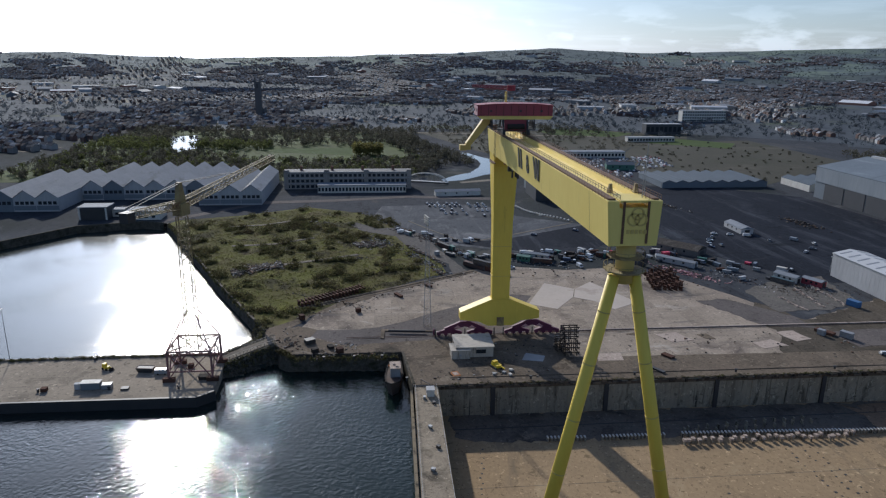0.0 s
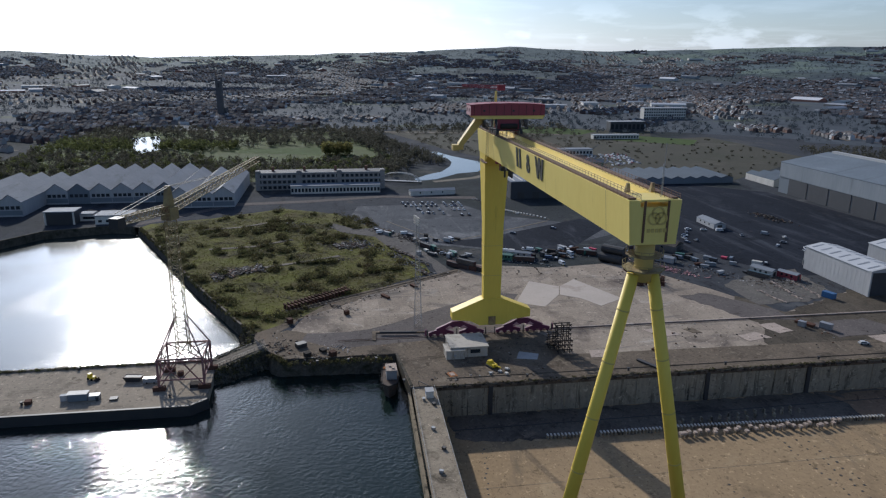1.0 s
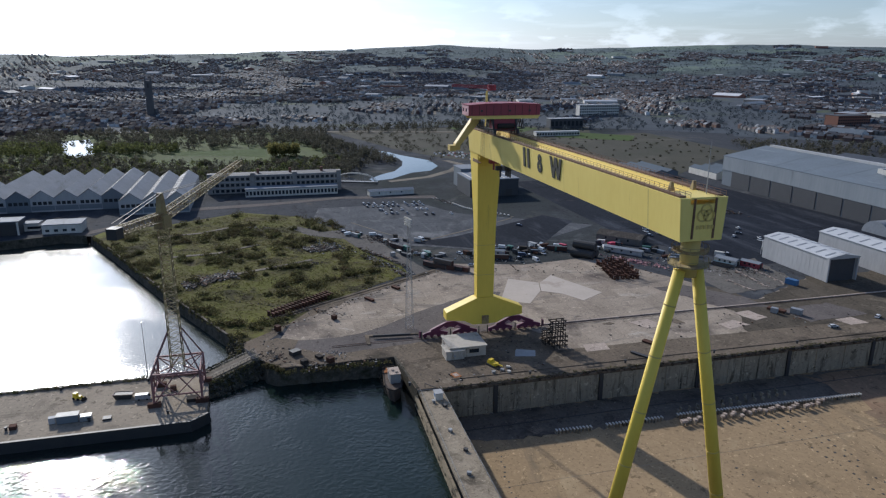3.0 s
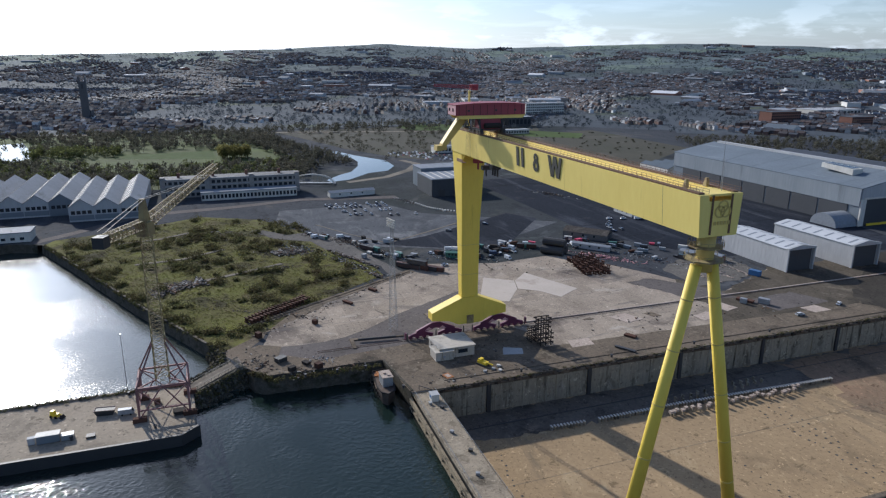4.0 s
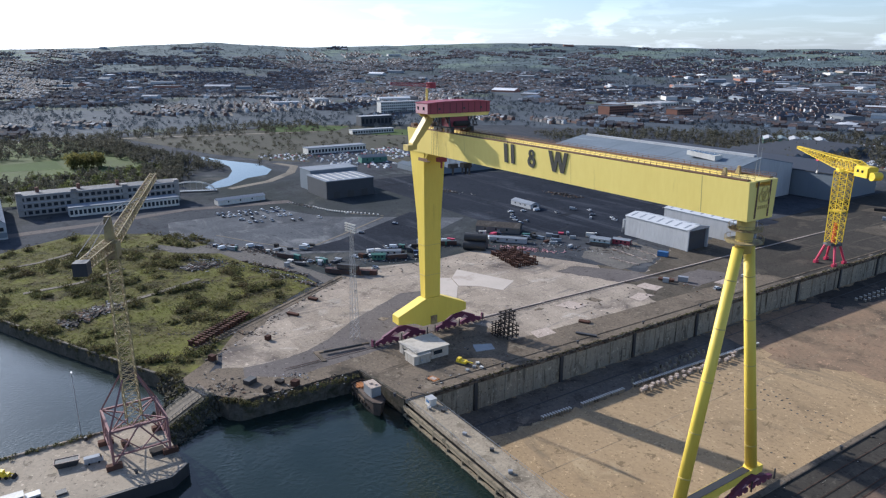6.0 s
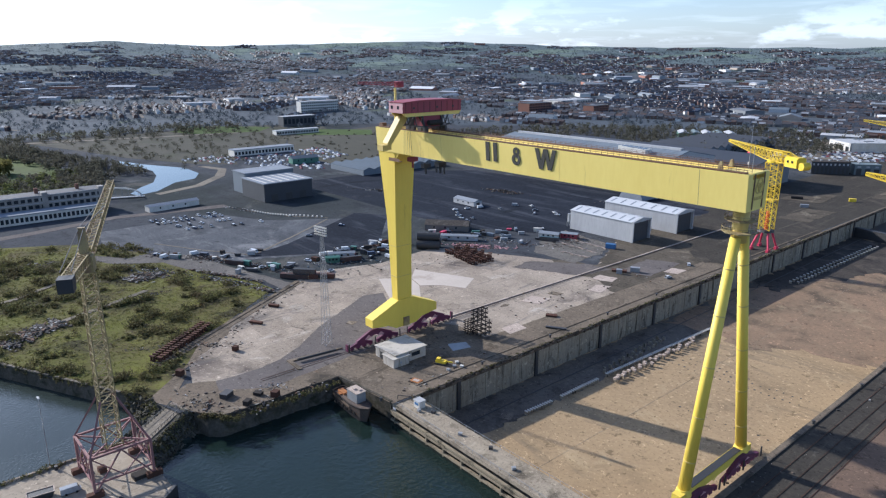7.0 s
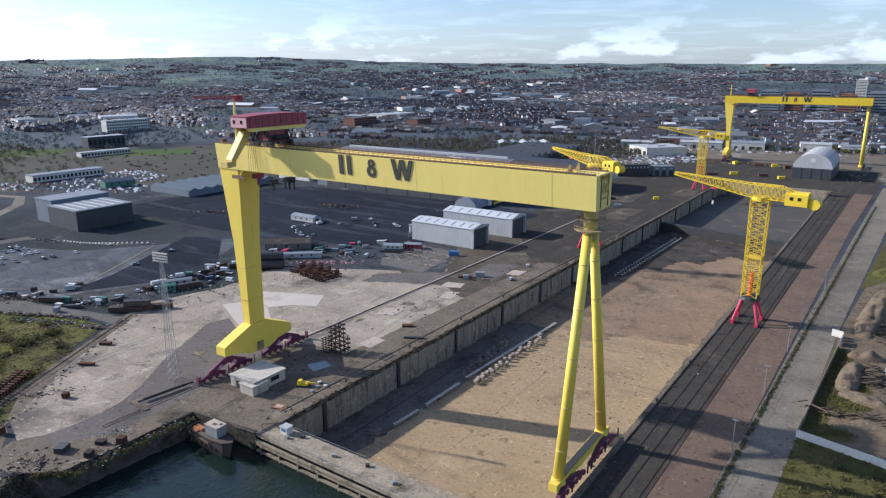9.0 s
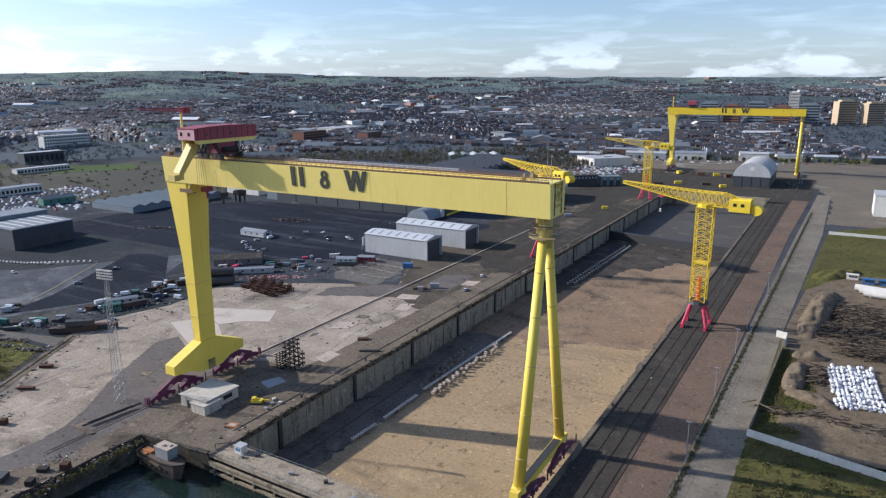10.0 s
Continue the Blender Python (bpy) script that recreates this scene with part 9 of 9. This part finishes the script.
def mound(name, cx, cy, lx, ly, h, turn, mat, label):
    """A heap of earth with an uneven crown."""
    n = 22
    vs, fs = [], []
    for i in range(n + 1):
        for j in range(n + 1):
            u, v = 2 * i / n - 1, 2 * j / n - 1
            r = max(0.0, 1 - (abs(u) ** 2.5 + abs(v) ** 2.5))
            px, py = cx + math.cos(turn) * u * lx - math.sin(turn) * v * ly, cy + math.sin(turn) * u * lx + math.cos(turn) * v * ly
            z = h * r ** 0.7 * (0.8 + 0.5 * noise.noise(Vector((px * 0.25, py * 0.25, 1)))) + 0.35 * r * noise.noise(Vector((px * 0.9, py * 0.9, 3)))
            vs.append((px, py, 0.02 + max(0.0, z)))
    for i in range(n):
        for j in range(n):
            a = i * (n + 1) + j
            fs.append((a, a + n + 1, a + n + 2, a + 1))
    s = Shape()
    s.v, s.f = vs, fs
    return tagged(part(name, s, mat, smooth=True), label, "mound", "spoil heaps")


setting("field_wall", wall_along([(138, 428.5), (176, 429), (250, 430)], 0, 2.4, 0.4, Shape()), WHITE, "pale wall across the field", "wall")
mound("earth_mound", 138, 215, 44, 6.5, 5.6, 1.47, EARTH, "long mound of bare earth beside the road")
mound("earth_mound", 132.5, 121, 17, 4.2, 4.0, 1.5, EARTH, "curved mound of dark earth by the bags")
mound("earth_mound", 139, 102, 10, 4, 3.0, -0.35, EARTH, "earth mound closing the bag store")
mound("earth_mound", 136.5, 146, 7, 3.5, 3.4, 0.2, EARTH, "short mound at the bag store")
mound("earth_mound", 147, 82, 19, 8, 2.2, 0.1, EARTH, "low mound of earth and rubble")
mound("earth_mound", 145, 300, 20, 8, 3.4, 1.0, ROUGHGRASS, "grassy mound at the field edge")
bag = thing("bulk_bag", pose(145, 132, 0.1), "white woven bulk bag on the ground", "bulk bag", "bulk bags")
part("sack", Shape().hexa([Vector((-0.5, -0.5, 0)), Vector((0.5, -0.5, 0)), Vector((0.5, 0.5, 0)), Vector((-0.5, 0.5, 0))], [Vector((-0.58, -0.58, 0.8)), Vector((0.58, -0.58, 0.8)), Vector((0.58, 0.58, 0.8)), Vector((-0.58, 0.58, 0.8))]), BAGWHITE, bag)
part("neck", Shape().hexa([Vector((-0.5, -0.5, 0.8)), Vector((0.5, -0.5, 0.8)), Vector((0.5, 0.5, 0.8)), Vector((-0.5, 0.5, 0.8))], [Vector((-0.15, -0.15, 1.15)), Vector((0.15, -0.15, 1.15)), Vector((0.15, 0.15, 1.15)), Vector((-0.15, 0.15, 1.15))]), BAGWHITE, bag)
for row in range(11):
    for k in range(26):
        if row + k and rng.random() < 0.94:
            copy_thing(bag, pose(143.5 + 1.5 * row + 0.28 * k * 0.5 + rng.uniform(-0.2, 0.2), 138 - 1.55 * k + rng.uniform(-0.25, 0.25) + 0.4 * row, 0.1 + (0.9 if rng.random() < 0.25 else 0), rng.uniform(-6, 6), rng.uniform(-6, 6), rng.uniform(0, 90)))
for cx, cy, lx, ly, n in ((153, 214, 26, 26, 620), (154, 186, 24, 20, 620), (158, 164, 18, 14, 320), (139, 126, 6, 16, 160), (143, 84, 26, 5, 160)):
    s = Shape()
    for _ in range(n):
        a = rng.uniform(0.8, 3.2)
        m = pose(cx + rng.normal() * lx / 3, cy + rng.normal() * ly / 3, 0.4 + rng.random() * 2.0, rng.uniform(-12, 12), rng.uniform(-12, 12), rng.uniform(-40, 40) + 15)
        s.box(-a, a, -0.18, 0.18, -0.14, 0.14, m)
    tagged(part("timber_heap", s, TIMBER), "heap of old timber baulks and scrap", "timber", kind="stuff")
for k in range(3):
    t = thing("white_tank", pose(154 + 2 * k, 268 - 5 * k, 0.1, 0, 0, -10), "long white cylinder tank lying on the ground", "tank", "white tanks")
    part("shell", Shape().tube((0, 0, 2.0), (22, 0, 2.0), 1.9, 1.9, 14), WHITE, t)
    part("saddle", Shape().box(3, 4, -1.6, 1.6, 0, 0.6).box(18, 19, -1.6, 1.6, 0, 0.6), CONCRETE, t)
for k, (x, y) in enumerate(((158, 285), (166, 286), (150, 292))):
    store_shed(pose(x, y, 0.1), 6, 3, 3, BLUEPAINT if k < 2 else WHITE, BLUEPAINT if k < 2 else WHITE, "small blue site cabin" if k < 2 else "small white site cabin")

# stores and stacked gear between the hall and the dock head
def long_store(m, l, d, h, wall, roof, label, bays):
    """A long flat-roofed store with a row of doors and a parapet."""
    s = thing("long_store", m, label, "store", "dock head stores")
    part("wall", Shape().box(0, l, 0, d, 0, h), wall, s)
    part("roof", Shape().box(-0.4, l + 0.4, -0.4, d + 0.4, h, h + 0.5), roof, s)
    for k in range(bays):
        x = l * (k + 0.5) / bays
        part("door", Shape().box(x - l / bays * 0.3, x + l / bays * 0.3, -0.15, 0, 0, h * 0.6), DARK, s)
        part("window", Shape().box(x - l / bays * 0.2, x + l / bays * 0.2, -0.12, 0, h * 0.72, h * 0.88), PALECLAD, s)
    for k in range(max(2, bays // 2)):
        part("roof_vent", Shape().box(l * (k + 0.3) / bays * 2, l * (k + 0.3) / bays * 2 + 1.6, d * 0.4, d * 0.6, h + 0.5, h + 1.5), GREYSTEEL, s)


long_store(pose(-124, 570, 0.1, 0, 0, 40), 36, 16, 12, DARKCLAD, BROWNROOF, "black clad store with rows of small openings", 9)
long_store(pose(-93, 596, 0.1, 0, 0, 36), 24, 14, 10, GREYTARP, GREYTARP, "grey-green sheeted stack beside the quay", 3)
long_store(pose(-192, 800, 0.1, 0, 0, -42), 48, 62, 11, WHITE, PALECLAD, "white clad warehouse with a grey side", 4)
long_store(pose(-156, 768, 0.1, 0, 0, 57), 66, 3, 10.5, BLUEGREYCLAD, PALECLAD, "grey clad warehouse annex", 8)
for k in range(5):
    store_shed(pose(-365 + 13.5 * k, 757 + 9 * k, 0.1, 0, 0, 124), 40, 14, 7, GREENSHED if k < 2 else BLUEGREYCLAD, GREYTARP if k % 2 else PALECLAD, "green gabled store behind the great hall" if k < 2 else "grey gabled store behind the great hall")
far_cars("far_vehicles", [(-160, 640), (-80, 740), (-95, 770), (-190, 760), (-230, 690)], 420, "crowded rows of stored vehicles behind the quay")
for x, y, sx, sy, sz, mm, lb in ((-60, 610, 9, 3, 2.6, RUST, "rusty plate stand near the dock head"), (-40, 640, 12, 3, 2.0, RUST, "rusty frame lying near the dock head"), (-20, 655, 8, 4, 3.0, YELLOW2, "yellow lifting frame near the dock head"), (10, 660, 10, 3, 2.4, RUST, "rusty beam stack near the dock head"), (30, 648, 7, 4, 3.0, YELLOW2, "yellow lifting frame near the dock head"), (-45, 452, 5, 3, 2.4, YELLOW2, "small yellow plant on the dark quay"), (-62, 400, 6, 3, 2.2, GREYSTEEL, "grey steel box on the dark quay"), (-80, 430, 9, 4, 2.0, DARKRUST, "dark steel stack on the quay")):
    crate(x, y, 0.15, sx, sy, sz, mm, lb, 25, "steel_stand")
for pts in ([(-60, 345), (-40, 350), (-38, 400), (-58, 396)], [(-90, 420), (-60, 425), (-62, 470), (-88, 462)], [(-40, 480), (-24, 484), (-24, 540), (-42, 530)], [(-110, 350), (-92, 352), (-90, 380), (-108, 378)]):
    paving("tar_patch", pts, NORTHQUAY, "paler patch in the dark quay asphalt", P + 0.09, wobble=2.0)

# loose scrap and rows of gear on the dock head
scrap = heap(Shape(), -20, 760, 60, 12, 320, 2.2, 0.1, 2.0, 0.1)
heap(scrap, 95, 700, 14, 60, 220, 1.8, 0.1, 1.6, 0.1)
tagged(part("dock_head_scrap", scrap, RUBBLE), "rusty gear and scrap on the dock head", "scrap", kind="stuff")
for k, (x, y) in enumerate(((-10, 745), (8, 748), (22, 742), (-38, 752))):
    crate(x, y, 0.1, 7, 4, 3.5, YELLOW2 if k % 2 else RUST, "yellow machine stand near the far crane" if k % 2 else "rusty machine stand near the far crane", 20 * k, "machine_stand")
for k, (x, y, w, d, h, m) in enumerate(((-150, 905, 60, 26, 9, PALECLAD), (-80, 925, 46, 30, 10, WHITE), (10, 950, 40, 24, 11, WHITE), (60, 965, 34, 20, 9, WHITE), (110, 985, 30, 22, 8, BLUEGREYCLAD), (180, 990, 50, 24, 9, DARKCLAD), (-230, 870, 50, 22, 8, BLUEGREYCLAD), (-200, 960, 60, 20, 8, BRICK))):
    wh = thing("warehouse", pose(x, y, 0.1, 0, 0, 10), "pale clad warehouse beyond the dock head" if m is not DARKCLAD else "dark clad warehouse beyond the dock head", "warehouse", "dock head warehouses")
    part("wall", Shape().box(0, w, 0, d, 0, h), m, wh)
    part("roof", Shape().prism_x([(-0.4, h), (d + 0.4, h), (d / 2, h + 2.2)], -0.4, w + 0.4), GREYROOF if k % 2 else PALECLAD, wh)
    for i in range(4):
        part("door", Shape().box(w * (0.1 + 0.22 * i), w * (0.1 + 0.22 * i) + 4, -0.15, 0, 0, 5), DARK, wh)
